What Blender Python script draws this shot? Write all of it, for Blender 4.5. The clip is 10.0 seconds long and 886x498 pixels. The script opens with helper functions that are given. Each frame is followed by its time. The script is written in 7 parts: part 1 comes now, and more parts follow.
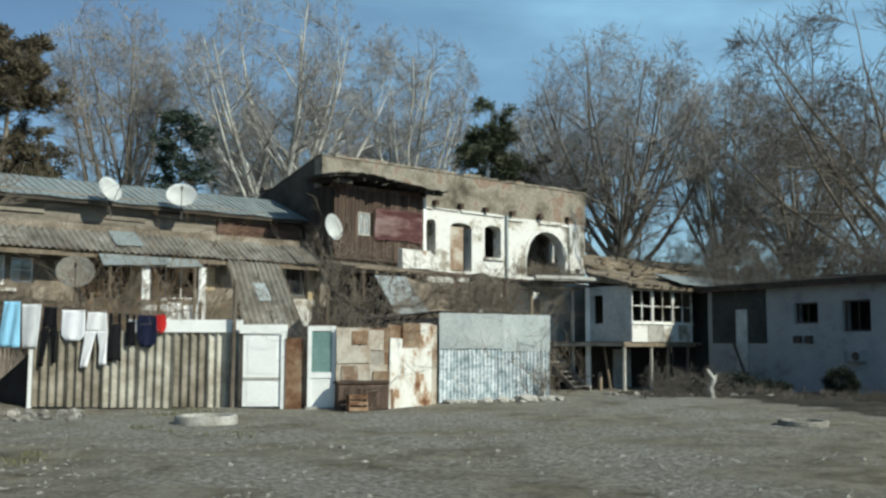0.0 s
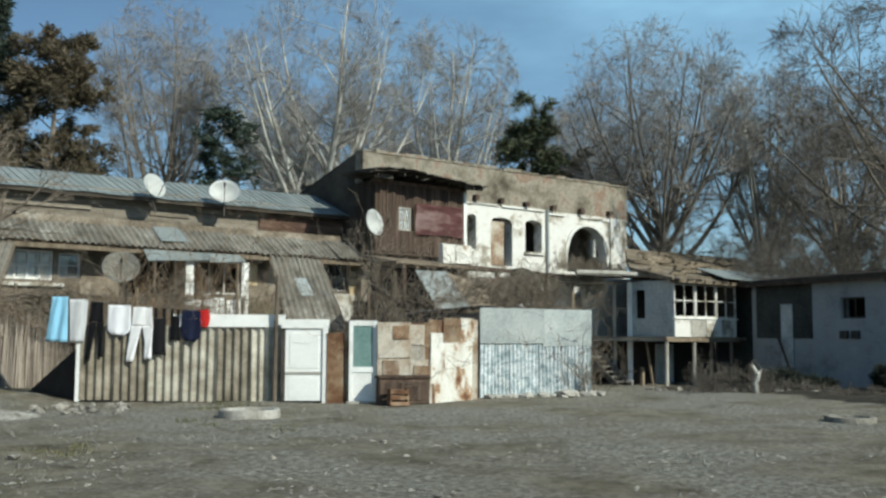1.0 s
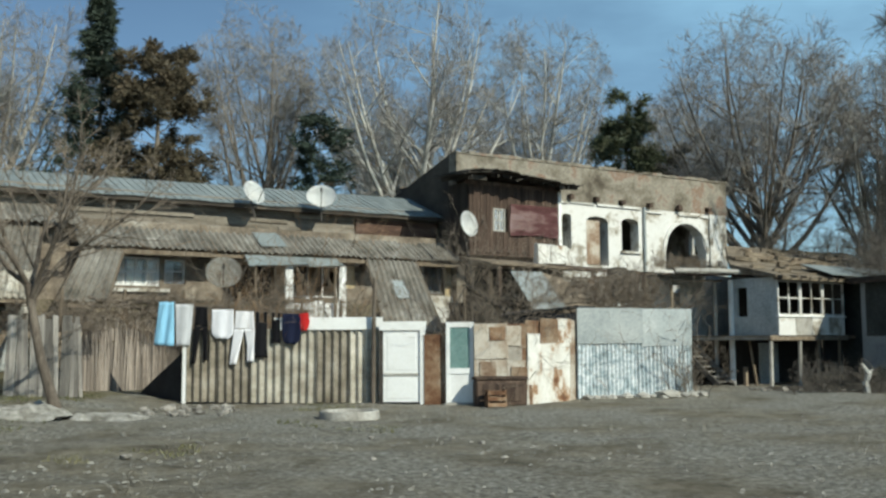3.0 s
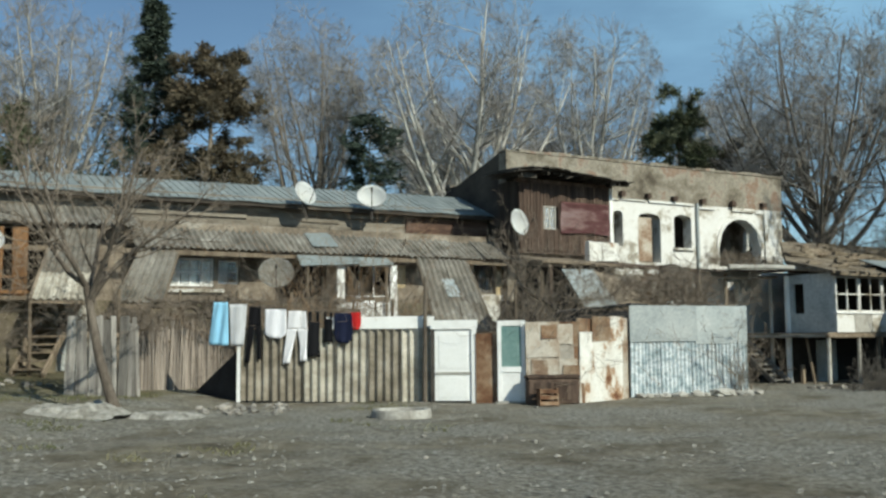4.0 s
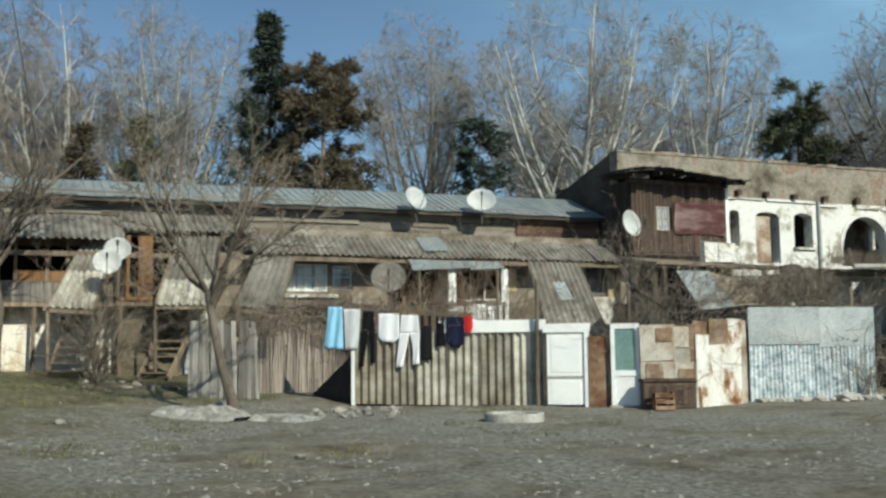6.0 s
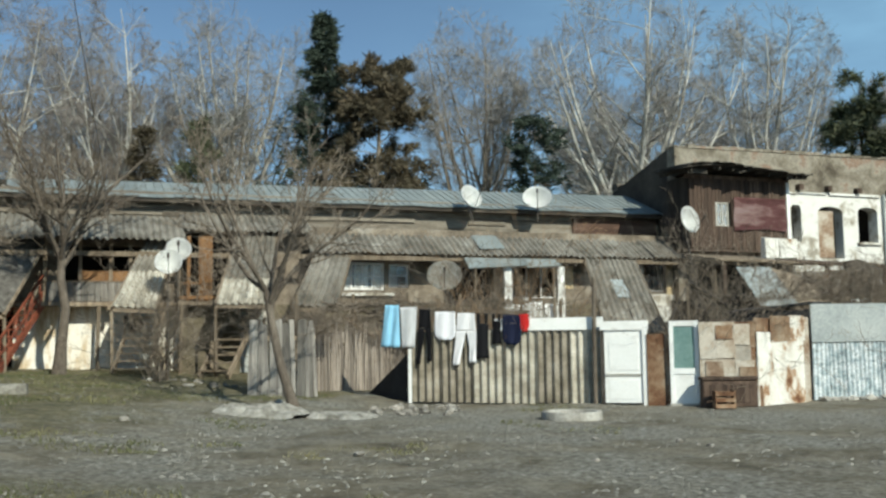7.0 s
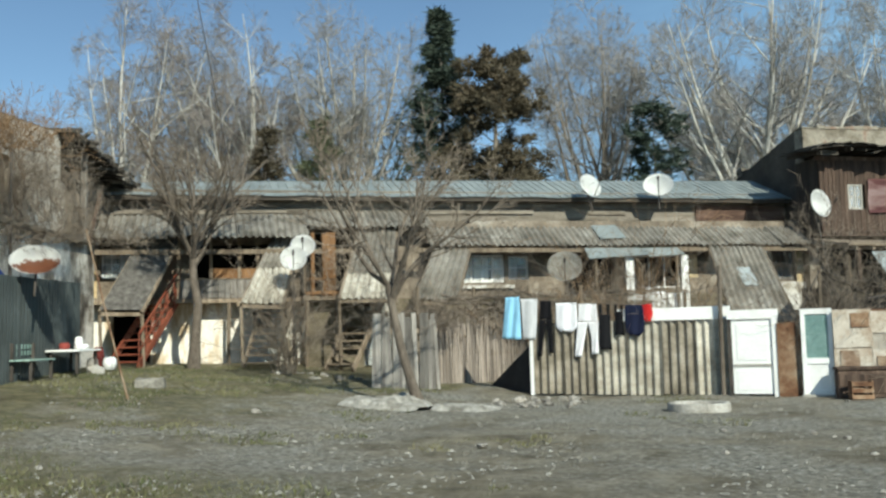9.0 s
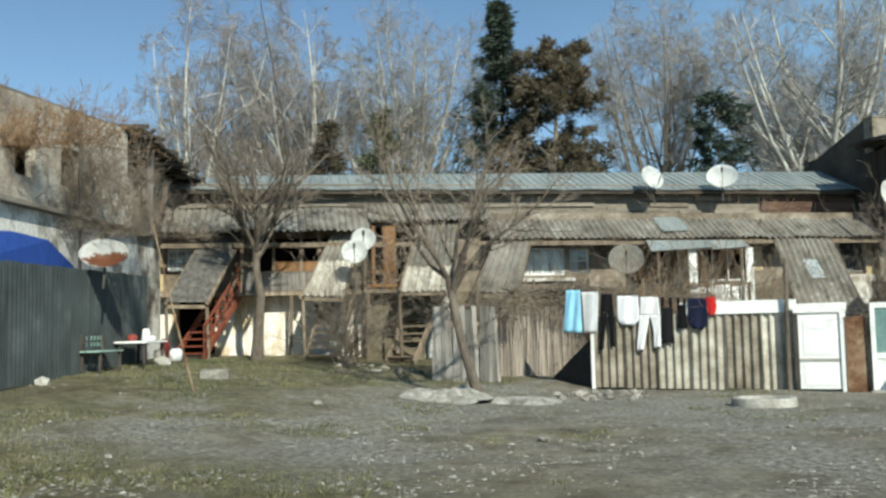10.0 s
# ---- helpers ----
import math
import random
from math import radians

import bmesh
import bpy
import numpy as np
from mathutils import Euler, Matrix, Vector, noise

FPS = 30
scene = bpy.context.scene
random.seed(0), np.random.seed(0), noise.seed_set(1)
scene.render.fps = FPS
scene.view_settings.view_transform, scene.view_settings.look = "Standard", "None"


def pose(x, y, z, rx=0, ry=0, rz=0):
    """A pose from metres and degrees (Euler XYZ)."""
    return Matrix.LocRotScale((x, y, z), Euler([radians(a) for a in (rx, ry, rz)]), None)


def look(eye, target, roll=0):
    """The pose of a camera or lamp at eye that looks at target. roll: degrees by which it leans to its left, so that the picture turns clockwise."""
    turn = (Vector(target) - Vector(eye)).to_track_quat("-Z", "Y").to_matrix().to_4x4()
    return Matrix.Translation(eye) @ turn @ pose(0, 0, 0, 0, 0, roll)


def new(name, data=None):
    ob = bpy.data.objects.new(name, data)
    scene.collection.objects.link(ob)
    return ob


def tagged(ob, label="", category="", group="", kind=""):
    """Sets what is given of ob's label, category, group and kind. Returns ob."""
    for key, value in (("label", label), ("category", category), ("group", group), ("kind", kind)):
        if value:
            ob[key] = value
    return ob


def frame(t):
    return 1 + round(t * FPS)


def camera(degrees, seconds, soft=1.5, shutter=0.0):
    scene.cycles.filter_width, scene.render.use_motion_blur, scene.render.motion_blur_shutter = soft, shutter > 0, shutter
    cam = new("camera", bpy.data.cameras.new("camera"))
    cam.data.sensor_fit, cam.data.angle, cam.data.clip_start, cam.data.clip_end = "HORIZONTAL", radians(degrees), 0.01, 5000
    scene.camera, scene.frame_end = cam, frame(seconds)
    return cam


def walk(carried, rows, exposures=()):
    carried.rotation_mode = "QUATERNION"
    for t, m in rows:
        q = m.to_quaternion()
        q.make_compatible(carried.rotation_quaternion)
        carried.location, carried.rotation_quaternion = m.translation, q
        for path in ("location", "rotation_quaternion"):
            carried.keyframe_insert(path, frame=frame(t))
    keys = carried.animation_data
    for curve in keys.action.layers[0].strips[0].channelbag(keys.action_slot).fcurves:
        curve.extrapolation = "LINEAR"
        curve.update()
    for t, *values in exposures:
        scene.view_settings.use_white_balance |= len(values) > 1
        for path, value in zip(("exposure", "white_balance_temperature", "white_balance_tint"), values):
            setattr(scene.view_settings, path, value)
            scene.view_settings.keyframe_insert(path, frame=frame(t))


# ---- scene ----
cam = camera(48.66, 10.0, soft=2.6)
EYE = Vector((0.0, 0.0, 1.52))
# seconds, yaw to the left, pitch up, roll
TURN = [
    (0, 0.00, 5.47, 0.19),
    (0.5, 1.12, 5.28, 0.23),
    (1, 2.38, 5.16, 0.24),
    (1.5, 3.67, 5.17, 0.25),
    (2, 5.18, 5.25, 0.22),
    (2.5, 6.55, 5.26, -0.04),
    (4, 10.91, 5.17, -0.52),
    (4.5, 12.46, 5.20, -0.59),
    (5, 14.18, 5.31, -0.58),
    (5.5, 15.74, 5.43, -0.61),
    (7, 20.67, 5.37, -0.80),
    (7.5, 22.13, 5.41, -0.80),
    (8, 23.94, 5.41, -0.94),
    (8.5, 25.73, 5.32, -1.05),
    (9, 27.67, 5.05, -1.44),
    (9.5, 29.60, 4.77, -1.50),
    (10, 31.20, 4.72, -1.27),
]


def heading(yaw, pitch):
    a, b = radians(yaw), radians(pitch)
    return Vector((-math.sin(a) * math.cos(b), math.cos(a) * math.cos(b), math.sin(b)))


walk(cam, [(t, look(EYE, EYE + heading(yaw, pitch), roll)) for t, yaw, pitch, roll in TURN], exposures=[(0.0, 0.0, 6600, -2), (5.0, -0.03, 6750, -2), (10.0, 0.32, 6700, -2)])

# ---- sky and sun ----
SUN_AZ = math.atan2(0.788, -0.616)
SUN_EL = radians(35)
world = bpy.data.worlds.new("world")
scene.world = world
world.use_nodes = True
wn, wl = world.node_tree.nodes, world.node_tree.links
wbg = wn["Background"]
sky = wn.new("ShaderNodeTexSky")
sky.sky_type = "NISHITA"
sky.sun_disc = False
sky.sun_elevation = SUN_EL
sky.sun_rotation = SUN_AZ
sky.air_density, sky.dust_density, sky.ozone_density = 0.85, 0.0, 3.2
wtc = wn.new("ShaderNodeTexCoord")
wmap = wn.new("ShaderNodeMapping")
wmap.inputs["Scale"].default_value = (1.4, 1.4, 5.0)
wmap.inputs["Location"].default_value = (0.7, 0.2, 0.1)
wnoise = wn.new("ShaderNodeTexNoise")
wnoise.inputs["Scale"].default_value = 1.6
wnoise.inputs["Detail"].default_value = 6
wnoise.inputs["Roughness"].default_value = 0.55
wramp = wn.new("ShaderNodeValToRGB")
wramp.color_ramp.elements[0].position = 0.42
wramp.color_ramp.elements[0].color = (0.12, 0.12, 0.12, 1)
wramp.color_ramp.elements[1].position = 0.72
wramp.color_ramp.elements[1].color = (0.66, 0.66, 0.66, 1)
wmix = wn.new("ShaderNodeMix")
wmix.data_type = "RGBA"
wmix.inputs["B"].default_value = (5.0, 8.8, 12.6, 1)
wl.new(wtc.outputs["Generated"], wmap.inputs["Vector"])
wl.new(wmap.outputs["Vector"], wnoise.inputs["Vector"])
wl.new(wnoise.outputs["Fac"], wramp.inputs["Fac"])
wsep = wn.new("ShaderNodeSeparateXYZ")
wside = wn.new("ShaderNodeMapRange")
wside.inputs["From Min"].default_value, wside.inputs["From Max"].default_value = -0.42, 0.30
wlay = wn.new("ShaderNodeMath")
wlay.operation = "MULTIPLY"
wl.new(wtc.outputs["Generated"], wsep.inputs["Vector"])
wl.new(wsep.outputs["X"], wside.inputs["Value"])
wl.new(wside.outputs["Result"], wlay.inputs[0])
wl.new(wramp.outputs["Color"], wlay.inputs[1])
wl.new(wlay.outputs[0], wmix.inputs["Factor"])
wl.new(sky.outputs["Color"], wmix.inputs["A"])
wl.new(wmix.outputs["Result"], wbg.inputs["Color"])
wbg.inputs["Strength"].default_value = 0.10

sun_data = bpy.data.lights.new("sun", "SUN")
sun_data.energy = 4.9
sun_data.angle = radians(0.6)
sun_data.color = (1.0, 0.95, 0.88)
sun = new("sun", sun_data)
sun_dir = Vector((math.sin(SUN_AZ) * math.cos(SUN_EL), math.cos(SUN_AZ) * math.cos(SUN_EL), math.sin(SUN_EL)))
sun.matrix_world = look(sun_dir * 80, (0, 0, 0))


# ---- materials ----
def surf(name, cols, scale=1.0, rough=0.85, bump=0.25, fine=45.0, metal=0.0, stretch=(1, 1, 1), rnd=0.12, spec=0.3, grain=0.35):
    """A weathered surface: large stains through a colour ramp, fine grain on top, fine relief, and a chance shade per object."""
    m = bpy.data.materials.new(name)
    m.use_nodes = True
    n, l = m.node_tree.nodes, m.node_tree.links
    b = n["Principled BSDF"]
    tc, info = n.new("ShaderNodeTexCoord"), n.new("ShaderNodeObjectInfo")
    mp = n.new("ShaderNodeMapping")
    mp.inputs["Scale"].default_value = stretch
    off = n.new("ShaderNodeMath")
    off.operation = "MULTIPLY"
    off.inputs[1].default_value = 37.0
    l.new(info.outputs["Random"], off.inputs[0])
    l.new(tc.outputs["Object"], mp.inputs["Vector"])
    l.new(off.outputs[0], mp.inputs["Location"])
    big, small = n.new("ShaderNodeTexNoise"), n.new("ShaderNodeTexNoise")
    for nd, sc, det in ((big, scale, 7), (small, fine, 4)):
        nd.inputs["Scale"].default_value = sc
        nd.inputs["Detail"].default_value = det
        nd.inputs["Roughness"].default_value = 0.65
        l.new(mp.outputs["Vector"], nd.inputs["Vector"])
    ramp = n.new("ShaderNodeValToRGB")
    e = ramp.color_ramp.elements
    while len(e) < len(cols):
        e.new(0.5)
    for el, (p, c) in zip(e, cols):
        el.position, el.color = p, (*c, 1)
    l.new(big.outputs["Fac"], ramp.inputs["Fac"])
    val = n.new("ShaderNodeMapRange")
    val.inputs["From Min"].default_value, val.inputs["From Max"].default_value = 0.3, 0.7
    val.inputs["To Min"].default_value, val.inputs["To Max"].default_value = 1 - grain, 1 + grain * 0.6
    l.new(small.outputs["Fac"], val.inputs["Value"])
    per = n.new("ShaderNodeMapRange")
    per.inputs["To Min"].default_value, per.inputs["To Max"].default_value = 1 - rnd, 1 + rnd
    l.new(info.outputs["Random"], per.inputs["Value"])
    mul = n.new("ShaderNodeMath")
    mul.operation = "MULTIPLY"
    l.new(val.outputs["Result"], mul.inputs[0])
    l.new(per.outputs["Result"], mul.inputs[1])
    hsv = n.new("ShaderNodeHueSaturation")
    l.new(ramp.outputs["Color"], hsv.inputs["Color"])
    l.new(mul.outputs[0], hsv.inputs["Value"])
    l.new(hsv.outputs["Color"], b.inputs["Base Color"])
    b.inputs["Roughness"].default_value = rough
    b.inputs["Metallic"].default_value = metal
    b.inputs["Specular IOR Level"].default_value = spec
    bp = n.new("ShaderNodeBump")
    bp.inputs["Strength"].default_value = bump
    bp.inputs["Distance"].default_value = 0.03
    l.new(small.outputs["Fac"], bp.inputs["Height"])
    l.new(bp.outputs["Normal"], b.inputs["Normal"])
    return m


M_WHITEWALL = surf("limewash", [(0.34, (0.19, 0.16, 0.125)), (0.43, (0.41, 0.375, 0.315)), (0.485, (0.67, 0.655, 0.615)), (0.60, (0.725, 0.715, 0.685)), (0.70, (0.56, 0.53, 0.47))], 1.1, 0.9, 0.3, 20, grain=0.12, rnd=0)
M_PARAPET = surf("old_stone_render", [(0.34, (0.085, 0.070, 0.052)), (0.44, (0.20, 0.174, 0.135)), (0.53, (0.30, 0.272, 0.222)), (0.60, (0.235, 0.155, 0.112)), (0.70, (0.34, 0.315, 0.265))], 0.8, 0.95, 0.5, 14, rnd=0)
M_MUD = surf("mud_brick_wall", [(0.3, (0.078, 0.064, 0.051)), (0.45, (0.178, 0.153, 0.122)), (0.6, (0.266, 0.235, 0.193)), (0.75, (0.149, 0.124, 0.098))], 0.7, 0.95, 0.6, 9, stretch=(0.5, 1, 4), rnd=0)
M_DARKWALL = surf("dark_brown_wall", [(0.3, (0.033, 0.026, 0.023)), (0.6, (0.085, 0.072, 0.058)), (0.8, (0.130, 0.111, 0.091))], 0.8, 0.95, 0.4, 16, rnd=0)
M_PEACH = surf("peach_plaster", [(0.3, (0.33, 0.22, 0.13)), (0.5, (0.52, 0.40, 0.26)), (0.62, (0.60, 0.53, 0.42)), (0.8, (0.66, 0.62, 0.55))], 0.9, 0.9, 0.3, 18, rnd=0)
M_OCHRE = surf("ochre_plaster", [(0.3, (0.36, 0.26, 0.13)), (0.5, (0.56, 0.43, 0.24)), (0.7, (0.66, 0.56, 0.38))], 1.5, 0.9, 0.3, 18, rnd=0)
M_DINGY = surf("dingy_plaster", [(0.3, (0.076, 0.060, 0.044)), (0.46, (0.168, 0.136, 0.104)), (0.58, (0.276, 0.231, 0.180)), (0.68, (0.390, 0.358, 0.307)), (0.8, (0.228, 0.177, 0.132))], 0.9, 0.9, 0.3, 18, rnd=0)
M_WING = surf("blue_grey_plaster", [(0.3, (0.27, 0.29, 0.285)), (0.5, (0.50, 0.53, 0.52)), (0.7, (0.62, 0.64, 0.625))], 0.8, 0.9, 0.2, 18, rnd=0)
# blue-grey limewash, albedo lowered so the colour carries part of the wall's shade
M_SHADEWALL = surf("shade_dimmed_limewash", [(0.3, (0.16, 0.17, 0.175)), (0.46, (0.33, 0.35, 0.358)), (0.7, (0.41, 0.43, 0.436))], 0.6, 0.9, 0.3, 15, grain=0.15, rnd=0)
M_ASB = surf("asbestos_cement", [(0.3, (0.082, 0.077, 0.063)), (0.45, (0.179, 0.163, 0.138)), (0.6, (0.256, 0.239, 0.207)), (0.72, (0.382, 0.371, 0.339))], 1.3, 0.95, 0.3, 22, rnd=0.22)
M_ASBLIGHT = surf("pale_asbestos_cement", [(0.3, (0.28, 0.25, 0.20)), (0.48, (0.45, 0.415, 0.345)), (0.62, (0.60, 0.565, 0.49)), (0.75, (0.68, 0.655, 0.595))], 1.1, 0.95, 0.25, 22, stretch=(2.0, 2.0, 0.35), rnd=0.22)
M_ASBMID = surf("stained_asbestos_cement", [(0.3, (0.24, 0.215, 0.17)), (0.48, (0.40, 0.365, 0.30)), (0.62, (0.53, 0.495, 0.42)), (0.78, (0.62, 0.59, 0.53))], 1.0, 0.95, 0.25, 22, stretch=(2.2, 2.2, 0.25), rnd=0.15)
M_METALROOF = surf("galvanised_roof", [(0.3, (0.165, 0.188, 0.188)), (0.5, (0.225, 0.252, 0.25)), (0.7, (0.285, 0.312, 0.306))], 0.6, 0.65, 0.1, 12, metal=0.15, rnd=0.05, grain=0.12)
M_TIN = surf("pale_tin", [(0.3, (0.25, 0.28, 0.285)), (0.5, (0.36, 0.39, 0.39)), (0.7, (0.46, 0.48, 0.47))], 1.0, 0.6, 0.15, 16, metal=0.15, rnd=0.12, grain=0.15)
M_PEEL = surf("peeling_blue_tin", [(0.30, (0.20, 0.22, 0.22)), (0.42, (0.33, 0.40, 0.43)), (0.50, (0.48, 0.53, 0.55)), (0.57, (0.66, 0.69, 0.70)), (0.63, (0.36, 0.43, 0.46)), (0.74, (0.16, 0.16, 0.145))], 1.6, 0.6, 0.3, 9, metal=0.1, stretch=(2.4, 2.4, 0.7), rnd=0.15)
M_RUST = surf("rusty_sheet", [(0.28, (0.056, 0.026, 0.015)), (0.42, (0.150, 0.075, 0.041)), (0.52, (0.247, 0.158, 0.098)), (0.62, (0.345, 0.270, 0.195)), (0.75, (0.180, 0.098, 0.053))], 1.2, 0.85, 0.3, 16, rnd=0.2, grain=0.2)
M_PALERUST = surf("faded_sheet", [(0.34, (0.12, 0.068, 0.044)), (0.43, (0.25, 0.172, 0.118)), (0.50, (0.37, 0.31, 0.245)), (0.60, (0.48, 0.44, 0.38)), (0.70, (0.32, 0.24, 0.175))], 1.0, 0.8, 0.25, 16, rnd=0.28, grain=0.16)
M_WHITERUST = surf("white_enamel_sheet_with_rust", [(0.33, (0.14, 0.06, 0.03)), (0.385, (0.36, 0.23, 0.14)), (0.44, (0.64, 0.61, 0.55)), (0.56, (0.74, 0.725, 0.68)), (0.68, (0.58, 0.54, 0.48))], 1.15, 0.6, 0.2, 20, grain=0.15, rnd=0.04)
M_WHITEPAINT = surf("white_paint", [(0.3, (0.686, 0.676, 0.645)), (0.5, (0.832, 0.832, 0.811)), (0.7, (0.874, 0.874, 0.863))], 1.2, 0.6, 0.08, 20, grain=0.06, rnd=0.03)
M_WOOD = surf("weathered_wood", [(0.3, (0.11, 0.085, 0.06)), (0.5, (0.23, 0.18, 0.13)), (0.7, (0.34, 0.28, 0.21))], 2.0, 0.9, 0.4, 30, stretch=(3, 3, 0.25), rnd=0.25)
M_GREYWOOD = surf("silver_grey_boards", [(0.3, (0.10, 0.09, 0.08)), (0.5, (0.205, 0.19, 0.172)), (0.7, (0.35, 0.33, 0.30))], 2.0, 0.9, 0.4, 30, stretch=(4, 4, 0.2), rnd=0.5)
M_STICK = surf("dry_sticks", [(0.3, (0.12, 0.098, 0.083)), (0.5, (0.235, 0.20, 0.17)), (0.7, (0.37, 0.325, 0.285))], 2.0, 0.9, 0.4, 30, stretch=(4, 4, 0.3), rnd=0.5)
M_BROWNWOOD = surf("dark_brown_boards", [(0.3, (0.036, 0.024, 0.018)), (0.5, (0.085, 0.056, 0.042)), (0.72, (0.180, 0.130, 0.098))], 2.0, 0.85, 0.35, 30, stretch=(4, 4, 0.25), rnd=0.3)
M_ORANGEWOOD = surf("ochre_boards", [(0.3, (0.12, 0.062, 0.03)), (0.5, (0.22, 0.115, 0.052)), (0.7, (0.30, 0.17, 0.085))], 1.5, 0.8, 0.3, 30, stretch=(3, 3, 0.3), rnd=0.15)
M_REDPAINT = surf("red_brown_painted_steel", [(0.3, (0.13, 0.035, 0.02)), (0.6, (0.27, 0.08, 0.045)), (0.8, (0.33, 0.14, 0.08))], 3.0, 0.7, 0.2, 30, rnd=0.15)
M_MAROON = surf("rust_brown_boarding", [(0.3, (0.055, 0.032, 0.024)), (0.5, (0.115, 0.068, 0.05)), (0.7, (0.19, 0.125, 0.095))], 1.6, 0.9, 0.3, 20, stretch=(0.5, 1, 3), rnd=0)
M_BLACK = surf("tarred_felt", [(0.3, (0.018, 0.019, 0.022)), (0.7, (0.045, 0.047, 0.052))], 1.5, 0.8, 0.2, 20, rnd=0.1)
# near-black colour stands in for the shade inside rooms and under roofs
M_VOID = surf("painted_interior_shade", [(0.3, (0.02, 0.018, 0.016)), (0.7, (0.05, 0.045, 0.04))], 1.0, 1.0, 0.1, 20, rnd=0)
M_DKFENCE = surf("dark_green_grey_sheet", [(0.3, (0.035, 0.042, 0.042)), (0.6, (0.068, 0.080, 0.080)), (0.8, (0.13, 0.145, 0.145))], 1.0, 0.38, 0.1, 20, metal=0.2, rnd=0.1, grain=0.15)
M_CONC = surf("concrete", [(0.3, (0.25, 0.23, 0.20)), (0.5, (0.40, 0.38, 0.34)), (0.7, (0.50, 0.48, 0.44))], 2.0, 0.95, 0.4, 25, rnd=0.1)
M_STONE = surf("rubble_stone", [(0.3, (0.160, 0.144, 0.120)), (0.5, (0.288, 0.264, 0.232)), (0.7, (0.416, 0.400, 0.360))], 3.0, 0.95, 0.4, 25, rnd=0.35)
M_DISH = surf("white_dish", [(0.3, (0.770, 0.770, 0.738)), (0.6, (0.877, 0.877, 0.856))], 2.0, 0.5, 0.03, 20, grain=0.05, rnd=0.05)
M_IRON = surf("dark_iron", [(0.3, (0.05, 0.045, 0.04)), (0.7, (0.13, 0.11, 0.095))], 4.0, 0.7, 0.2, 30, metal=0.3, rnd=0.15)
M_BARKPALE = surf("pale_plane_bark", [(0.30, (0.16, 0.14, 0.115)), (0.42, (0.34, 0.315, 0.27)), (0.50, (0.54, 0.52, 0.47)), (0.7, (0.66, 0.645, 0.60))], 0.9, 0.9, 0.3, 9, rnd=0.1)
M_BARK = surf("grey_brown_bark", [(0.3, (0.12, 0.10, 0.08)), (0.5, (0.21, 0.18, 0.145)), (0.7, (0.29, 0.25, 0.21))], 2.0, 0.95, 0.4, 12, rnd=0.15)
M_TWIG = surf("bare_twigs", [(0.3, (0.25, 0.232, 0.215)), (0.6, (0.34, 0.318, 0.296)), (0.8, (0.43, 0.405, 0.38))], 0.5, 0.95, 0.0, 5, rnd=0.12)
M_TWIGDARK = surf("dark_twigs", [(0.3, (0.11, 0.095, 0.080)), (0.6, (0.165, 0.145, 0.124)), (0.8, (0.225, 0.20, 0.172))], 0.5, 0.95, 0.0, 5, rnd=0.12)
M_TWIGBROWN = surf("brown_twigs", [(0.3, (0.19, 0.165, 0.15)), (0.6, (0.27, 0.24, 0.22)), (0.8, (0.34, 0.31, 0.285))], 0.5, 0.95, 0.0, 5, rnd=0.12)
M_VINE = surf("dry_vine", [(0.3, (0.16, 0.127, 0.098)), (0.6, (0.28, 0.23, 0.18)), (0.8, (0.42, 0.36, 0.285))], 1.0, 0.95, 0.0, 5, rnd=0.15)
M_VINERED = surf("rust_brown_weed", [(0.3, (0.20, 0.125, 0.07)), (0.6, (0.30, 0.195, 0.115)), (0.8, (0.36, 0.25, 0.155))], 1.0, 0.95, 0.0, 5, rnd=0.15)
M_FIR = surf("fir_needles", [(0.3, (0.027, 0.041, 0.032)), (0.55, (0.050, 0.068, 0.050)), (0.75, (0.077, 0.095, 0.068))], 0.8, 0.85, 0.0, 5, rnd=0.1)
M_PINE = surf("pine_needles", [(0.3, (0.07, 0.088, 0.046)), (0.55, (0.12, 0.13, 0.075)), (0.75, (0.19, 0.19, 0.12))], 0.8, 0.85, 0.0, 5, rnd=0.1)
M_DEADPINE = surf("browned_needles", [(0.3, (0.06, 0.054, 0.035)), (0.5, (0.11, 0.09, 0.058)), (0.75, (0.17, 0.13, 0.085))], 0.5, 0.9, 0.0, 5, rnd=0.1)
M_BUSH = surf("dark_bush_leaves", [(0.3, (0.013, 0.018, 0.013)), (0.6, (0.028, 0.035, 0.025))], 2.0, 0.8, 0.0, 5, rnd=0.1)
M_GRASS = surf("winter_grass", [(0.36, (0.066, 0.075, 0.034)), (0.5, (0.13, 0.130, 0.062)), (0.62, (0.185, 0.17, 0.09))], 0.8, 0.9, 0.0, 5, rnd=0.1)


def cloth(name, c, dark=0.75):
    return surf(name, [(0.3, tuple(x * dark for x in c)), (0.6, c)], 3.0, 0.95, 0.15, 60, stretch=(2, 2, 0.5), grain=0.1, rnd=0.0, spec=0.1)


M_RUINUPPER = surf("bare_grey_brown_plaster", [(0.30, (0.14, 0.115, 0.092)), (0.41, (0.34, 0.29, 0.24)), (0.52, (0.50, 0.445, 0.375)), (0.64, (0.60, 0.55, 0.48)), (0.76, (0.68, 0.65, 0.59))], 0.7, 0.95, 0.5, 12, rnd=0)
M_RUINWALL = surf("stained_limewash", [(0.32, (0.05, 0.042, 0.035)), (0.40, (0.20, 0.175, 0.145)), (0.46, (0.46, 0.43, 0.38)), (0.53, (0.74, 0.72, 0.67)), (0.62, (0.68, 0.65, 0.60)), (0.72, (0.30, 0.26, 0.21))], 1.0, 0.95, 0.4, 14, stretch=(1, 1, 0.6), rnd=0)
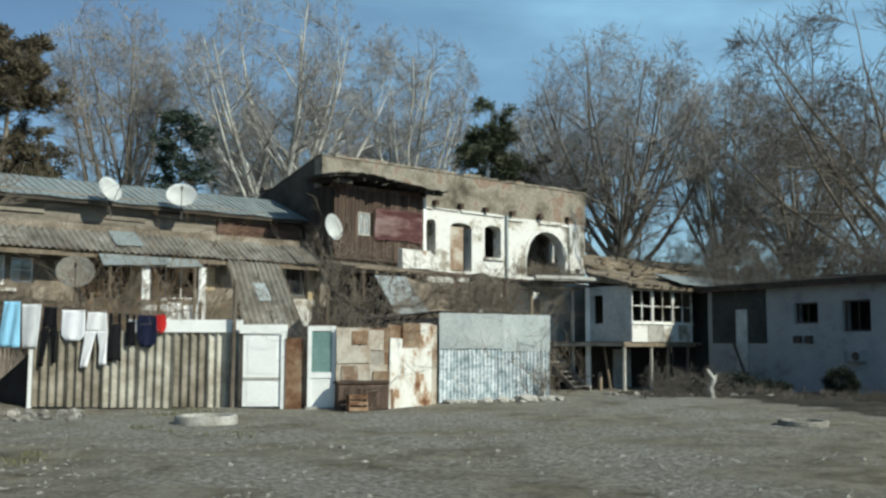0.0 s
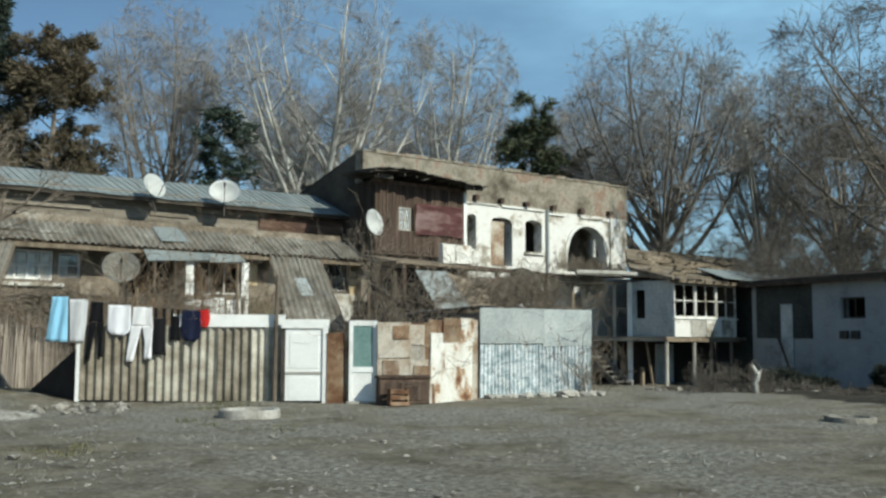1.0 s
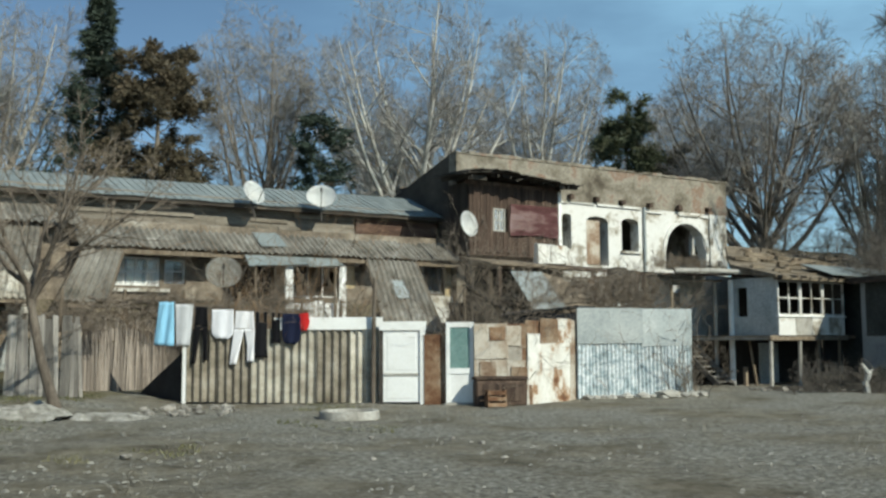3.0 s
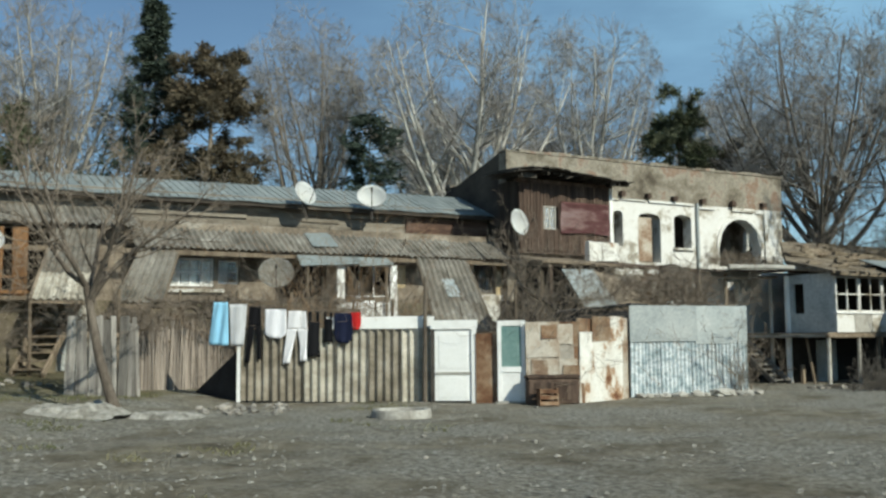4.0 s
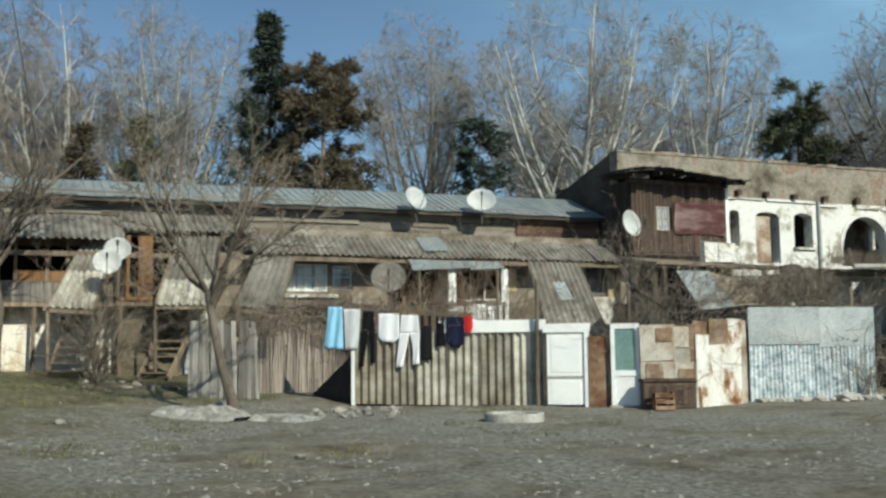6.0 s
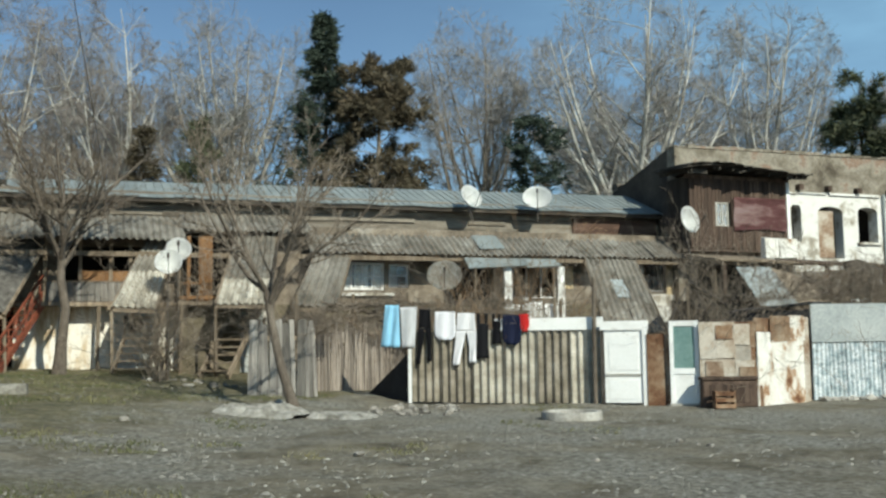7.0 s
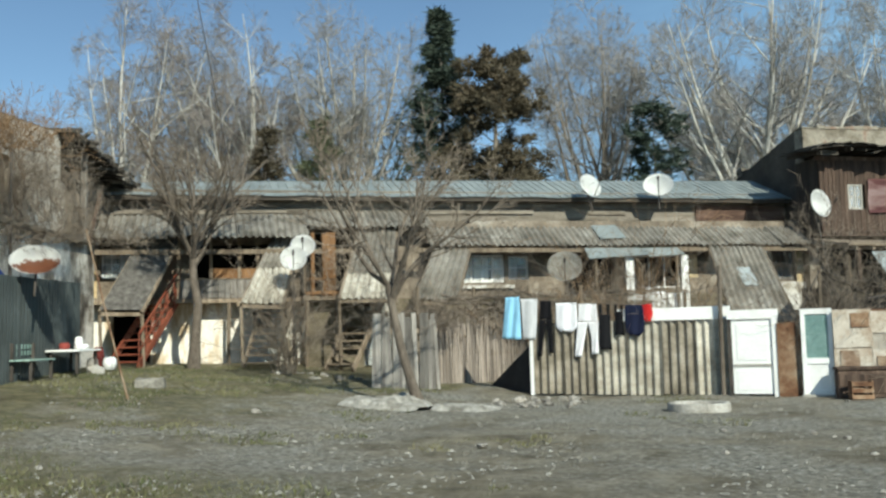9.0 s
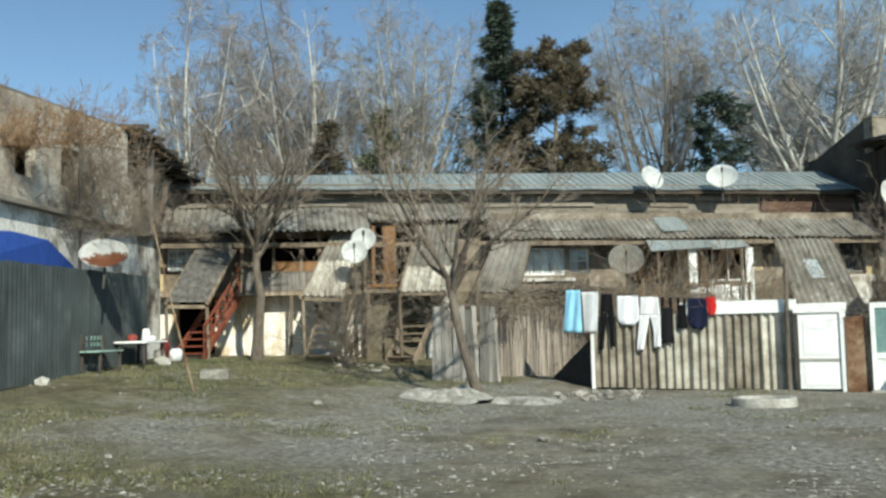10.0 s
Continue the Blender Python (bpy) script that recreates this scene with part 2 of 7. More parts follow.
M_YARDBARK = surf("dark_fruit_tree_bark", [(0.3, (0.075, 0.06, 0.048)), (0.5, (0.14, 0.115, 0.092)), (0.7, (0.22, 0.185, 0.15))], 3.0, 0.95, 0.5, 14, stretch=(2, 2, 0.6), rnd=0.1)
M_PAD = surf("dirty_concrete", [(0.3, (0.13, 0.12, 0.10)), (0.5, (0.22, 0.205, 0.175)), (0.7, (0.31, 0.295, 0.26))], 2.5, 0.95, 0.5, 18, rnd=0.1)
M_LOWERWALL = surf("stained_whitewash", [(0.33, (0.36, 0.24, 0.13)), (0.43, (0.56, 0.45, 0.31)), (0.50, (0.76, 0.72, 0.64)), (0.7, (0.82, 0.80, 0.75))], 0.9, 0.9, 0.3, 18, stretch=(1.5, 1, 0.5), rnd=0, grain=0.15)
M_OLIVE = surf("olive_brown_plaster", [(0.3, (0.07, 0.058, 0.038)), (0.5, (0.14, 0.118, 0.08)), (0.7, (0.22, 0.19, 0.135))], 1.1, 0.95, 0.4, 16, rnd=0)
M_SOOTY = surf("dark_grey_plaster", [(0.3, (0.035, 0.038, 0.035)), (0.6, (0.07, 0.074, 0.068)), (0.8, (0.10, 0.104, 0.096))], 1.0, 0.95, 0.3, 16, rnd=0)
M_GLASS = bpy.data.materials.new("window_glass")
M_GLASS.use_nodes = True
_b = M_GLASS.node_tree.nodes["Principled BSDF"]
_b.inputs["Base Color"].default_value = (0.93, 0.95, 0.95, 1)
_b.inputs["Roughness"].default_value = 0.06
_b.inputs["Transmission Weight"].default_value = 0.85
_b.inputs["IOR"].default_value = 1.45


def stained_dish():
    """White enamel with one ragged rust-brown stain low on the bowl."""
    m = surf("rusty_white_dish", [(0.3, (0.72, 0.72, 0.69)), (0.6, (0.82, 0.82, 0.80))], 2.0, 0.5, 0.03, 20, grain=0.05, rnd=0.0)
    n, l = m.node_tree.nodes, m.node_tree.links
    b = n["Principled BSDF"]
    white = b.inputs["Base Color"].links[0].from_socket
    tc, mp = n.new("ShaderNodeTexCoord"), n.new("ShaderNodeMapping")
    mp.inputs["Location"].default_value = (-0.15, 0, 0.55)
    mp.inputs["Scale"].default_value = (2.1, 0.01, 4.6)
    ln, nz = n.new("ShaderNodeVectorMath"), n.new("ShaderNodeTexNoise")
    ln.operation = "LENGTH"
    nz.inputs["Scale"].default_value, nz.inputs["Detail"].default_value = 9.0, 5
    add = n.new("ShaderNodeMath")
    add.operation = "MULTIPLY_ADD"
    add.inputs[1].default_value = 1.1
    st = n.new("ShaderNodeMapRange")
    st.inputs["From Min"].default_value, st.inputs["From Max"].default_value = 1.65, 1.45
    mix = n.new("ShaderNodeMix")
    mix.data_type = "RGBA"
    mix.inputs["B"].default_value = (0.22, 0.085, 0.045, 1)
    l.new(tc.outputs["Object"], mp.inputs["Vector"])
    l.new(mp.outputs["Vector"], ln.inputs[0])
    l.new(tc.outputs["Object"], nz.inputs["Vector"])
    l.new(nz.outputs["Fac"], add.inputs[0])
    l.new(ln.outputs["Value"], add.inputs[2])
    l.new(add.outputs[0], st.inputs["Value"])
    l.new(st.outputs["Result"], mix.inputs["Factor"])
    l.new(white, mix.inputs["A"])
    l.new(mix.outputs["Result"], b.inputs["Base Color"])
    return m


M_DISHRUST = stained_dish()


# ---- building helpers ----
PHI = radians(40.3)
OFFSET = {}
rng = np.random.default_rng(7)
rnd = random.Random(11)


def facade(u, v, z=0.0, turn=0.0):
    """A pose in the long facade's own frame: u along it to the right, v away from it, z up."""
    c, s = math.cos(PHI), math.sin(PHI)
    return Matrix.Translation((u * c - v * s, u * s + v * c, z)) @ Matrix.Rotation(PHI + radians(turn), 4, "Z")


def along(p, q, z=None):
    """A pose at p with x pointing to q, on the ground unless z is given."""
    d = Vector((q[0] - p[0], q[1] - p[1]))
    return Matrix.Translation((p[0], p[1], ground_z(p[0], p[1]) if z is None else z)) @ Matrix.Rotation(math.atan2(d.y, d.x), 4, "Z"), d.length


def ground_z(x, y):
    a = max(0.0, -x - 9.0)
    t = 0.1 * a * a / (a + 1.0)
    z = t / (1 + t**4) ** 0.25
    b = min(1, max(0, (y - 27) / 8.0)) * min(1, max(0, (x + 1) / 4.0))
    return z - 0.2 * b * b * (3 - 2 * b)


def thing(name, label, category, m, group="", kind="", origin=(0, 0, 0)):
    """An Empty at the thing's base; parts given in coordinates in which the base lies at origin."""
    ob = new(name)
    ob.matrix_world = m
    ob.empty_display_size = 0.1
    OFFSET[ob.name] = Vector(origin)
    return tagged(ob, label, category, group, kind)


def part(name, bm, material, parent=None, label="", smooth=False):
    me = bpy.data.meshes.new(name)
    if parent is not None and parent.name in OFFSET:
        bmesh.ops.translate(bm, verts=bm.verts, vec=-OFFSET[parent.name])
    bmesh.ops.recalc_face_normals(bm, faces=bm.faces)
    bm.to_mesh(me)
    bm.free()
    me.materials.append(material)
    if smooth:
        me.polygons.foreach_set("use_smooth", [True] * len(me.polygons))
    ob = new(name, me)
    ob.parent = parent
    if label:
        ob["label"] = label
    return ob


def piece(name, me, parent, m, label=""):
    """An object of its own on a mesh that alike pieces share."""
    ob = new(name, me)
    ob.parent = parent
    if parent.name in OFFSET:
        m = Matrix.Translation(-OFFSET[parent.name]) @ m
    ob.matrix_local = m
    if label:
        ob["label"] = label
    return ob


def shared(name, bm, material, smooth=False):
    me = bpy.data.meshes.new(name)
    bmesh.ops.recalc_face_normals(bm, faces=bm.faces)
    bm.to_mesh(me)
    bm.free()
    me.materials.append(material)
    if smooth:
        me.polygons.foreach_set("use_smooth", [True] * len(me.polygons))
    return me


def box(bm, x0, x1, y0, y1, z0, z1, jit=0.0, bev=0.0):
    co = [(x, y, z) for z in (z0, z1) for y in (y0, y1) for x in (x0, x1)]
    v = [bm.verts.new(tuple(c + rnd.uniform(-jit, jit) for c in p)) for p in co]
    fs = [bm.faces.new([v[i] for i in f]) for f in ((0, 2, 3, 1), (4, 5, 7, 6), (0, 1, 5, 4), (2, 6, 7, 3), (0, 4, 6, 2), (1, 3, 7, 5))]
    if bev:
        edges = {ed for f in fs for ed in f.edges}
        bmesh.ops.bevel(bm, geom=list(edges), offset=bev, segments=1, affect="EDGES")
    return v


def B(x0, x1, y0, y1, z0, z1, jit=0.0, bev=0.0):
    bm = bmesh.new()
    box(bm, x0, x1, y0, y1, z0, z1, jit, bev)
    return bm


def slab(bm, corners, th):
    """A solid from four corners of its top, th thick, downwards along its normal."""
    c = [Vector(p) for p in corners]
    n = (c[1] - c[0]).cross(c[3] - c[0]).normalized()
    a = [bm.verts.new(p) for p in c]
    b = [bm.verts.new(p - n * th) for p in c]
    bm.faces.new(a)
    bm.faces.new(b[::-1])
    for i in range(4):
        j = (i + 1) % 4
        bm.faces.new((a[j], a[i], b[i], b[j]))


def tube(bm, pts, radii, sides=6):
    """A round bar along the points."""
    pts = [Vector(p) for p in pts]
    if not hasattr(radii, "__len__"):
        radii = [radii] * len(pts)
    rings = []
    for i, p in enumerate(pts):
        d = (pts[min(i + 1, len(pts) - 1)] - pts[max(i - 1, 0)]).normalized()
        a = d.orthogonal().normalized() if i == 0 else (a - d * a.dot(d)).normalized()
        b = d.cross(a)
        rings.append([bm.verts.new(p + (a * math.cos(k * math.tau / sides) + b * math.sin(k * math.tau / sides)) * radii[i]) for k in range(sides)])
    for r, s in zip(rings, rings[1:]):
        for k in range(sides):
            bm.faces.new((r[k], r[(k + 1) % sides], s[(k + 1) % sides], s[k]))
    bm.faces.new(rings[0][::-1])
    bm.faces.new(rings[-1])


def beam(bm, p, q, w, h):
    """A squared bar from p to q."""
    p, q = Vector(p), Vector(q)
    d = (q - p).normalized()
    side = d.cross(Vector((0, 0, 1)))
    side = side.normalized() if side.length > 0.05 else Vector((1, 0, 0))
    up = side.cross(d)
    a = [bm.verts.new(e + side * sx * w / 2 + up * sz * h / 2) for e in (p, q) for sx, sz in ((-1, -1), (1, -1), (1, 1), (-1, 1))]
    for f in ((0, 1, 2, 3), (7, 6, 5, 4), (0, 4, 5, 1), (1, 5, 6, 2), (2, 6, 7, 3), (3, 7, 4, 0)):
        bm.faces.new([a[i] for i in f])


def wave_sheet(width, length, pitch, amp, th=0.008, ragged=0.03, sag=0.0, seg=6):
    """A corrugated sheet: x across, y along the waves, z up, its lower edge on y = 0."""
    bm = bmesh.new()
    n = max(4, int(width / pitch * seg))
    rows = 3
    grid = []
    r = [rnd.uniform(-ragged, ragged) for _ in range(rows)]
    for side in (0, 1):
        layer = []
        for j in range(rows):
            y = length * j / (rows - 1)
            ends = 1 if j in (0, rows - 1) else 0
            layer.append([bm.verts.new((width * i / n, y + ends * (r[j] + rnd.uniform(-0.3, 0.3) * ragged), amp * math.sin(math.tau * width * i / n / pitch) - side * th - sag * math.sin(math.pi * j / (rows - 1)))) for i in range(n + 1)])
        grid.append(layer)
    for j in range(rows - 1):
        for i in range(n):
            a, b = grid[0], grid[1]
            bm.faces.new((a[j][i], a[j][i + 1], a[j + 1][i + 1], a[j + 1][i]))
            bm.faces.new((b[j][i], b[j + 1][i], b[j + 1][i + 1], b[j][i + 1]))
    for i in range(n):
        bm.faces.new((grid[0][0][i], grid[1][0][i], grid[1][0][i + 1], grid[0][0][i + 1]))
        bm.faces.new((grid[0][-1][i], grid[0][-1][i + 1], grid[1][-1][i + 1], grid[1][-1][i]))
    for j in range(rows - 1):
        bm.faces.new((grid[0][j][0], grid[0][j + 1][0], grid[1][j + 1][0], grid[1][j][0]))
        bm.faces.new((grid[0][j][-1], grid[1][j][-1], grid[1][j + 1][-1], grid[0][j + 1][-1]))
    return bm


def on_slope(x, low, high):
    """The pose of a sheet whose lower edge lies at (x, low) and which climbs towards high; low, high: (y, z)."""
    Y = Vector((0, high[0] - low[0], high[1] - low[1])).normalized()
    X = Vector((1, 0, 0))
    Z = X.cross(Y)
    m = Matrix((X, Y, Z)).transposed().to_4x4()
    return Matrix.Translation((x, low[0], low[1])) @ m


def pierced(bm, x0, x1, y0, y1, z0, z1, holes):
    """A wall along x with openings (xa, xb, za, zb, rise): rise is the height of the arch at their head."""
    cuts = {x0, x1}
    for xa, xb, za, zb, rise in holes:
        k = 10 if rise else 1
        cuts |= {xa + (xb - xa) * i / k for i in range(k + 1)}
    cuts = sorted(c for c in cuts if x0 <= c <= x1)

    def top_at(h, x):
        xa, xb, za, zb, rise = h
        if not rise:
            return zb
        t = min(1, abs(2 * (x - xa) / (xb - xa) - 1))
        return zb - rise + rise * math.sqrt(max(0, 1 - t * t))

    def column(xa, xb, lo, hi):
        v = [bm.verts.new((x, y, z)) for x, (a, b) in ((xa, (lo[0], hi[0])), (xb, (lo[1], hi[1]))) for y in (y0, y1) for z in (a, b)]
        for f in ((0, 1, 5, 4), (2, 6, 7, 3), (0, 4, 6, 2), (1, 3, 7, 5), (0, 2, 3, 1), (4, 5, 7, 6)):
            bm.faces.new([v[i] for i in f])

    for xa, xb in zip(cuts, cuts[1:]):
        if xb - xa < 1e-6:
            continue
        mid = (xa + xb) / 2
        inside = sorted((h for h in holes if h[0] < mid < h[1]), key=lambda h: h[2])
        low = (z0, z0)
        for h in inside:
            if h[2] > low[0] + 1e-4:
                column(xa, xb, low, (h[2], h[2]))
            low = (top_at(h, xa), top_at(h, xb))
        column(xa, xb, low, (z1, z1))
    bmesh.ops.remove_doubles(bm, verts=bm.verts, dist=1e-4)


def window(parent, x0, x1, y, z0, z1, nx, nz, frame_mat=None, pane=True, name="window", bar=0.045, depth=0.07):
    """A window in a wall along x: frame and bars, with glass in a dark room behind."""
    frame_mat = frame_mat or M_WHITEPAINT
    bm = bmesh.new()
    box(bm, x0, x0 + bar, y, y + depth, z0, z1)
    box(bm, x1 - bar, x1, y, y + depth, z0, z1)
    box(bm, x0 + bar, x1 - bar, y, y + depth, z0, z0 + bar)
    box(bm, x0 + bar, x1 - bar, y, y + depth, z1 - bar, z1)
    w = part(name, bm, frame_mat, parent)
    if parent.name in OFFSET:
        OFFSET[w.name] = OFFSET[parent.name]
    for i in range(1, nx):
        x = x0 + (x1 - x0) * i / nx
        part("bar", B(x - bar * 0.4, x + bar * 0.4, y + 0.01, y + depth - 0.01, z0 + bar, z1 - bar), frame_mat, w)
    for i in range(1, nz):
        z = z0 + (z1 - z0) * i / nz
        part("bar", B(x0 + bar, x1 - bar, y + 0.015, y + depth - 0.015, z - bar * 0.35, z + bar * 0.35), frame_mat, w)
    if pane:
        g = part("pane", B(x0 + bar * 0.5, x1 - bar * 0.5, y + depth * 0.45, y + depth * 0.55, z0 + bar * 0.5, z1 - bar * 0.5), M_GLASS, w)
        g.visible_shadow = False
    return w


# ---- wood: tubes by the thousand ----
def raw_mesh(name, verts, faces, material, smooth=True):
    """A mesh from arrays of places and of faces with three or four corners."""
    me = bpy.data.meshes.new(name)
    k = faces.shape[1]
    me.vertices.add(len(verts))
    me.vertices.foreach_set("co", np.asarray(verts, np.float32).ravel())
    me.loops.add(faces.size)
    me.loops.foreach_set("vertex_index", faces.astype(np.int32).ravel())
    me.polygons.add(len(faces))
    me.polygons.foreach_set("loop_start", np.arange(0, faces.size, k, dtype=np.int32))
    me.polygons.foreach_set("use_smooth", np.full(len(faces), smooth))
    me.update(calc_edges=True)
    me.materials.append(material)
    return me


def bars(P, R, sides):
    """Tubes along the polylines P (n, k, 3) with radii R (n, k)."""
    n, k, _ = P.shape
    T = np.gradient(P, axis=1)
    T /= np.linalg.norm(T, axis=2, keepdims=True) + 1e-9
    ref = np.where(np.abs(T[..., 2:3]) > 0.9, [1.0, 0, 0], [0, 0, 1.0])
    A = np.cross(T, ref)
    A /= np.linalg.norm(A, axis=2, keepdims=True) + 1e-9
    Bn = np.cross(T, A)
    ph = np.arange(sides) * math.tau / sides
    V = P[:, :, None] + R[:, :, None, None] * (A[:, :, None] * np.cos(ph)[:, None] + Bn[:, :, None] * np.sin(ph)[:, None])
    i = np.arange(n * k * sides).reshape(n, k, sides)
    a, b = i[:, :-1], i[:, 1:]
    F = np.stack([a, np.roll(a, -1, 2), np.roll(b, -1, 2), b], -1).reshape(-1, 4)
    return V.reshape(-1, 3), F


def merge(items):
    V, F, n = [], [], 0
    for v, f in items:
        V.append(v)
        F.append(f + n)
        n += len(v)
    return np.concatenate(V), np.concatenate(F)


def grow(P, R, count, t0, angle, ratio, thin, k, up, wobble, g, least=0.0, crown=None):
    """Side branches on the polylines P, kept inside a crown (height of its middle, half width, half height)."""
    n, kp, _ = P.shape
    t = g.uniform(t0, 0.98, (n, count))
    i = np.minimum((t * (kp - 1)).astype(int), kp - 2)
    fr = (t * (kp - 1) - i)[..., None]
    row = np.arange(n)[:, None]
    a, b = P[row, i], P[row, i + 1]
    start = a * (1 - fr) + b * fr
    tan = b - a
    tan /= np.linalg.norm(tan, axis=2, keepdims=True) + 1e-9
    r0 = R[row, i] * (1 - fr[..., 0]) + R[row, i + 1] * fr[..., 0]
    whole = np.linalg.norm(np.diff(P, axis=1), axis=2).sum(1)[:, None]
    side = g.normal(size=(n, count, 3))
    side -= (side * tan).sum(2, keepdims=True) * tan
    side /= np.linalg.norm(side, axis=2, keepdims=True) + 1e-9
    al = angle * (1 + 0.3 * g.normal(size=(n, count, 1)))
    d = tan * np.cos(al) + side * np.sin(al)
    ln = np.maximum(whole * ratio * (1.15 - 0.6 * t) * g.uniform(0.65, 1.35, (n, count)), least)[..., None]
    pts = [start]
    for _ in range(k - 1):
        d = d + [0, 0, up] + wobble * g.normal(size=d.shape)
        d /= np.linalg.norm(d, axis=2, keepdims=True) + 1e-9
        pts.append(pts[-1] + d * ln / (k - 1))
    Q = np.stack(pts, 2).reshape(-1, k, 3)
    if crown:
        mid, half, rise = crown
        e = (Q[:, -1] - [0, 0, mid]) / [half, half, rise]
        out = np.linalg.norm(e, axis=1) / g.uniform(0.86, 1.06, len(e))
        e0 = np.linalg.norm((Q[:, 0] - [0, 0, mid]) / [half, half, rise], axis=1)
        f = np.where(out > 1, np.clip((1.02 - e0) / (out - e0 + 1e-6), 0.18, 1.0), 1.0)
        Q = Q[:, :1] + (Q - Q[:, :1]) * f[:, None, None]
    rr = (r0 * thin)[..., None] * np.linspace(1, 0.35, k)
    return Q, rr.reshape(-1, k)


def bare_tree_meshes(seed, height, trunk_r, limbs, width, bark, twig, fork=0.2, up=0.03, low=0.26, tips_each=4):
    """A bare broadleaf tree: a short trunk dividing into long limbs that fan out to a rounded crown full of fine twigs."""
    g = np.random.default_rng(seed)
    k = 6
    top = height * (fork + 0.16)
    drift = np.cumsum(g.normal(size=(k, 2)) * height * 0.012, 0) * np.linspace(0, 1, k)[:, None]
    trunk = np.concatenate([drift, np.linspace(0, top, k)[:, None]], 1)[None]
    tr = (trunk_r * np.linspace(1, 0.7, k))[None]
    tr[0, 0] *= 1.25
    mid, half, rise = height * (1 + low) / 2, width / 2, height * (1 - low) / 2
    crown = (mid, half, rise)
    P1, R1 = [], []
    for i in range(limbs):
        az = i * 2.4 + g.uniform(-0.4, 0.4)
        share = (i + 0.5) / limbs
        polar = 1.45 * share ** 0.5 * g.uniform(0.85, 1.1)
        tip = np.array([math.cos(az) * math.sin(polar) * half, math.sin(az) * math.sin(polar) * half, mid + math.cos(polar) * rise]) * [1, 1, g.uniform(0.86, 0.93)]
        c = (1.0 - 0.55 * share) * (k - 1)
        a = min(int(c), k - 2)
        p0 = trunk[0, a] * (1 - c + a) + trunk[0, a + 1] * (c - a)
        span = np.linalg.norm(tip - p0)
        knee = p0 + (tip - p0) * 0.42 + np.array([math.cos(az), math.sin(az), -0.25]) * span * 0.10 * g.uniform(0.2, 1.3)
        t = np.linspace(0, 1, 10)[:, None]
        p = (1 - t) ** 2 * p0 + 2 * t * (1 - t) * knee + t**2 * tip
        p[1:] += np.cumsum(g.normal(size=(9, 3)) * span * 0.004, 0)
        P1.append(p)
        R1.append(trunk_r * g.uniform(0.32, 0.50) * np.linspace(1, 0.12, 10))
    P1, R1 = np.array(P1), np.array(R1)
    P2, R2 = grow(P1, R1, 9, 0.14, 0.85, 0.42, 0.55, 6, up * 0.5, 0.03, g, 0.0, crown)
    P3, R3 = grow(P2, R2, 7, 0.14, 0.85, 0.46, 0.55, 4, up * 0.4, 0.05, g, 1.0, crown)
    R3 = np.clip(R3, 0.012, 0.03)
    P4, R4 = grow(P3, R3, 5, 0.10, 0.80, 0.55, 0.6, 2, 0.0, 0.06, g, 0.8, crown)
    R4 = np.clip(R4, 0.007, 0.009)
    P5, _ = grow(P4, R4, tips_each, 0.05, 0.55, 0.7, 0.7, 2, up * 0.6, 0.06, g, 0.55, crown)
    wood = merge([bars(trunk, tr, 9), bars(P1, R1, 7), bars(P2, R2, 4)])
    side = np.cross(P5[:, 1] - P5[:, 0], g.normal(size=(len(P5), 3)))
    side *= 0.009 / (np.linalg.norm(side, axis=1, keepdims=True) + 1e-9)
    tips = np.stack([P5[:, 0] - side, P5[:, 0] + side, P5[:, 1]], 1).reshape(-1, 3)
    v, f = merge([bars(P3, R3, 3), bars(P4, R4, 3)])
    f = np.concatenate([f[:, [0, 1, 2]], f[:, [0, 2, 3]], np.arange(len(tips)).reshape(-1, 3) + len(v)])
    return raw_mesh("trunk", *wood, bark), raw_mesh("crown", np.concatenate([v, tips]), f, twig)


def plant(name, label, category, x, y, meshes, turn=0.0, size=1.0, group="", z=None, names=("trunk", "crown")):
    ob = thing(name, label, category, Matrix.Translation((x, y, (ground_z(x, y) if z is None else z) - 0.05)) @ Matrix.Rotation(turn, 4, "Z") @ Matrix.Scale(size, 4), group)
    for nm, me in zip(names, meshes):
        o = new(nm, me)
        o.parent = ob
    return ob


def sprays(centres, dirs, count, size, g, flat=0.5):
    """Narrow leaf blades round the given places, count at each."""
    n = len(centres)
    c = np.repeat(centres, count, 0)
    d = np.repeat(dirs, count, 0) + g.normal(size=(n * count, 3)) * 0.75
    d[:, 2] *= flat
    d /= np.linalg.norm(d, axis=1, keepdims=True) + 1e-9
    w = np.cross(d, g.normal(size=d.shape))
    w /= np.linalg.norm(w, axis=1, keepdims=True) + 1e-9
    ln = size * g.uniform(0.5, 1.3, (n * count, 1))
    c = c + g.normal(size=c.shape) * size * 0.35
    V = np.stack([c - w * ln * 0.13, c + w * ln * 0.13, c + d * ln], 1).reshape(-1, 3)
    return V, np.arange(len(V)).reshape(-1, 3)


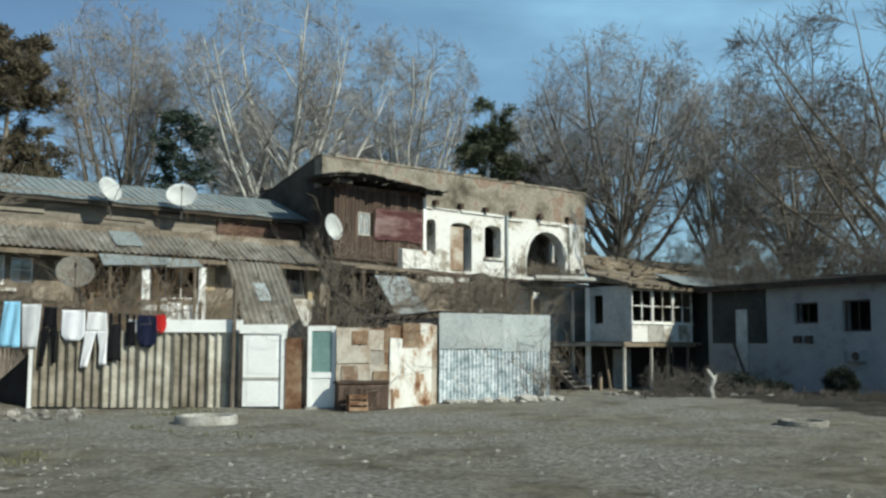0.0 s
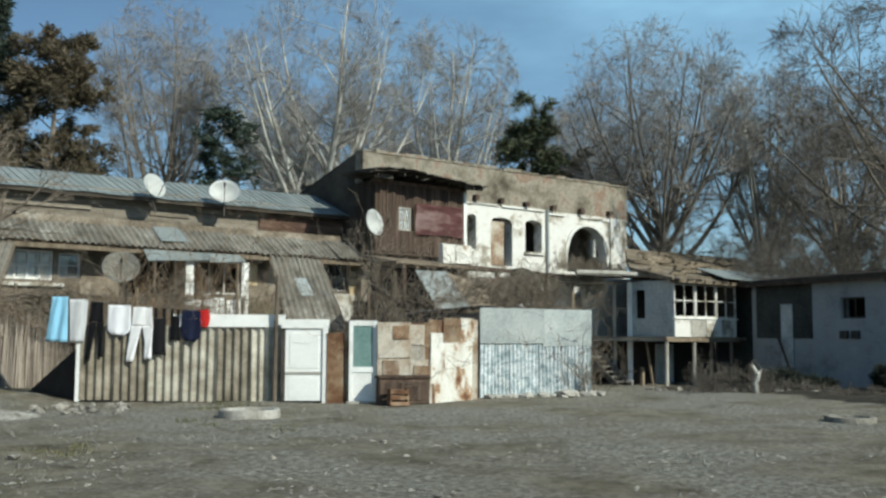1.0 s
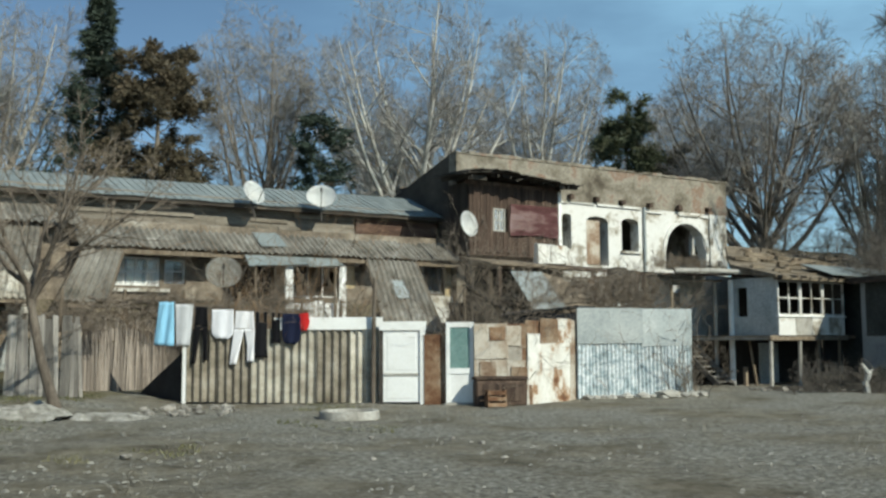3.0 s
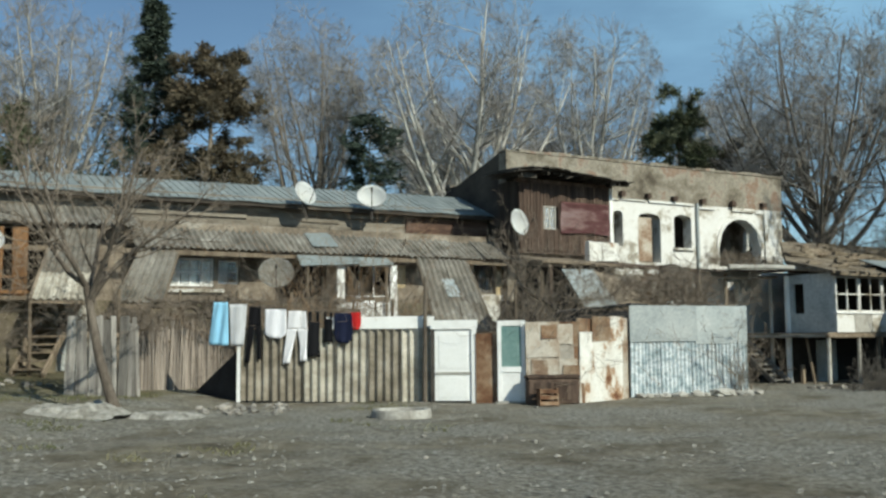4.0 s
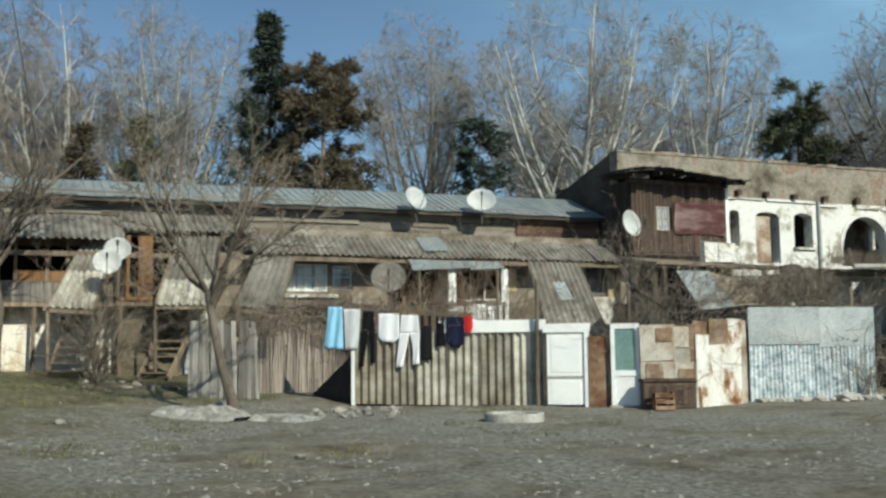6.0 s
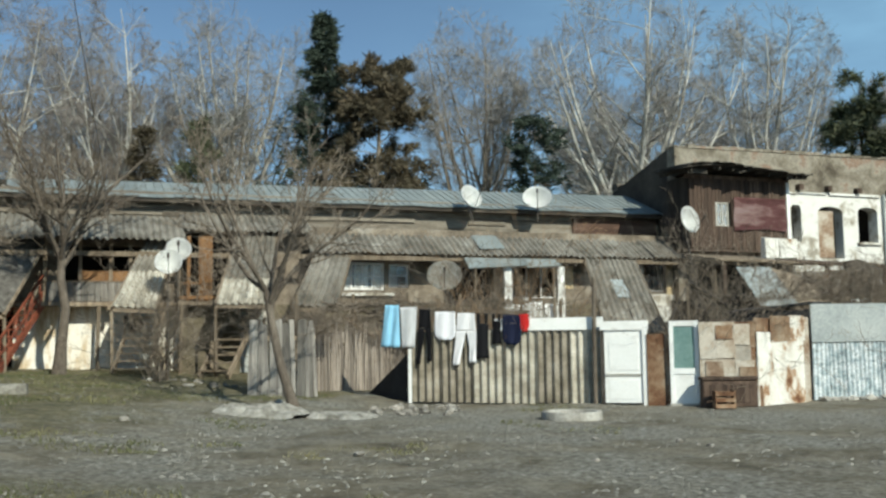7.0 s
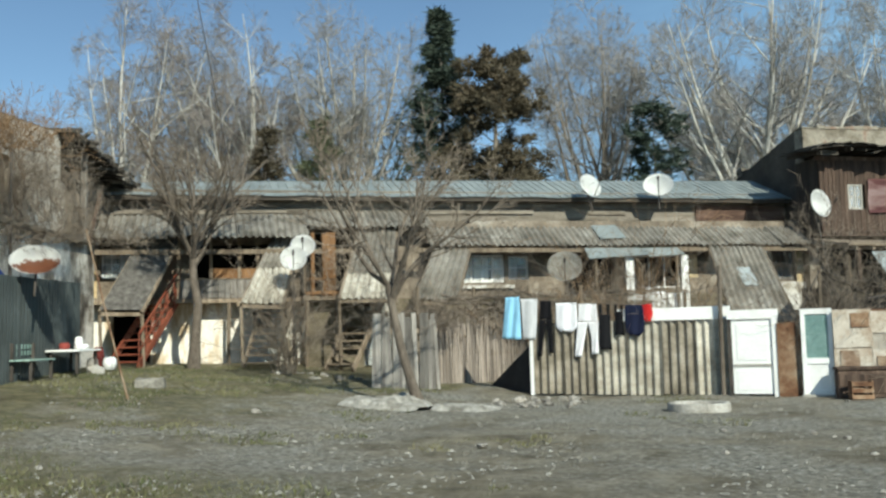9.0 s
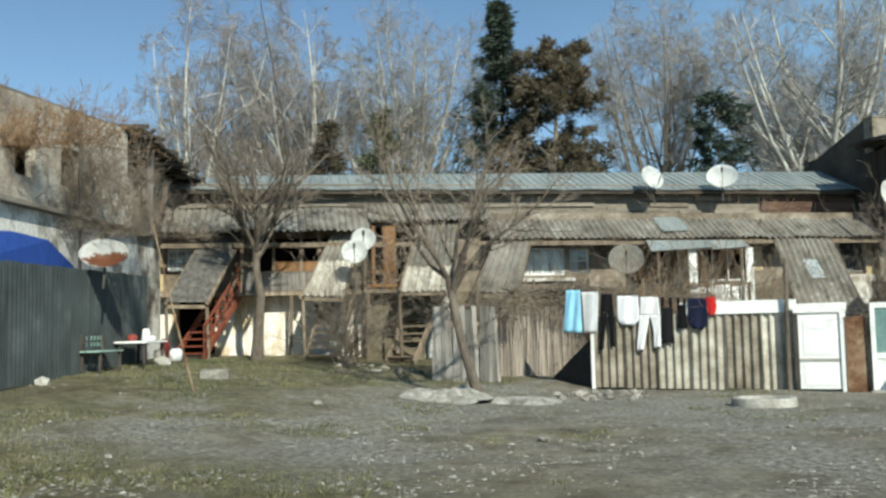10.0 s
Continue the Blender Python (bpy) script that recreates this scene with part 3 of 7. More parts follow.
def fir_meshes(seed, height, radius, needles, bark, droop=-0.10, clear=0.12, dense=1.0, step=0.55, taper=0.75):
    """A fir: whorls of drooping boughs, each a flat ragged plate of needle sprays."""
    g = np.random.default_rng(seed)
    trunk = np.stack([np.cumsum(g.normal(size=8) * 0.05), np.cumsum(g.normal(size=8) * 0.05), np.linspace(0, height, 8)], 1)[None]
    tr = (height * 0.014 * np.linspace(1, 0.08, 8))[None]
    whorls = int(height * (1 - clear) / step)
    each = max(4, int(7 * dense))
    n = whorls * each
    t = np.repeat(np.linspace(clear, 0.985, whorls), each) + g.normal(size=n) * 0.10 * step / height
    az = g.uniform(0, math.tau, n)
    ln = radius * (1 - (t - clear) / (1 - clear)).clip(0) ** taper * g.choice([0.45, 0.75, 1.0, 1.25], n) * g.uniform(0.85, 1.15, n) + 0.22
    d = np.stack([np.cos(az), np.sin(az), g.uniform(-0.05, 0.35, n)], 1)
    pts = [np.stack([np.interp(t, np.linspace(0, 1, 8), trunk[0, :, i]) for i in range(3)], 1)]
    for j in range(4):
        d = d + [0, 0, droop * 1.6 + 0.10 * j]
        pts.append(pts[-1] + d / np.linalg.norm(d, axis=1, keepdims=True) * ln[:, None] / 4)
    P = np.stack(pts, 1)
    R = (0.012 + 0.012 * ln)[:, None] * np.linspace(1, 0.3, 5)
    S, _ = grow(P, R, 8, 0.25, 0.75, 0.34, 0.4, 3, -0.05, 0.1, g, 0.22)
    c = np.concatenate([S[:, 1], S[:, 2], P[:, 3], P[:, 4]])
    dd = np.concatenate([S[:, 2] - S[:, 0]] * 2 + [P[:, 4] - P[:, 2]] * 2)
    dd /= np.linalg.norm(dd, axis=1, keepdims=True) + 1e-9
    crown = sprays(c, dd, 9, 0.36, g, 0.35)
    wood = merge([bars(trunk, tr, 7), bars(P, R, 4)])
    return raw_mesh("trunk", *wood, bark), raw_mesh("crown", *crown, needles, False)


def pine_meshes(seed, height, radius, needles, bark, clear=0.3, boughs=46, tuft=0.36):
    g = np.random.default_rng(seed)
    k = 8
    trunk = np.stack([np.cumsum(g.normal(size=k) * 0.18), np.cumsum(g.normal(size=k) * 0.18), np.linspace(0, height * 0.93, k)], 1)[None]
    tr = (height * 0.016 * np.linspace(1, 0.2, k))[None]
    P1, R1 = grow(trunk, tr, boughs, clear, 1.4, radius / height * 1.15, 0.4, 5, 0.02, 0.12, g)
    P2, R2 = grow(P1, R1, 6, 0.25, 0.7, 0.42, 0.5, 4, 0.10, 0.15, g)
    P3, R3 = grow(P2, R2, 4, 0.3, 0.8, 0.5, 0.5, 3, 0.1, 0.15, g, 0.25)
    c = np.concatenate([P3[:, 2], P3[:, 1], P2[:, 3]])
    dd = np.concatenate([P3[:, 2] - P3[:, 0], P3[:, 2] - P3[:, 0], P2[:, 3] - P2[:, 1]])
    dd /= np.linalg.norm(dd, axis=1, keepdims=True) + 1e-9
    crown = sprays(c, dd, 10, tuft, g, 0.8)
    wood = merge([bars(trunk, tr, 7), bars(P1, R1, 5), bars(P2, R2, 4)])
    return raw_mesh("trunk", *wood, bark), raw_mesh("crown", *crown, needles, False)


def thicket_meshes(seed, size, stems, material, rise=0.9, r=0.012, levels=2, wobble=0.3):
    """Tangled stems that spring from a footprint size[0] x size[1] and rise about size[2], and their twigs."""
    g = np.random.default_rng(seed)
    start = np.concatenate([g.uniform(-0.5, 0.5, (stems, 2)) * [size[0], size[1]], np.zeros((stems, 1))], 1)
    d = g.normal(size=(stems, 3)) * (0.3 if size[2] > 2 else 0.5) + [0, 0, rise]
    pts = [start]
    ln = size[2] * g.uniform(0.5, 1.2, (stems, 1))
    for _ in range(6):
        d = d + g.normal(size=d.shape) * wobble + [0, 0, 0.05]
        d /= np.linalg.norm(d, axis=1, keepdims=True)
        pts.append(pts[-1] + d * ln / 6)
    P = np.stack(pts, 1)
    P[..., 2] = np.maximum(P[..., 2], 0.0)
    R = np.full((stems, 7), r) * np.linspace(1, 0.4, 7)
    sets = []
    Q, S = P, R
    for _ in range(levels):
        Q, S = grow(Q, S, 5, 0.15, 0.7, 0.5, 0.65, 4, 0.02, wobble * 0.9, g, 0.12)
        S = np.clip(S, 0.0035, 0.006)
        sets.append(bars(Q, S, 3))
    return raw_mesh("stem_mass", *bars(P, R, 5), material), raw_mesh("twig_mass", *merge(sets), material)


# ---- ground ----
def spaced(lo, hi, step, reach):
    inner = list(np.arange(lo, hi + step / 2, step))
    out, d = [], step
    while not out or out[-1] < reach:
        d *= 1.35
        out.append((out[-1] if out else 0) + d)
    return [lo - o for o in out[::-1]] + inner + [hi + o for o in out]


def build_ground():
    xs, ys = spaced(-30, 20, 0.35, 2600), spaced(1, 42, 0.35, 2600)
    V = np.array([(x, y, ground_z(x, y)) for y in ys for x in xs])
    near = np.clip(1 - np.hypot(np.maximum(np.abs(V[:, 0] + 5) - 25, 0), np.maximum(np.abs(V[:, 1] - 21) - 21, 0)) / 10, 0, 1)
    V[:, 2] += near * np.array([0.05 * noise.noise((x * 0.5, y * 0.5, 0)) + 0.035 * noise.noise((x * 1.7, y * 1.7, 3)) for x, y, _ in V])
    n = len(xs)
    i = np.arange(len(V)).reshape(len(ys), n)
    F = np.stack([i[:-1, :-1], i[:-1, 1:], i[1:, 1:], i[1:, :-1]], -1).reshape(-1, 4)
    m = bpy.data.materials.new("gravel_yard")
    m.use_nodes = True
    nd, l = m.node_tree.nodes, m.node_tree.links
    b = nd["Principled BSDF"]
    tc = nd.new("ShaderNodeTexCoord")

    def tex(scale, detail=6, rough=0.6):
        t = nd.new("ShaderNodeTexNoise")
        t.inputs["Scale"].default_value, t.inputs["Detail"].default_value, t.inputs["Roughness"].default_value = scale, detail, rough
        l.new(tc.outputs["Object"], t.inputs["Vector"])
        return t.outputs["Fac"]

    def ramp(src, *stops):
        r = nd.new("ShaderNodeValToRGB")
        while len(r.color_ramp.elements) < len(stops):
            r.color_ramp.elements.new(0.5)
        for el, (p, c) in zip(r.color_ramp.elements, stops):
            el.position, el.color = p, (*c, 1)
        l.new(src, r.inputs["Fac"])
        return r.outputs["Color"]

    def mix(fac, a, bb, blend="MIX"):
        x = nd.new("ShaderNodeMix")
        x.data_type, x.blend_type = "RGBA", blend
        if hasattr(fac, "is_output"):
            l.new(fac, x.inputs["Factor"])
        else:
            x.inputs["Factor"].default_value = fac
        l.new(a, x.inputs["A"])
        l.new(bb, x.inputs["B"])
        return x.outputs["Result"]

    gravel = ramp(tex(11, 8, 0.72), (0.36, (0.075, 0.069, 0.056)), (0.46, (0.20, 0.188, 0.158)), (0.55, (0.315, 0.30, 0.26)), (0.66, (0.54, 0.52, 0.47)))
    dirt = ramp(tex(1.3, 8, 0.7), (0.34, (0.085, 0.070, 0.048)), (0.5, (0.20, 0.172, 0.122)), (0.66, (0.32, 0.285, 0.215)))
    base = mix(ramp(tex(0.28, 5), (0.42, (0, 0, 0)), (0.60, (0.85, 0.85, 0.85))), gravel, dirt)
    # grass takes over towards the raised side of the yard
    sep = nd.new("ShaderNodeSeparateXYZ")
    l.new(tc.outputs["Object"], sep.inputs["Vector"])
    lean = nd.new("ShaderNodeMath")
    lean.operation = "MULTIPLY_ADD"
    lean.inputs[1].default_value, lean.inputs[2].default_value = -0.065, -0.60
    l.new(sep.outputs["X"], lean.inputs[0])
    cl = nd.new("ShaderNodeClamp")
    cl.inputs["Max"].default_value = 0.38
    l.new(lean.outputs[0], cl.inputs["Value"])
    add = nd.new("ShaderNodeMath")
    l.new(tex(0.45, 6, 0.65), add.inputs[0])
    l.new(cl.outputs[0], add.inputs[1])
    moss = ramp(tex(3.0, 7, 0.7), (0.34, (0.055, 0.052, 0.024)), (0.5, (0.135, 0.122, 0.06)), (0.66, (0.27, 0.225, 0.135)))
    base = mix(ramp(add.outputs[0], (0.62, (0, 0, 0)), (0.80, (0.75, 0.75, 0.75))), base, moss)
    damp = ramp(tex(2.6, 8, 0.72), (0.36, (0.055, 0.046, 0.032)), (0.5, (0.115, 0.098, 0.07)), (0.66, (0.21, 0.185, 0.14)))
    base = mix(ramp(tex(0.55, 7, 0.7), (0.54, (0, 0, 0)), (0.64, (0.62, 0.62, 0.62))), base, damp)

    def span(out, a, z):
        r = nd.new("ShaderNodeMapRange")
        r.inputs["From Min"].default_value, r.inputs["From Max"].default_value = a, z
        l.new(out, r.inputs["Value"])
        return r.outputs["Result"]

    verge = nd.new("ShaderNodeMath")
    verge.operation = "MULTIPLY"
    l.new(span(sep.outputs["Y"], 9.3, 7.6), verge.inputs[0])
    l.new(span(sep.outputs["X"], -2.5, -5.5), verge.inputs[1])
    ragged = nd.new("ShaderNodeMath")
    ragged.operation = "MULTIPLY"
    l.new(verge.outputs[0], ragged.inputs[0])
    l.new(ramp(tex(0.9, 7, 0.7), (0.36, (0.25, 0.25, 0.25)), (0.56, (0.9, 0.9, 0.9))), ragged.inputs[1])
    base = mix(ragged.outputs[0], base, moss)
    l.new(base, b.inputs["Base Color"])
    b.inputs["Roughness"].default_value = 0.97
    b.inputs["Specular IOR Level"].default_value = 0.15
    bp = nd.new("ShaderNodeBump")
    bp.inputs["Strength"].default_value, bp.inputs["Distance"].default_value = 1.0, 0.09
    l.new(tex(7, 10, 0.8), bp.inputs["Height"])
    l.new(bp.outputs["Normal"], b.inputs["Normal"])
    ob = new("ground", raw_mesh("ground", V, F, m))
    tagged(ob, "grey gravel and trodden dirt yard with mossy patches", "ground", kind="structure")


build_ground()


# ---- the long house: two storeys under a low metal roof ----
H0, H1 = -4.4, 20.3
long_house = thing("long_house", "long two-storey mud-brick row house with metal and asbestos roofs", "house", facade(8, 31, 0.0), origin=(8, 31, 0))


def long_house_walls():
    bm = bmesh.new()
    holes = [(-3.65, -2.75, 3.45, 4.38, 0), (-0.9, 1.6, 3.45, 4.5, 0), (2.5, 3.9, 2.9, 5.0, 0), (7.5, 9.0, 3.2, 4.15, 0), (9.15, 9.85, 3.3, 4.1, 0), (13.6, 15.3, 2.95, 4.1, 0), (18.75, 19.7, 3.15, 4.35, 0), (11.3, 12.9, 2.9, 4.0, 0)]
    pierced(bm, H0, H1, 31.0, 31.35, 2.75, 5.25, holes)
    wall = part("upper_wall", bm, M_DINGY, long_house, "stained dingy peach plaster wall")
    bm = bmesh.new()
    pierced(bm, H0, H1, 31.05, 31.45, -0.3, 2.75, [(-3.3, -2.2, 0.0, 2.6, 0), (0.6, 1.5, 0.0, 2.45, 0), (3.3, 4.9, 0.0, 2.5, 0)])
    part("lower_wall", bm, M_LOWERWALL, long_house, "limewashed ground floor wall")
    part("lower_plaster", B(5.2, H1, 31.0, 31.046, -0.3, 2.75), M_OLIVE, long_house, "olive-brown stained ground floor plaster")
    part("clerestory_wall", B(H0, H1 + 0.2, 31.95, 32.3, 5.0, 6.35, 0.02), M_MUD, long_house, "bare mud-brick band below the roof")
    for z in (5.42, 5.66, 5.9):
        u = H0
        while u < H1:
            wd = rnd.uniform(0.8, 2.6)
            if rnd.random() < 0.75:
                part("mud_course", B(u, min(u + wd, H1), 31.90 + rnd.uniform(-0.03, 0.02), 31.96, z - rnd.uniform(0.05, 0.1), z + rnd.uniform(0.02, 0.1), 0.02), M_MUD, long_house)
            u += wd
    part("back_wall", B(H0, H1, 35.6, 35.9, -0.3, 6.3), M_DARKWALL, long_house)
    part("side_wall", B(H0 - 0.3, H0 - 0.004, 31.0, 35.9, -0.3, 6.2), M_PEACH, long_house)
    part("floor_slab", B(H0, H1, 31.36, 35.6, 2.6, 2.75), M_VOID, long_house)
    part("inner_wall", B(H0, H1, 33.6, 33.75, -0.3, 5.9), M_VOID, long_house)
    for u in (-4.2, -1.9, 0.4, 2.4, 4.9):
        bm = bmesh.new()
        beam(bm, (u, 31.1, 2.62), (u, 30.2, 2.62), 0.10, 0.12)
        part("joist", bm, M_WOOD, long_house)


long_house_walls()


def long_house_roofs():
    # metal roof in seamed strips
    n = 92
    w = (H1 + 0.9 - (-3.6)) / n
    bm = bmesh.new()
    L = math.hypot(2.6, 1.05)
    box(bm, 0, w - 0.005, 0, L, -0.012, 0)
    box(bm, 0, 0.025, 0, L, 0, 0.02)
    strip = shared("roof_strip", bm, M_METALROOF)
    for i in range(n):
        piece("roof_strip", strip, long_house, on_slope(-3.6 + i * w, (31.45, 6.12 + 0.015 * math.sin(i * 0.9)), (34.0, 6.84 + 0.33 * (i / n) ** 0.6)))
        bm = bmesh.new()
    slab(bm, [(-3.6, 34.0, 6.80), (H1 + 0.9, 34.0, 7.13), (H1 + 0.9, 36.4, 6.2), (-3.6, 36.4, 6.2)], 0.03)
    part("rear_roof", bm, M_METALROOF, long_house)
    part("eave_board", B(-3.6, H1 + 0.7, 31.52, 31.56, 5.98, 6.09), M_DARKWALL, long_house)
    # asbestos-cement verandah roof
    meshes = [shared("roof_sheet", wave_sheet(1.12, 1.78, 0.2, 0.036, ragged=0.04), M_ASB) for _ in range(3)]
    u, i = 6.3, 0
    while u < 19.6:
        lift = rnd.uniform(-0.02, 0.03)
        m = on_slope(u, (29.85 + rnd.uniform(-0.05, 0.05), 4.33 + lift), (31.4, 5.28 + lift)) @ Matrix.Rotation(radians(rnd.uniform(-1.2, 1.2)), 4, "Z")
        piece("roof_sheet", meshes[i % 3], long_house, m)
        u += 1.02
        i += 1
    u = H0 - 0.3
    while u < 2.3:
        lift = rnd.uniform(-0.02, 0.03)
        piece("roof_sheet", meshes[i % 3], long_house, on_slope(u, (29.75 + rnd.uniform(-0.05, 0.05), 4.62 + lift), (31.4, 5.5 + lift)) @ Matrix.Rotation(radians(rnd.uniform(-1, 1)), 4, "Z"))
        u += 1.02
        i += 1
    for u in (2.5, 3.5, 4.5, 5.4):
        piece("roof_sheet", meshes[i % 3], long_house, on_slope(u, (30.25, 4.98), (31.6, 5.55)))
        i += 1
    bm = bmesh.new()
    slab(bm, [(0, 0, 0), (0.92, 0.02, 0.02), (0.90, 1.32, 0.02), (0.02, 1.30, 0)], 0.01)
    piece("roof_patch", shared("roof_patch", bm, M_METALROOF), long_house, on_slope(12.05, (30.1, 4.56), (31.4, 5.34)), "flat grey tin patch over the sheets")
    # posts and plate under the verandah roof
    part("wall_plate", B(H0, 19.6, 29.98, 30.1, 4.12, 4.26), M_WOOD, long_house)
    # rusty lining on the band near the big house
    part("rusty_board", B(16.4, 19.9, 31.85, 31.92, 5.35, 5.92, 0.02), M_MAROON, long_house, "rust-brown sheet boarding")


long_house_roofs()
# ceiling sheet in the near-black shade colour
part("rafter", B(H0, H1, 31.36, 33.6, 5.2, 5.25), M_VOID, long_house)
window(long_house, -3.62, -2.78, 31.1, 3.48, 4.35, 3, 4)
window(long_house, 7.52, 8.98, 31.02, 3.22, 4.12, 4, 2, bar=0.07)
window(long_house, 9.17, 9.83, 31.1, 3.32, 4.08, 1, 2)
window(long_house, 13.62, 15.28, 31.1, 2.97, 4.08, 3, 1, pane=False)
window(long_house, 18.77, 19.68, 31.1, 3.17, 4.33, 4, 1, M_IRON)
for a, b2, z0, z1 in ((7.6, 7.95, 3.25, 4.0), (8.02, 8.5, 3.25, 4.05), (8.6, 8.95, 3.3, 4.05), (-3.55, -3.2, 3.5, 4.3), (-3.1, -2.85, 3.5, 4.2), (9.25, 9.5, 3.35, 4.0)):
    part("curtain", B(a, b2, 31.22, 31.23, z0, z1, 0.01), M_WHITEPAINT, long_house, "white curtain")
for u, z1 in ((12.82, 3.95), (14.75, 3.95), (13.45, 2.9)):
    part("white_post", B(u - 0.13, u + 0.13, 29.58, 29.66, 0.0, z1, 0.01), M_WHITEPAINT, long_house)
for a, b2 in ((12.96, 13.31), (13.59, 14.04), (14.12, 14.61)):
    part("white_panel", B(a, b2, 29.60, 29.65, 2.0 + rnd.uniform(-0.05, 0.05), 2.78 + rnd.uniform(-0.1, 0.06), 0.012), M_WHITEPAINT, long_house)
for a, b2, z0, z1 in ((-4.4, -3.75, 2.9, 4.3), (19.72, 20.3, 3.05, 4.2), (15.45, 15.9, 3.3, 4.1)):
    part("ochre_plaster", B(a, b2, 30.975, 30.996, z0, z1, 0.0), M_OCHRE, long_house, "yellow ochre plaster patch")
part("white_sill", B(7.3, 9.3, 30.86, 30.98, 3.02, 3.12, 0.015), M_WHITEWALL, long_house)
part("white_jamb", B(18.35, 18.7, 30.92, 30.99, 2.6, 4.3, 0.01), M_WHITEPAINT, long_house)
part("white_panel", B(18.3, 20.0, 30.9, 30.98, 2.1, 3.1, 0.01), M_WHITEWALL, long_house)


# ---- the big white house ----
white_house = thing("white_house", "derelict two-storey white house with brown stone parapet and arched openings", "house", facade(25, 28, -0.2), origin=(25, 28, -0.2))


def white_house_body():
    bm = bmesh.new()
    pierced(bm, 22.3, 31.75, 28.0, 28.45, 3.3, 6.57, [(22.96, 23.38, 4.82, 6.12, 0.12), (24.1, 25.2, 4.25, 6.1, 0.2), (25.88, 26.76, 4.84, 6.12, 0.16), (28.2, 30.5, 4.2, 6.1, 1.15)])
    w = part("front_wall", bm, M_WHITEWALL, white_house, "flaking whitewashed front wall")
    OFFSET[w.name] = OFFSET[white_house.name]
    bm = bmesh.new()
    box(bm, 18.3, 31.8, 28.004, 28.46, 6.57, 7.93, 0.02)
    part("parapet", bm, M_PARAPET, white_house, "bare brown stone parapet")
    # crumbled capping
    u = 18.28
    while u < 31.7:
        wd = rnd.uniform(0.25, 0.6)
        part("capping_stone", B(u, min(u + wd, 31.8), 27.97, 28.5, 7.93, 7.96 + rnd.uniform(0.0, 0.09), 0.015), M_PARAPET, white_house)
        u += wd
    part("lower_wall", B(18.3, 31.75, 28.01, 28.45, -0.3, 3.3), M_DINGY, white_house, "peeling pinkish ground floor wall")
    part("corner_wall", B(18.3, 22.3, 28.0, 28.45, 3.3, 6.57), M_PARAPET, white_house)
    # gable side turned from the sun; the dark wall colour paints in its shade
    bm = bmesh.new()
    v = [bm.verts.new(p) for p in ((18.3, 28.46, -0.3), (18.3, 28.46, 7.93), (18.3, 33.2, 6.7), (18.3, 38, 6.2), (18.3, 38, -0.3))]
    w2 = [bm.verts.new((18.7, *p.co[1:])) for p in v]
    bm.faces.new(v)
    bm.faces.new(w2[::-1])
    for i in range(5):
        j = (i + 1) % 5
        bm.faces.new((v[j], v[i], w2[i], w2[j]))
    part("side_wall", bm, M_DARKWALL, white_house, "weathered gable side with its shade put into a dark colour")
    bm = bmesh.new()
    pierced(bm, 28.46, 33.0, -31.75, -31.4, -0.3, 7.5, [(29.19, 29.81, 5.03, 6.13, 0.35)])
    for v in bm.verts:
        v.co = Vector((-v.co.y, v.co.x, v.co.z))
    part("side_wall", bm, M_WHITEWALL, white_house)
    bm = bmesh.new()
    pierced(bm, 18.7, 31.4, 32.6, 32.95, 3.3, 7.4, [])
    part("rear_wall", bm, M_MUD, white_house)
    part("upper_floor", B(18.7, 31.4, 28.46, 32.6, 4.0, 4.15), M_VOID, white_house)
    part("inner_wall", B(27.1, 27.3, 28.46, 32.6, 4.15, 7.3), M_DARKWALL, white_house)
    part("roof", B(18.7, 31.4, 28.46, 33.0, 7.2, 7.3), M_DARKWALL, white_house)
    for a, b in ((22.3, 23.2), (23.25, 24.5), (24.62, 26.9), (27.1, 28.0), (28.9, 30.1), (30.2, 30.7)):
        z = 6.50 if a < 27 else 6.40
        part("cornice", B(a, b, 27.93, 27.997, z + rnd.uniform(-0.01, 0.02), z + rnd.uniform(0.05, 0.08), 0.015), M_WHITEWALL, white_house)
    for u, z in ((23.3, 6.75), (24.55, 6.73), (25.85, 6.71), (27.3, 6.70), (28.9, 6.70), (30.6, 6.73)):
        part("rafter_end", B(u - 0.1, u + 0.1, 27.8, 28.0, z - 0.09, z + 0.09, 0.02), M_BROWNWOOD, white_house)
    bm = bmesh.new()
    tube(bm, [(27.02, 27.93, 6.6), (27.02, 27.93, 3.2)], 0.06, 8)
    part("drainpipe", bm, M_TIN, white_house)
    part("pilaster", B(30.66, 30.82, 27.9, 27.997, 4.3, 6.55), M_WHITEWALL, white_house)
    # arch ring
    bm = bmesh.new()
    for i in range(12):
        a0, a1 = math.pi * i / 12, math.pi * (i + 1) / 12
        c = [(29.35 + r * 1.0 * math.cos(a) * 1.16, 27.95, 4.95 + r * math.sin(a) * 1.15) for r, a in ((1.0, a0), (1.13, a0), (1.13, a1), (1.0, a1))]
        slab(bm, c, 0.05)
    part("arch_moulding", bm, M_WHITEWALL, white_house)
    part("shutter", B(24.14, 24.85, 28.1, 28.16, 4.28, 5.95), M_PALERUST, white_house, "faded board shutter")
    part("sill", B(25.8, 26.85, 27.9, 28.0, 4.76, 4.84), M_WHITEWALL, white_house)


white_house_body()

BACK = Matrix.Translation(EYE) @ Matrix.Scale(1.092, 4) @ Matrix.Translation(-EYE)
white_house.matrix_world = BACK @ white_house.matrix_world


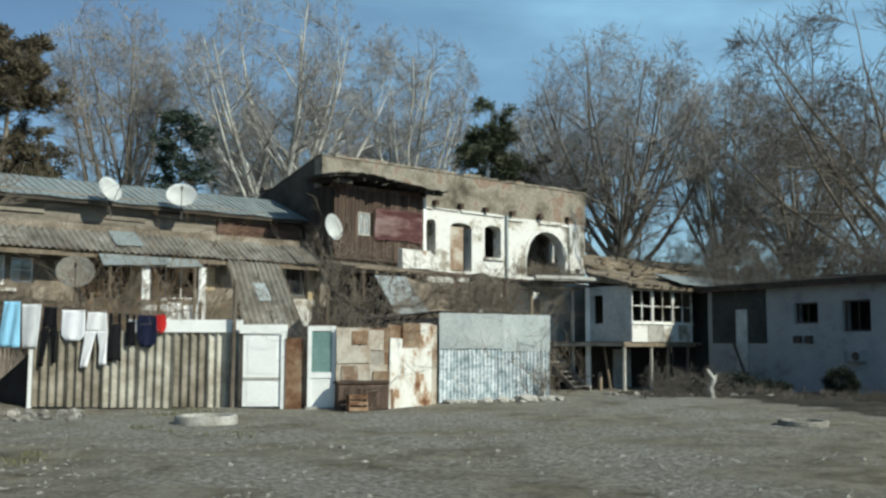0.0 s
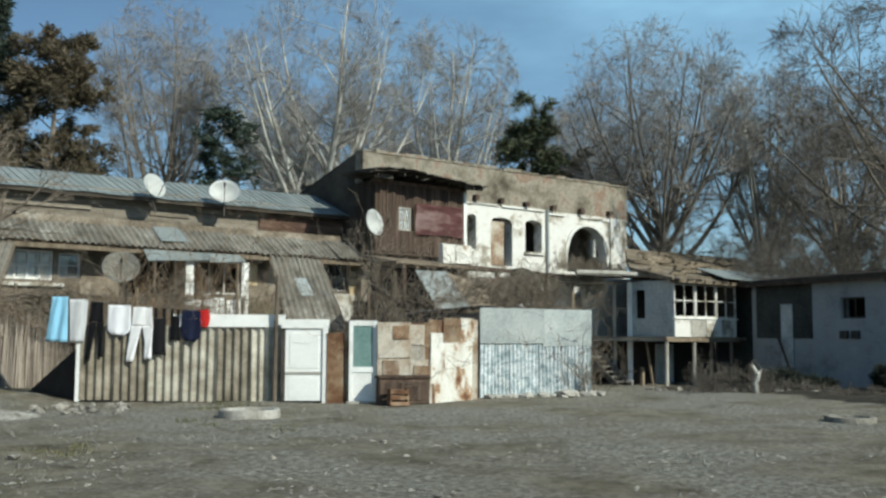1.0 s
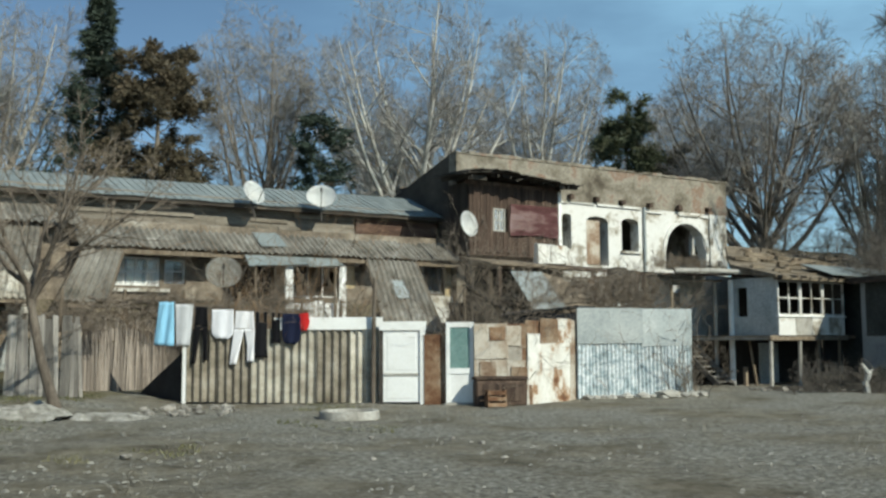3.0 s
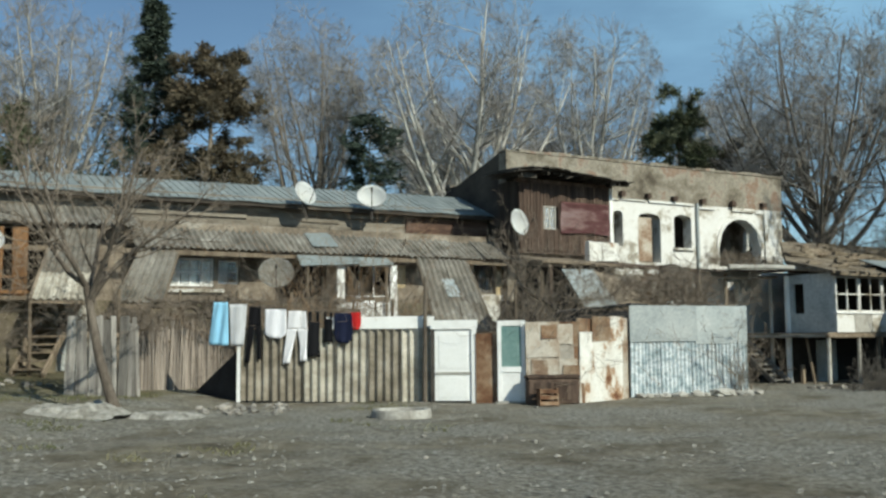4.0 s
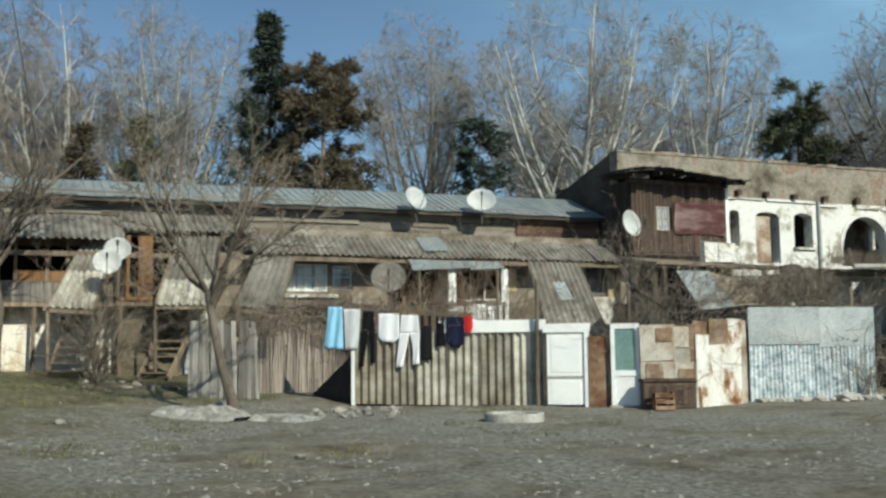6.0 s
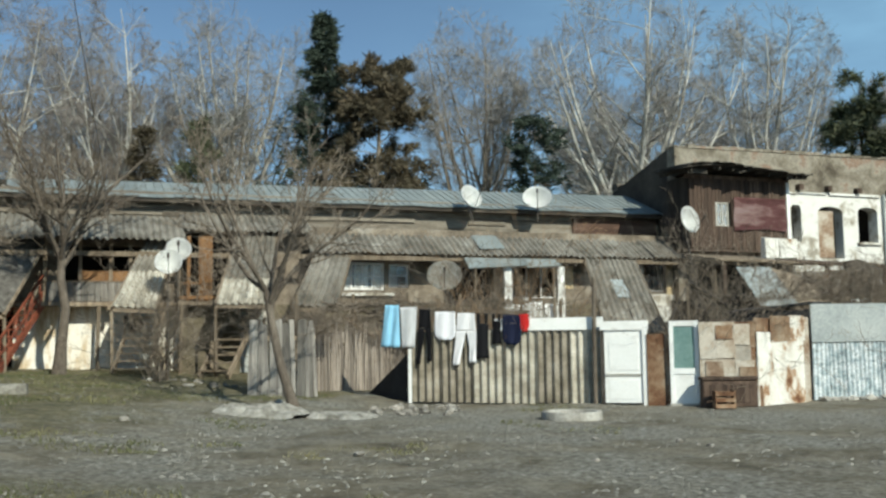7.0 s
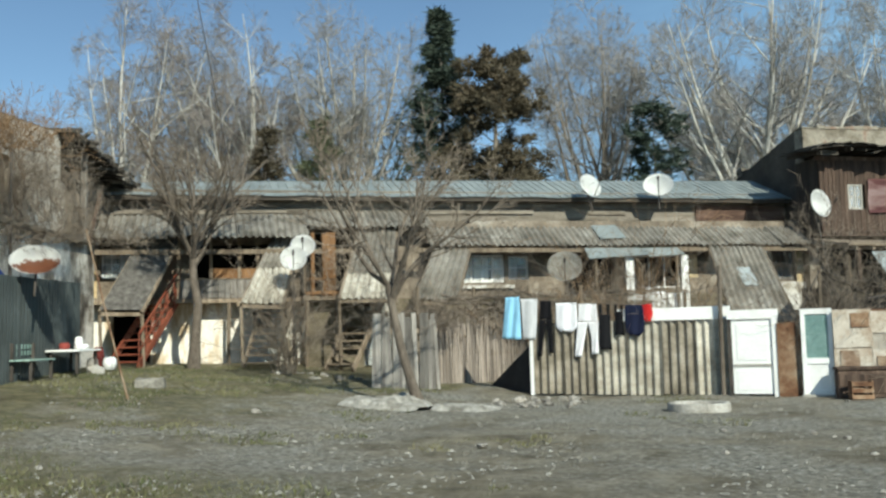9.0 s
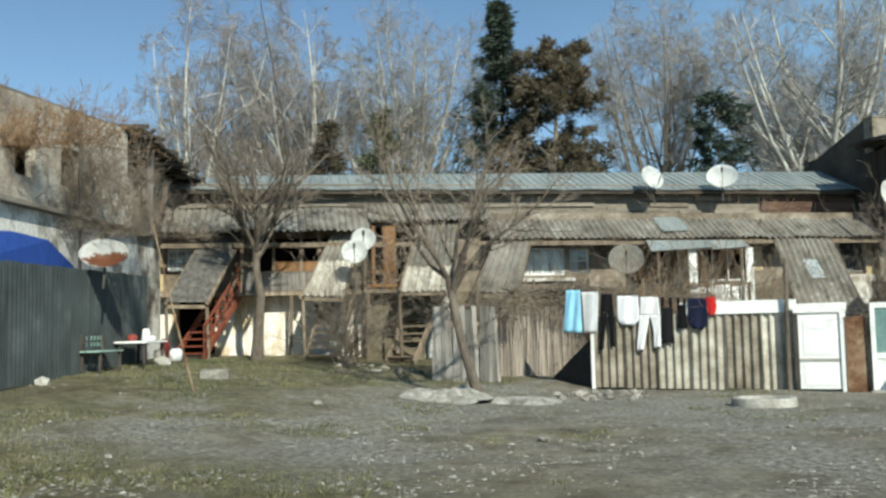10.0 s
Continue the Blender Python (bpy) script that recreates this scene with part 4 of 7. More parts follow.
# ---- yard walls and fences ----
# corrugated sheet fence
m, ln = along((-9.38, 22.52), (-4.66, 22.86))
sheet_fence = thing("corrugated_fence", "yellow-grey corrugated sheet fence with white top board", "fence", m)
M_ASBBROWN = surf("browned_asbestos_cement", [(0.3, (0.14, 0.12, 0.09)), (0.48, (0.235, 0.205, 0.16)), (0.62, (0.33, 0.295, 0.24)), (0.78, (0.46, 0.43, 0.37))], 1.0, 0.95, 0.25, 22, stretch=(2.2, 2.2, 0.25), rnd=0.15)
fs = [shared("sheet", wave_sheet(0.80, 1.72, 0.19, 0.035, ragged=0.02, seg=8), mt) for mt in (M_ASBBROWN, M_ASBBROWN, M_ASBMID, M_ASBLIGHT, M_ASBBROWN, M_ASBLIGHT)]
i, x = 0, 0.0
while x < ln - 0.3:
    mm = Matrix.Translation((x, rnd.uniform(-0.02, 0.02), 0.02)) @ Matrix.Rotation(radians(90), 4, "X") @ Matrix.Rotation(radians(rnd.uniform(-0.5, 0.5)), 4, "Z")
    piece("sheet", fs[min(i, 5)], sheet_fence, mm)
    x += 0.79
    i += 1
part("top_board", B(2.15, ln + 0.02, -0.06, -0.015, 1.74, 2.02, 0.01), M_WHITEPAINT, sheet_fence, "white-painted board")
part("end_post", B(-0.06, 0.03, -0.05, 0.05, 0, 1.78), M_WHITEPAINT, sheet_fence)
# added black triangle, shaped like the shadow cast beside the fence end
bm = bmesh.new()
for y in (0.10, 0.14):
    v = [bm.verts.new((x, y - 0.84 * x, z)) for x, z in ((0.0, 0.0), (0.0, 1.32), (-1.85, 0.06), (-1.85, 0.0))]
    bm.faces.new(v)
bm.verts.ensure_lookup_table()
for i in range(4):
    j = (i + 1) % 4
    bm.faces.new((bm.verts[i], bm.verts[j], bm.verts[4 + j], bm.verts[4 + i]))
part("return_panel", bm, M_BLACK, sheet_fence, "black triangular sheet standing in for the shadow of the fence end")

# white door
m, ln = along((-4.62, 22.62), (-3.60, 22.66))
white_door = thing("yard_door", "closed white-painted wooden yard door in white frame", "door", m)
part("door_leaf", B(0.04, ln - 0.12, 0.0, 0.05, 0.06, 1.70, 0.004), M_WHITEPAINT, white_door)
part("rail", B(0.06, ln - 0.14, -0.02, 0.0, 0.66, 0.72), M_CONC, white_door)
part("lintel", B(-0.05, ln + 0.02, -0.04, 0.06, 1.72, 1.92, 0.008), M_WHITEPAINT, white_door)
part("jamb", B(ln - 0.11, ln, -0.05, 0.05, 0.0, 1.72), M_WHITEPAINT, white_door)
part("jamb", B(-0.05, 0.03, -0.03, 0.05, 0.0, 1.72), M_IRON, white_door)
part("panel", B(0.14, ln - 0.22, -0.012, 0.0, 0.80, 1.6), M_WHITEPAINT, white_door)
part("panel", B(0.14, ln - 0.22, -0.012, 0.0, 0.14, 0.58), M_WHITEPAINT, white_door)

# rust strip and glazed door
m, ln = along((-3.63, 22.58), (-3.08, 22.60))
rust_panel = thing("rusty_panel", "narrow rust-brown sheet metal panel", "panel", m)
part("sheet", B(0.02, 0.42, 0, 0.03, 0, 1.62, 0.012), M_RUST, rust_panel)
part("sheet", B(0.44, ln - 0.03, 0.05, 0.07, 0, 1.58, 0.012), M_RUST, rust_panel)
m, ln = along((-3.08, 22.48), (-2.44, 22.50))
glass_door = thing("glazed_door", "white door with tall frosted green glass pane", "door", m)
for a, b2, c, d in ((0, 0.09, 0.06, 1.9), (ln - 0.09, ln, 0.06, 1.9), (0.09, ln - 0.09, 1.78, 1.9), (0.09, ln - 0.09, 0.72, 0.84), (0.09, ln - 0.09, 0.06, 0.16)):
    part("stile", B(a, b2, 0, 0.06, c, d, 0.003), M_WHITEPAINT, glass_door)
part("lower_panel", B(0.09, ln - 0.09, 0.02, 0.045, 0.16, 0.72), M_WHITEPAINT, glass_door)
M_FROST = surf("frosted_green_glass", [(0.3, (0.11, 0.20, 0.19)), (0.6, (0.20, 0.31, 0.29)), (0.85, (0.42, 0.52, 0.50))], 2.2, 0.2, 0.05, 12, grain=0.1, rnd=0, spec=0.6)
part("pane", B(0.09, ln - 0.09, 0.025, 0.04, 0.84, 1.78), M_FROST, glass_door, "frosted green glass")
part("threshold", B(-0.04, ln + 0.04, -0.06, 0.1, -0.02, 0.055), M_CONC, glass_door)

# patched sheet wall
m, ln = along((-2.41, 22.40), (-1.22, 22.82))
patch_wall = thing("patchwork_fence", "fence of patched rusty and faded metal sheets", "fence", m)
for a, b2, c, d, mt, y in ((0.0, 0.78, 1.05, 1.86, M_PALERUST, 0.0), (0.0, 0.80, 0.42, 1.04, M_PALERUST, 0.012), (0.0, 0.7, 0.0, 0.62, M_RUST, -0.012), (0.76, 1.1, 1.35, 1.80, M_PALERUST, -0.016), (0.74, 1.12, 0.98, 1.36, M_PALERUST, 0.02), (0.78, 1.2, 0.40, 1.0, M_PALERUST, 0.006), (0.70, 1.36, 0.0, 0.45, M_RUST, 0.02), (1.08, ln, 1.3, 1.86, M_RUST, 0.03), (0.36, 0.72, 1.48, 1.78, M_RUST, -0.026), (0.12, 0.5, 0.66, 0.98, M_PALERUST, -0.02), (0.86, 1.24, 0.5, 0.86, M_RUST, -0.014)):
    part("sheet", B(a, b2, y, y + 0.01, c, d, 0.014), mt, patch_wall)
part("backing", B(0.02, ln, 0.05, 0.07, 0, 1.84, 0.012), M_RUST, patch_wall)
m, ln = along((-1.22, 22.82), (-0.12, 24.72))
white_fence = thing("enamel_sheet_fence", "cream enamel sheet fence with large rust stains", "fence", m)
for a, b2, c, d, mt, y in ((0.0, 0.62, 0.0, 1.62, M_WHITERUST, 0.0), (0.6, 1.9, 0.0, 1.45, M_WHITERUST, 0.015), (0.55, 1.35, 1.40, 1.98, M_RUST, 0.0), (1.3, 1.95, 1.42, 1.99, M_WHITERUST, -0.01), (1.9, ln, 0.0, 1.95, M_PALERUST, 0.03)):
    part("sheet", B(a, b2, y, y + 0.012, c, d, 0.016), mt, white_fence)
part("backing", B(0.02, ln, 0.06, 0.08, 0, 1.93, 0.012), M_RUST, white_fence)

# tin wall
m, ln = along((-0.08, 24.98), (2.92, 26.62))
tin_wall = thing("tin_fence", "fence of peeling blue-white tin under plain grey sheets", "fence", m)
ps = [shared("sheet", wave_sheet(0.46, 1.5, 0.115, 0.02, ragged=0.06), M_PEEL) for _ in range(4)]
part("top_sheet", B(0, ln * 0.56, 0.0, 0.02, 1.38, 2.27, 0.015), M_TIN, tin_wall)
part("top_sheet", B(ln * 0.55, ln, 0.02, 0.035, 1.30, 2.26, 0.015), M_TIN, tin_wall)
for k in range(int(ln / 0.45) + 1):
    piece("sheet", ps[k % 4], tin_wall, Matrix.Translation((k * 0.445 if k * 0.445 < ln - 0.4 else ln - 0.46, 0.045 + 0.012 * (k % 2), -0.03)) @ Matrix.Rotation(radians(90), 4, "X") @ Matrix.Rotation(radians(rnd.uniform(-1.2, 1.2)), 4, "Z"))
part("side_sheet", B(ln - 0.03, ln, 0.05, 4.0, -0.1, 2.1), M_TIN, tin_wall)

# tarred shed wall behind the patched sheets
m, ln = along((-2.1, 26.0), (-0.12, 25.6))
shed = thing("tarred_shed", "low shed wall of black tarred felt", "shed", m)
part("front_wall", B(0, ln, 0, 0.06, 0, 2.16, 0.01), M_BLACK, shed)
bm = bmesh.new()
slab(bm, [(-0.1, -0.1, 2.14), (ln + 0.1, -0.1, 2.36), (ln + 0.1, 2.2, 2.4), (-0.1, 2.2, 2.3)], 0.05)
part("roof", bm, M_BLACK, shed)

# plank fence and stick fence
m, ln = along((-12.85, 20.6), (-11.7, 21.5))
plank_fence = thing("plank_fence", "fence of silver-grey uneven old boards", "fence", m)
x = 0.0
while x < ln + 0.2:
    wd = rnd.choice((0.09, 0.13, 0.17, 0.22))
    h = 1.74 + rnd.uniform(-0.16, 0.08)
    bm = B(x, x + wd - 0.012, rnd.uniform(-0.02, 0.02), rnd.uniform(0.03, 0.05), -0.1, h, 0.014)
    slant = rnd.uniform(-0.05, 0.03)
    for vert in bm.verts:
        vert.co.x += slant * max(0.0, vert.co.z)
    part("board", bm, M_GREYWOOD, plank_fence)
    x += wd
part("rail", B(-0.05, ln + 0.2, 0.05, 0.1, 1.3, 1.4), M_WOOD, plank_fence)
m, ln = along((-12.35, 22.9), (-11.0, 27.0))
stick_fence = thing("stick_fence", "fence of upright dry sticks and reeds", "fence", m)
x = 0.0
while x < ln:
    h = 1.72 + rnd.uniform(-0.22, 0.16)
    bm = bmesh.new()
    tube(bm, [(x, rnd.uniform(-0.02, 0.02), -0.1), (x + rnd.uniform(-0.02, 0.02), rnd.uniform(-0.02, 0.02), h * 0.5), (x + rnd.uniform(-0.10, 0.10), rnd.uniform(-0.03, 0.02), h)], [0.030, 0.026, 0.016], 5)
    part("stick", bm, M_STICK, stick_fence)
    x += rnd.uniform(0.035, 0.055)
bm = bmesh.new()
tube(bm, [(-0.1, 0.05, 1.2), (ln, 0.05, 1.3)], 0.03, 5)
part("rail", bm, M_WOOD, stick_fence)
part("backing", B(0, ln, 0.08, 0.11, -0.1, 1.55, 0.01), M_STICK, stick_fence)


# ---- far wings ----
# right: shaded house
rdir = math.atan2(-9.1, 4.7)
right_house = thing("shaded_house", "long single-storey blue-white plastered house in shade", "house", Matrix.Translation((10.0, 37.0, -0.2)) @ Matrix.Rotation(rdir, 4, "Z"))
bm = bmesh.new()
pierced(bm, 0.0, 24.0, 0.0, 0.4, -0.1, 3.85, [(1.53, 2.02, 2.5, 2.92, 0), (4.18, 5.19, 2.4, 3.1, 0), (6.17, 7.25, 2.12, 3.12, 0), (9.6, 10.8, 2.1, 3.1, 0), (13.6, 14.8, 2.1, 3.1, 0)])
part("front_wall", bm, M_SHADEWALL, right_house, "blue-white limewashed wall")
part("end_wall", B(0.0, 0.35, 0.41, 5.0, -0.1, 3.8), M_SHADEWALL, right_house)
part("rear_wall", B(0, 24, 5.0, 5.3, -0.1, 4.4), M_DARKWALL, right_house)
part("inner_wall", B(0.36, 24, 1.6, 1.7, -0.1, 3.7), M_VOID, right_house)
bm = bmesh.new()
slab(bm, [(-0.3, -0.4, 3.84), (24, -0.4, 3.84), (24, 5.4, 4.45), (0.6, 5.4, 4.25)], 0.14)
part("roof", bm, M_DARKWALL, right_house, "overgrown earthen roof")
part("eave_board", B(-0.2, 24, -0.38, -0.3, 3.62, 3.7), M_BROWNWOOD, right_house)
part("dark_plaster", B(0.25, 2.93, -0.03, -0.004, 1.74, 3.66), M_SOOTY, right_house, "dark grey plaster panel")
part("link_wall", B(-1.7, -0.01, 0.6, 0.9, -0.1, 3.9), M_SOOTY, right_house)
part("door_panel", B(1.5, 2.05, -0.06, -0.034, 0.75, 2.95), M_WING, right_house, "narrow grey door")
for a, b2, c, d in ((1.55, 2.0, 2.52, 2.9), (4.2, 5.17, 2.42, 3.08), (6.19, 7.23, 2.14, 3.1), (9.62, 10.78, 2.12, 3.08), (13.62, 14.78, 2.12, 3.08)):
    window(right_house, a, b2, 0.1, c, d, 2, 1, M_IRON, pane=False)
for a, c, w, h in ((4.2, 1.74, 0.3, 0.26), (4.68, 1.74, 0.3, 0.26)):
    part("vent_box", B(a, a + w, -0.14, -0.004, c, c + h, 0.0, 0.02), M_IRON, right_house, "dark square vent")
ac = part("fan_unit", B(6.43, 7.08, -0.32, -0.004, 1.15, 1.53, 0.0, 0.02), M_SHADEWALL, right_house, "weathered air-conditioning unit")
bm = bmesh.new()
tube(bm, [(6.9, -0.35, 1.34), (6.9, -0.325, 1.34)], 0.14, 16)
part("fan_grille", bm, M_IRON, ac)


# ---- porches, stairs and dishes on the long house ----
def wave_quad(bl, br, tr, tl, waves, amp=0.034, th=0.01, seg=6, ragged=0.02):
    """A corrugated roof over four corners, its waves running from the low edge to the high one."""
    bl, br, tr, tl = (Vector(p) for p in (bl, br, tr, tl))
    n = (br - bl).cross(tl - bl).normalized()
    bm = bmesh.new()
    cols, rows, layers = waves * seg, 4, []
    for side in (0, 1):
        layer = []
        for j in range(rows + 1):
            t, line = j / rows, []
            for i in range(cols + 1):
                s = i / cols
                p = bl.lerp(br, s).lerp(tl.lerp(tr, s), t) + n * (amp * math.sin(s * waves * math.tau) - side * th)
                if j == 0:
                    p += (bl - tl).normalized() * ragged * math.sin(int(s * waves / 7) * 2.3)
                line.append(bm.verts.new(p))
            layer.append(line)
        layers.append(layer)
    a, b = layers
    for j in range(rows):
        for i in range(cols):
            bm.faces.new((a[j][i], a[j][i + 1], a[j + 1][i + 1], a[j + 1][i]))
            bm.faces.new((b[j][i], b[j + 1][i], b[j + 1][i + 1], b[j][i + 1]))
    for i in range(cols):
        bm.faces.new((a[0][i], b[0][i], b[0][i + 1], a[0][i + 1]))
        bm.faces.new((a[-1][i], a[-1][i + 1], b[-1][i + 1], b[-1][i]))
    for j in range(rows):
        bm.faces.new((a[j][0], a[j + 1][0], b[j + 1][0], b[j][0]))
        bm.faces.new((a[j][-1], b[j][-1], b[j + 1][-1], a[j + 1][-1]))
    return bm


def lerp3(a, b, t):
    return tuple(x + (y - x) * t for x, y in zip(a, b))


def porch(bl, br, tr, tl, label, mats, z_ground, posts=True, rows=2):
    """A lean-to roof in overlapping sheets on a timber frame."""
    o = ((bl[0] + br[0]) / 2, bl[1], z_ground)
    ob = thing("porch_roof", label, "porch roof", facade(o[0], o[1], o[2]), "porch roofs along the long house", origin=o)
    for r in range(rows):
        t0, t1 = r / rows, min(1.0, (r + 1.12) / rows)
        lift = 0.03 * (rows - 1 - r) * -1
        q = [lerp3(bl, tl, t0), lerp3(br, tr, t0), lerp3(br, tr, t1), lerp3(bl, tl, t1)]
        q = [(p[0], p[1], p[2] + lift) for p in q]
        mat = mats[r % len(mats)]
        if mat is M_ASB or mat is M_ASBLIGHT:
            w = max(3, round((Vector(br) - Vector(bl)).length / 0.2))
            half = (q[0], lerp3(q[0], q[1], 0.52), lerp3(q[3], q[2], 0.52), q[3]), (lerp3(q[0], q[1], 0.5), q[1], q[2], lerp3(q[3], q[2], 0.5))
            for k, h in enumerate(half):
                hh = [(p[0], p[1], p[2] + 0.012 * k) for p in h]
                part("roof_sheet", wave_quad(*hh, max(2, w // 2)), mat, ob)
        else:
            bm = bmesh.new()
            slab(bm, q, 0.012)
            part("roof_sheet", bm, mat, ob)
    drop = Vector((0, 0, -0.08))
    for a, b in ((bl, tl), (br, tr)):
        bm = bmesh.new()
        beam(bm, Vector(a) + drop, Vector(b) + drop, 0.07, 0.09)
        part("rafter", bm, M_WOOD, ob)
    bm = bmesh.new()
    beam(bm, Vector(bl) + drop * 1.6 + Vector((0, 0.1, 0)), Vector(br) + drop * 1.6 + Vector((0, 0.1, 0)), 0.08, 0.1)
    part("purlin", bm, M_WOOD, ob)
    if posts:
        for p in (bl, br):
            bm = bmesh.new()
            tube(bm, [(p[0] + 0.05, p[1] + 0.12, z_ground - 0.1), (p[0], p[1] + 0.12, p[2] - 0.1)], 0.05, 6)
            part("post", bm, M_WOOD, ob)
    return ob


porch((-3.37, 28.4, 2.47), (-2.25, 28.4, 2.45), (-1.30, 30.6, 4.70), (-2.45, 30.6, 4.66), "porch roof of flat grey boards over red stairs", [M_GREYWOOD], 0.85, rows=1)
porch((0.45, 28.4, 2.63), (1.62, 28.4, 2.57), (2.30, 30.6, 4.72), (1.48, 30.6, 4.74), "corrugated asbestos porch roof over wooden stairs", [M_ASBLIGHT, M_ASB], 0.72)
porch((3.25, 28.4, 2.73), (4.88, 28.4, 2.71), (5.36, 30.6, 5.0), (4.16, 30.6, 4.97), "tall patched corrugated porch roof over stairs", [M_ASBLIGHT, M_ASB, M_ASB], 0.55, rows=3)
porch((5.45, 28.4, 2.65), (6.75, 28.4, 2.55), (7.6, 30.0, 4.25), (6.45, 30.0, 4.25), "corrugated asbestos porch roof beside the window", [M_ASB], 0.4, posts=False, rows=1)
steep = porch((13.85, 24.95, 1.70), (15.85, 24.95, 1.70), (16.08, 27.0, 3.97), (14.3, 27.0, 4.01), "steep corrugated asbestos porch roof above the white door", [M_ASB], 0.0, rows=1)
bm = bmesh.new()
slab(bm, [(14.75, 25.85, 2.76), (15.22, 25.85, 2.76), (15.20, 26.35, 3.32), (14.78, 26.35, 3.32)], 0.012)
part("tin_patch", bm, M_TIN, steep, "pale tin patch")


def stairs(bottom, top, width, label, wood, rail=None, n=10, rail_sides=(1,)):
    """A straight flight in the facade's frame, from bottom to top (u, v, z)."""
    b, t = Vector(bottom), Vector(top)
    ob = thing("outside_stairs", label, "stairs", facade(b.x, b.y, b.z), "outside stairs of the long house", origin=tuple(b))
    run = Vector((t.x - b.x, t.y - b.y, 0)).normalized()
    side = Vector((run.y, -run.x, 0))
    for s in (-1, 1):
        bm = bmesh.new()
        beam(bm, b + side * s * width / 2, t + side * s * width / 2, 0.05, 0.2)
        part("stringer", bm, wood, ob)
    for i in range(n):
        c = b.lerp(t, (i + 0.6) / n) + Vector((0, 0, 0.06))
        bm = bmesh.new()
        slab(bm, [c - side * width / 2 - run * 0.14, c - side * width / 2 + run * 0.14, c + side * width / 2 + run * 0.14, c + side * width / 2 - run * 0.14], -0.04)
        part("tread", bm, wood, ob)
    if rail:
        for s in rail_sides:
            off, up = side * s * (width / 2 + 0.03), Vector((0, 0, 0.9))
            bm = bmesh.new()
            beam(bm, b + off + up, t + off + up, 0.05, 0.06)
            part("handrail", bm, rail, ob)
            bm = bmesh.new()
            beam(bm, b + off + up * 0.5, t + off + up * 0.5, 0.03, 0.04)
            part("handrail", bm, rail, ob)
            for i in range(7):
                c = b.lerp(t, i / 6) + off
                bm = bmesh.new()
                beam(bm, c, c + up, 0.03, 0.03)
                part("baluster", bm, rail, ob)
            for i in range(6):
                bm = bmesh.new()
                beam(bm, b.lerp(t, i / 6) + off + up * (0.1 if i % 2 else 0.95), b.lerp(t, (i + 1) / 6) + off + up * (0.95 if i % 2 else 0.1), 0.02, 0.025)
                part("brace", bm, rail, ob)
    return ob


stairs((-2.75, 28.4, 0.85), (-1.75, 30.9, 2.85), 0.9, "outside stairs with red-brown steel lattice railing", M_REDPAINT, M_REDPAINT)
stairs((0.95, 28.2, 0.72), (1.65, 30.9, 2.8), 0.95, "worn grey wooden outside stairs", M_WOOD)
stairs((3.2, 28.3, 0.6), (4.6, 30.9, 2.8), 0.85, "worn grey wooden outside stairs", M_WOOD)

# gallery between the stairs
gallery = thing("upper_gallery", "wooden gallery with grey boarded railing and ochre panels", "gallery", facade(0.5, 30, 2.6), origin=(0.5, 30, 2.6))
part("floor", B(-4.2, 2.3, 30.35, 31.0, 2.68, 2.8), M_WOOD, gallery)
part("floor", B(2.31, 5.0, 29.7, 31.0, 2.68, 2.8), M_WOOD, gallery)
x = -1.3
while x < 1.0:
    wd = rnd.uniform(0.14, 0.22)
    part("board", B(x, x + wd - 0.012, 30.42, 30.46, 2.82, 3.38, 0.008), M_GREYWOOD, gallery)
    x += wd
part("rail", B(-1.4, 1.05, 30.40, 30.48, 3.385, 3.42), M_WOOD, gallery)
x = -0.35
while x < 0.95:
    part("ochre_panel", B(x, x + 0.42, 30.55, 30.59, 3.42, 3.74, 0.006), M_ORANGEWOOD, gallery)
    x += 0.43
for u in (-1.35, -0.4, 0.45, 1.0, 2.45):
    part("post", B(u - 0.05, u + 0.05, 30.47, 30.54, 2.8, 4.9), M_WOOD, gallery)
for u, w in ((2.62, 0.10), (2.95, 0.07), (3.15, 0.34)):
    part("ochre_panel", B(u - w / 2, u + w / 2, 29.85, 29.9, 2.8, 4.75, 0.012), M_ORANGEWOOD, gallery)
part("rail", B(2.4, 3.5, 29.8, 29.88, 2.86, 2.95), M_ORANGEWOOD, gallery)
part("rail", B(2.4, 3.3, 29.8, 29.86, 3.3, 3.36), M_ORANGEWOOD, gallery)
for u in (-0.9, 0.1, 2.4, 3.3):
    bm = bmesh.new()
    v = 30.42 if u < 1 else 29.8
    tube(bm, [(u, v, 0.5), (u + 0.03, v, 2.7)], 0.06, 6)
    part("post", bm, M_WHITEPAINT if u == -0.9 else M_WOOD, gallery)
# olive plaster whose dark tone includes the shade of this recess
part("infill_wall", B(2.45, 4.2, 30.2, 30.3, 0.4, 2.66), M_OLIVE, gallery, "olive-brown plaster, darkened for the shade of the recess")

# dim stores on the ground floor
for a, b2, lb in ((0.45, 1.7, "grey-painted store front below the gallery"), (2.9, 5.0, "grey-painted store front under the landing")):
    st = thing("store_front", lb, "store front", facade((a + b2) / 2, 30.95, 0.4), origin=((a + b2) / 2, 30.95, 0.4))
    part("panel", B(a, b2, 30.93, 30.99, 0.4, 2.5), M_WING, st)
    # flat dark sheet on the panel, painting the shade of an opening
    part("recess", B(a + 0.4, b2 - 0.3, 30.89, 30.926, 1.9, 2.4), M_VOID, st)

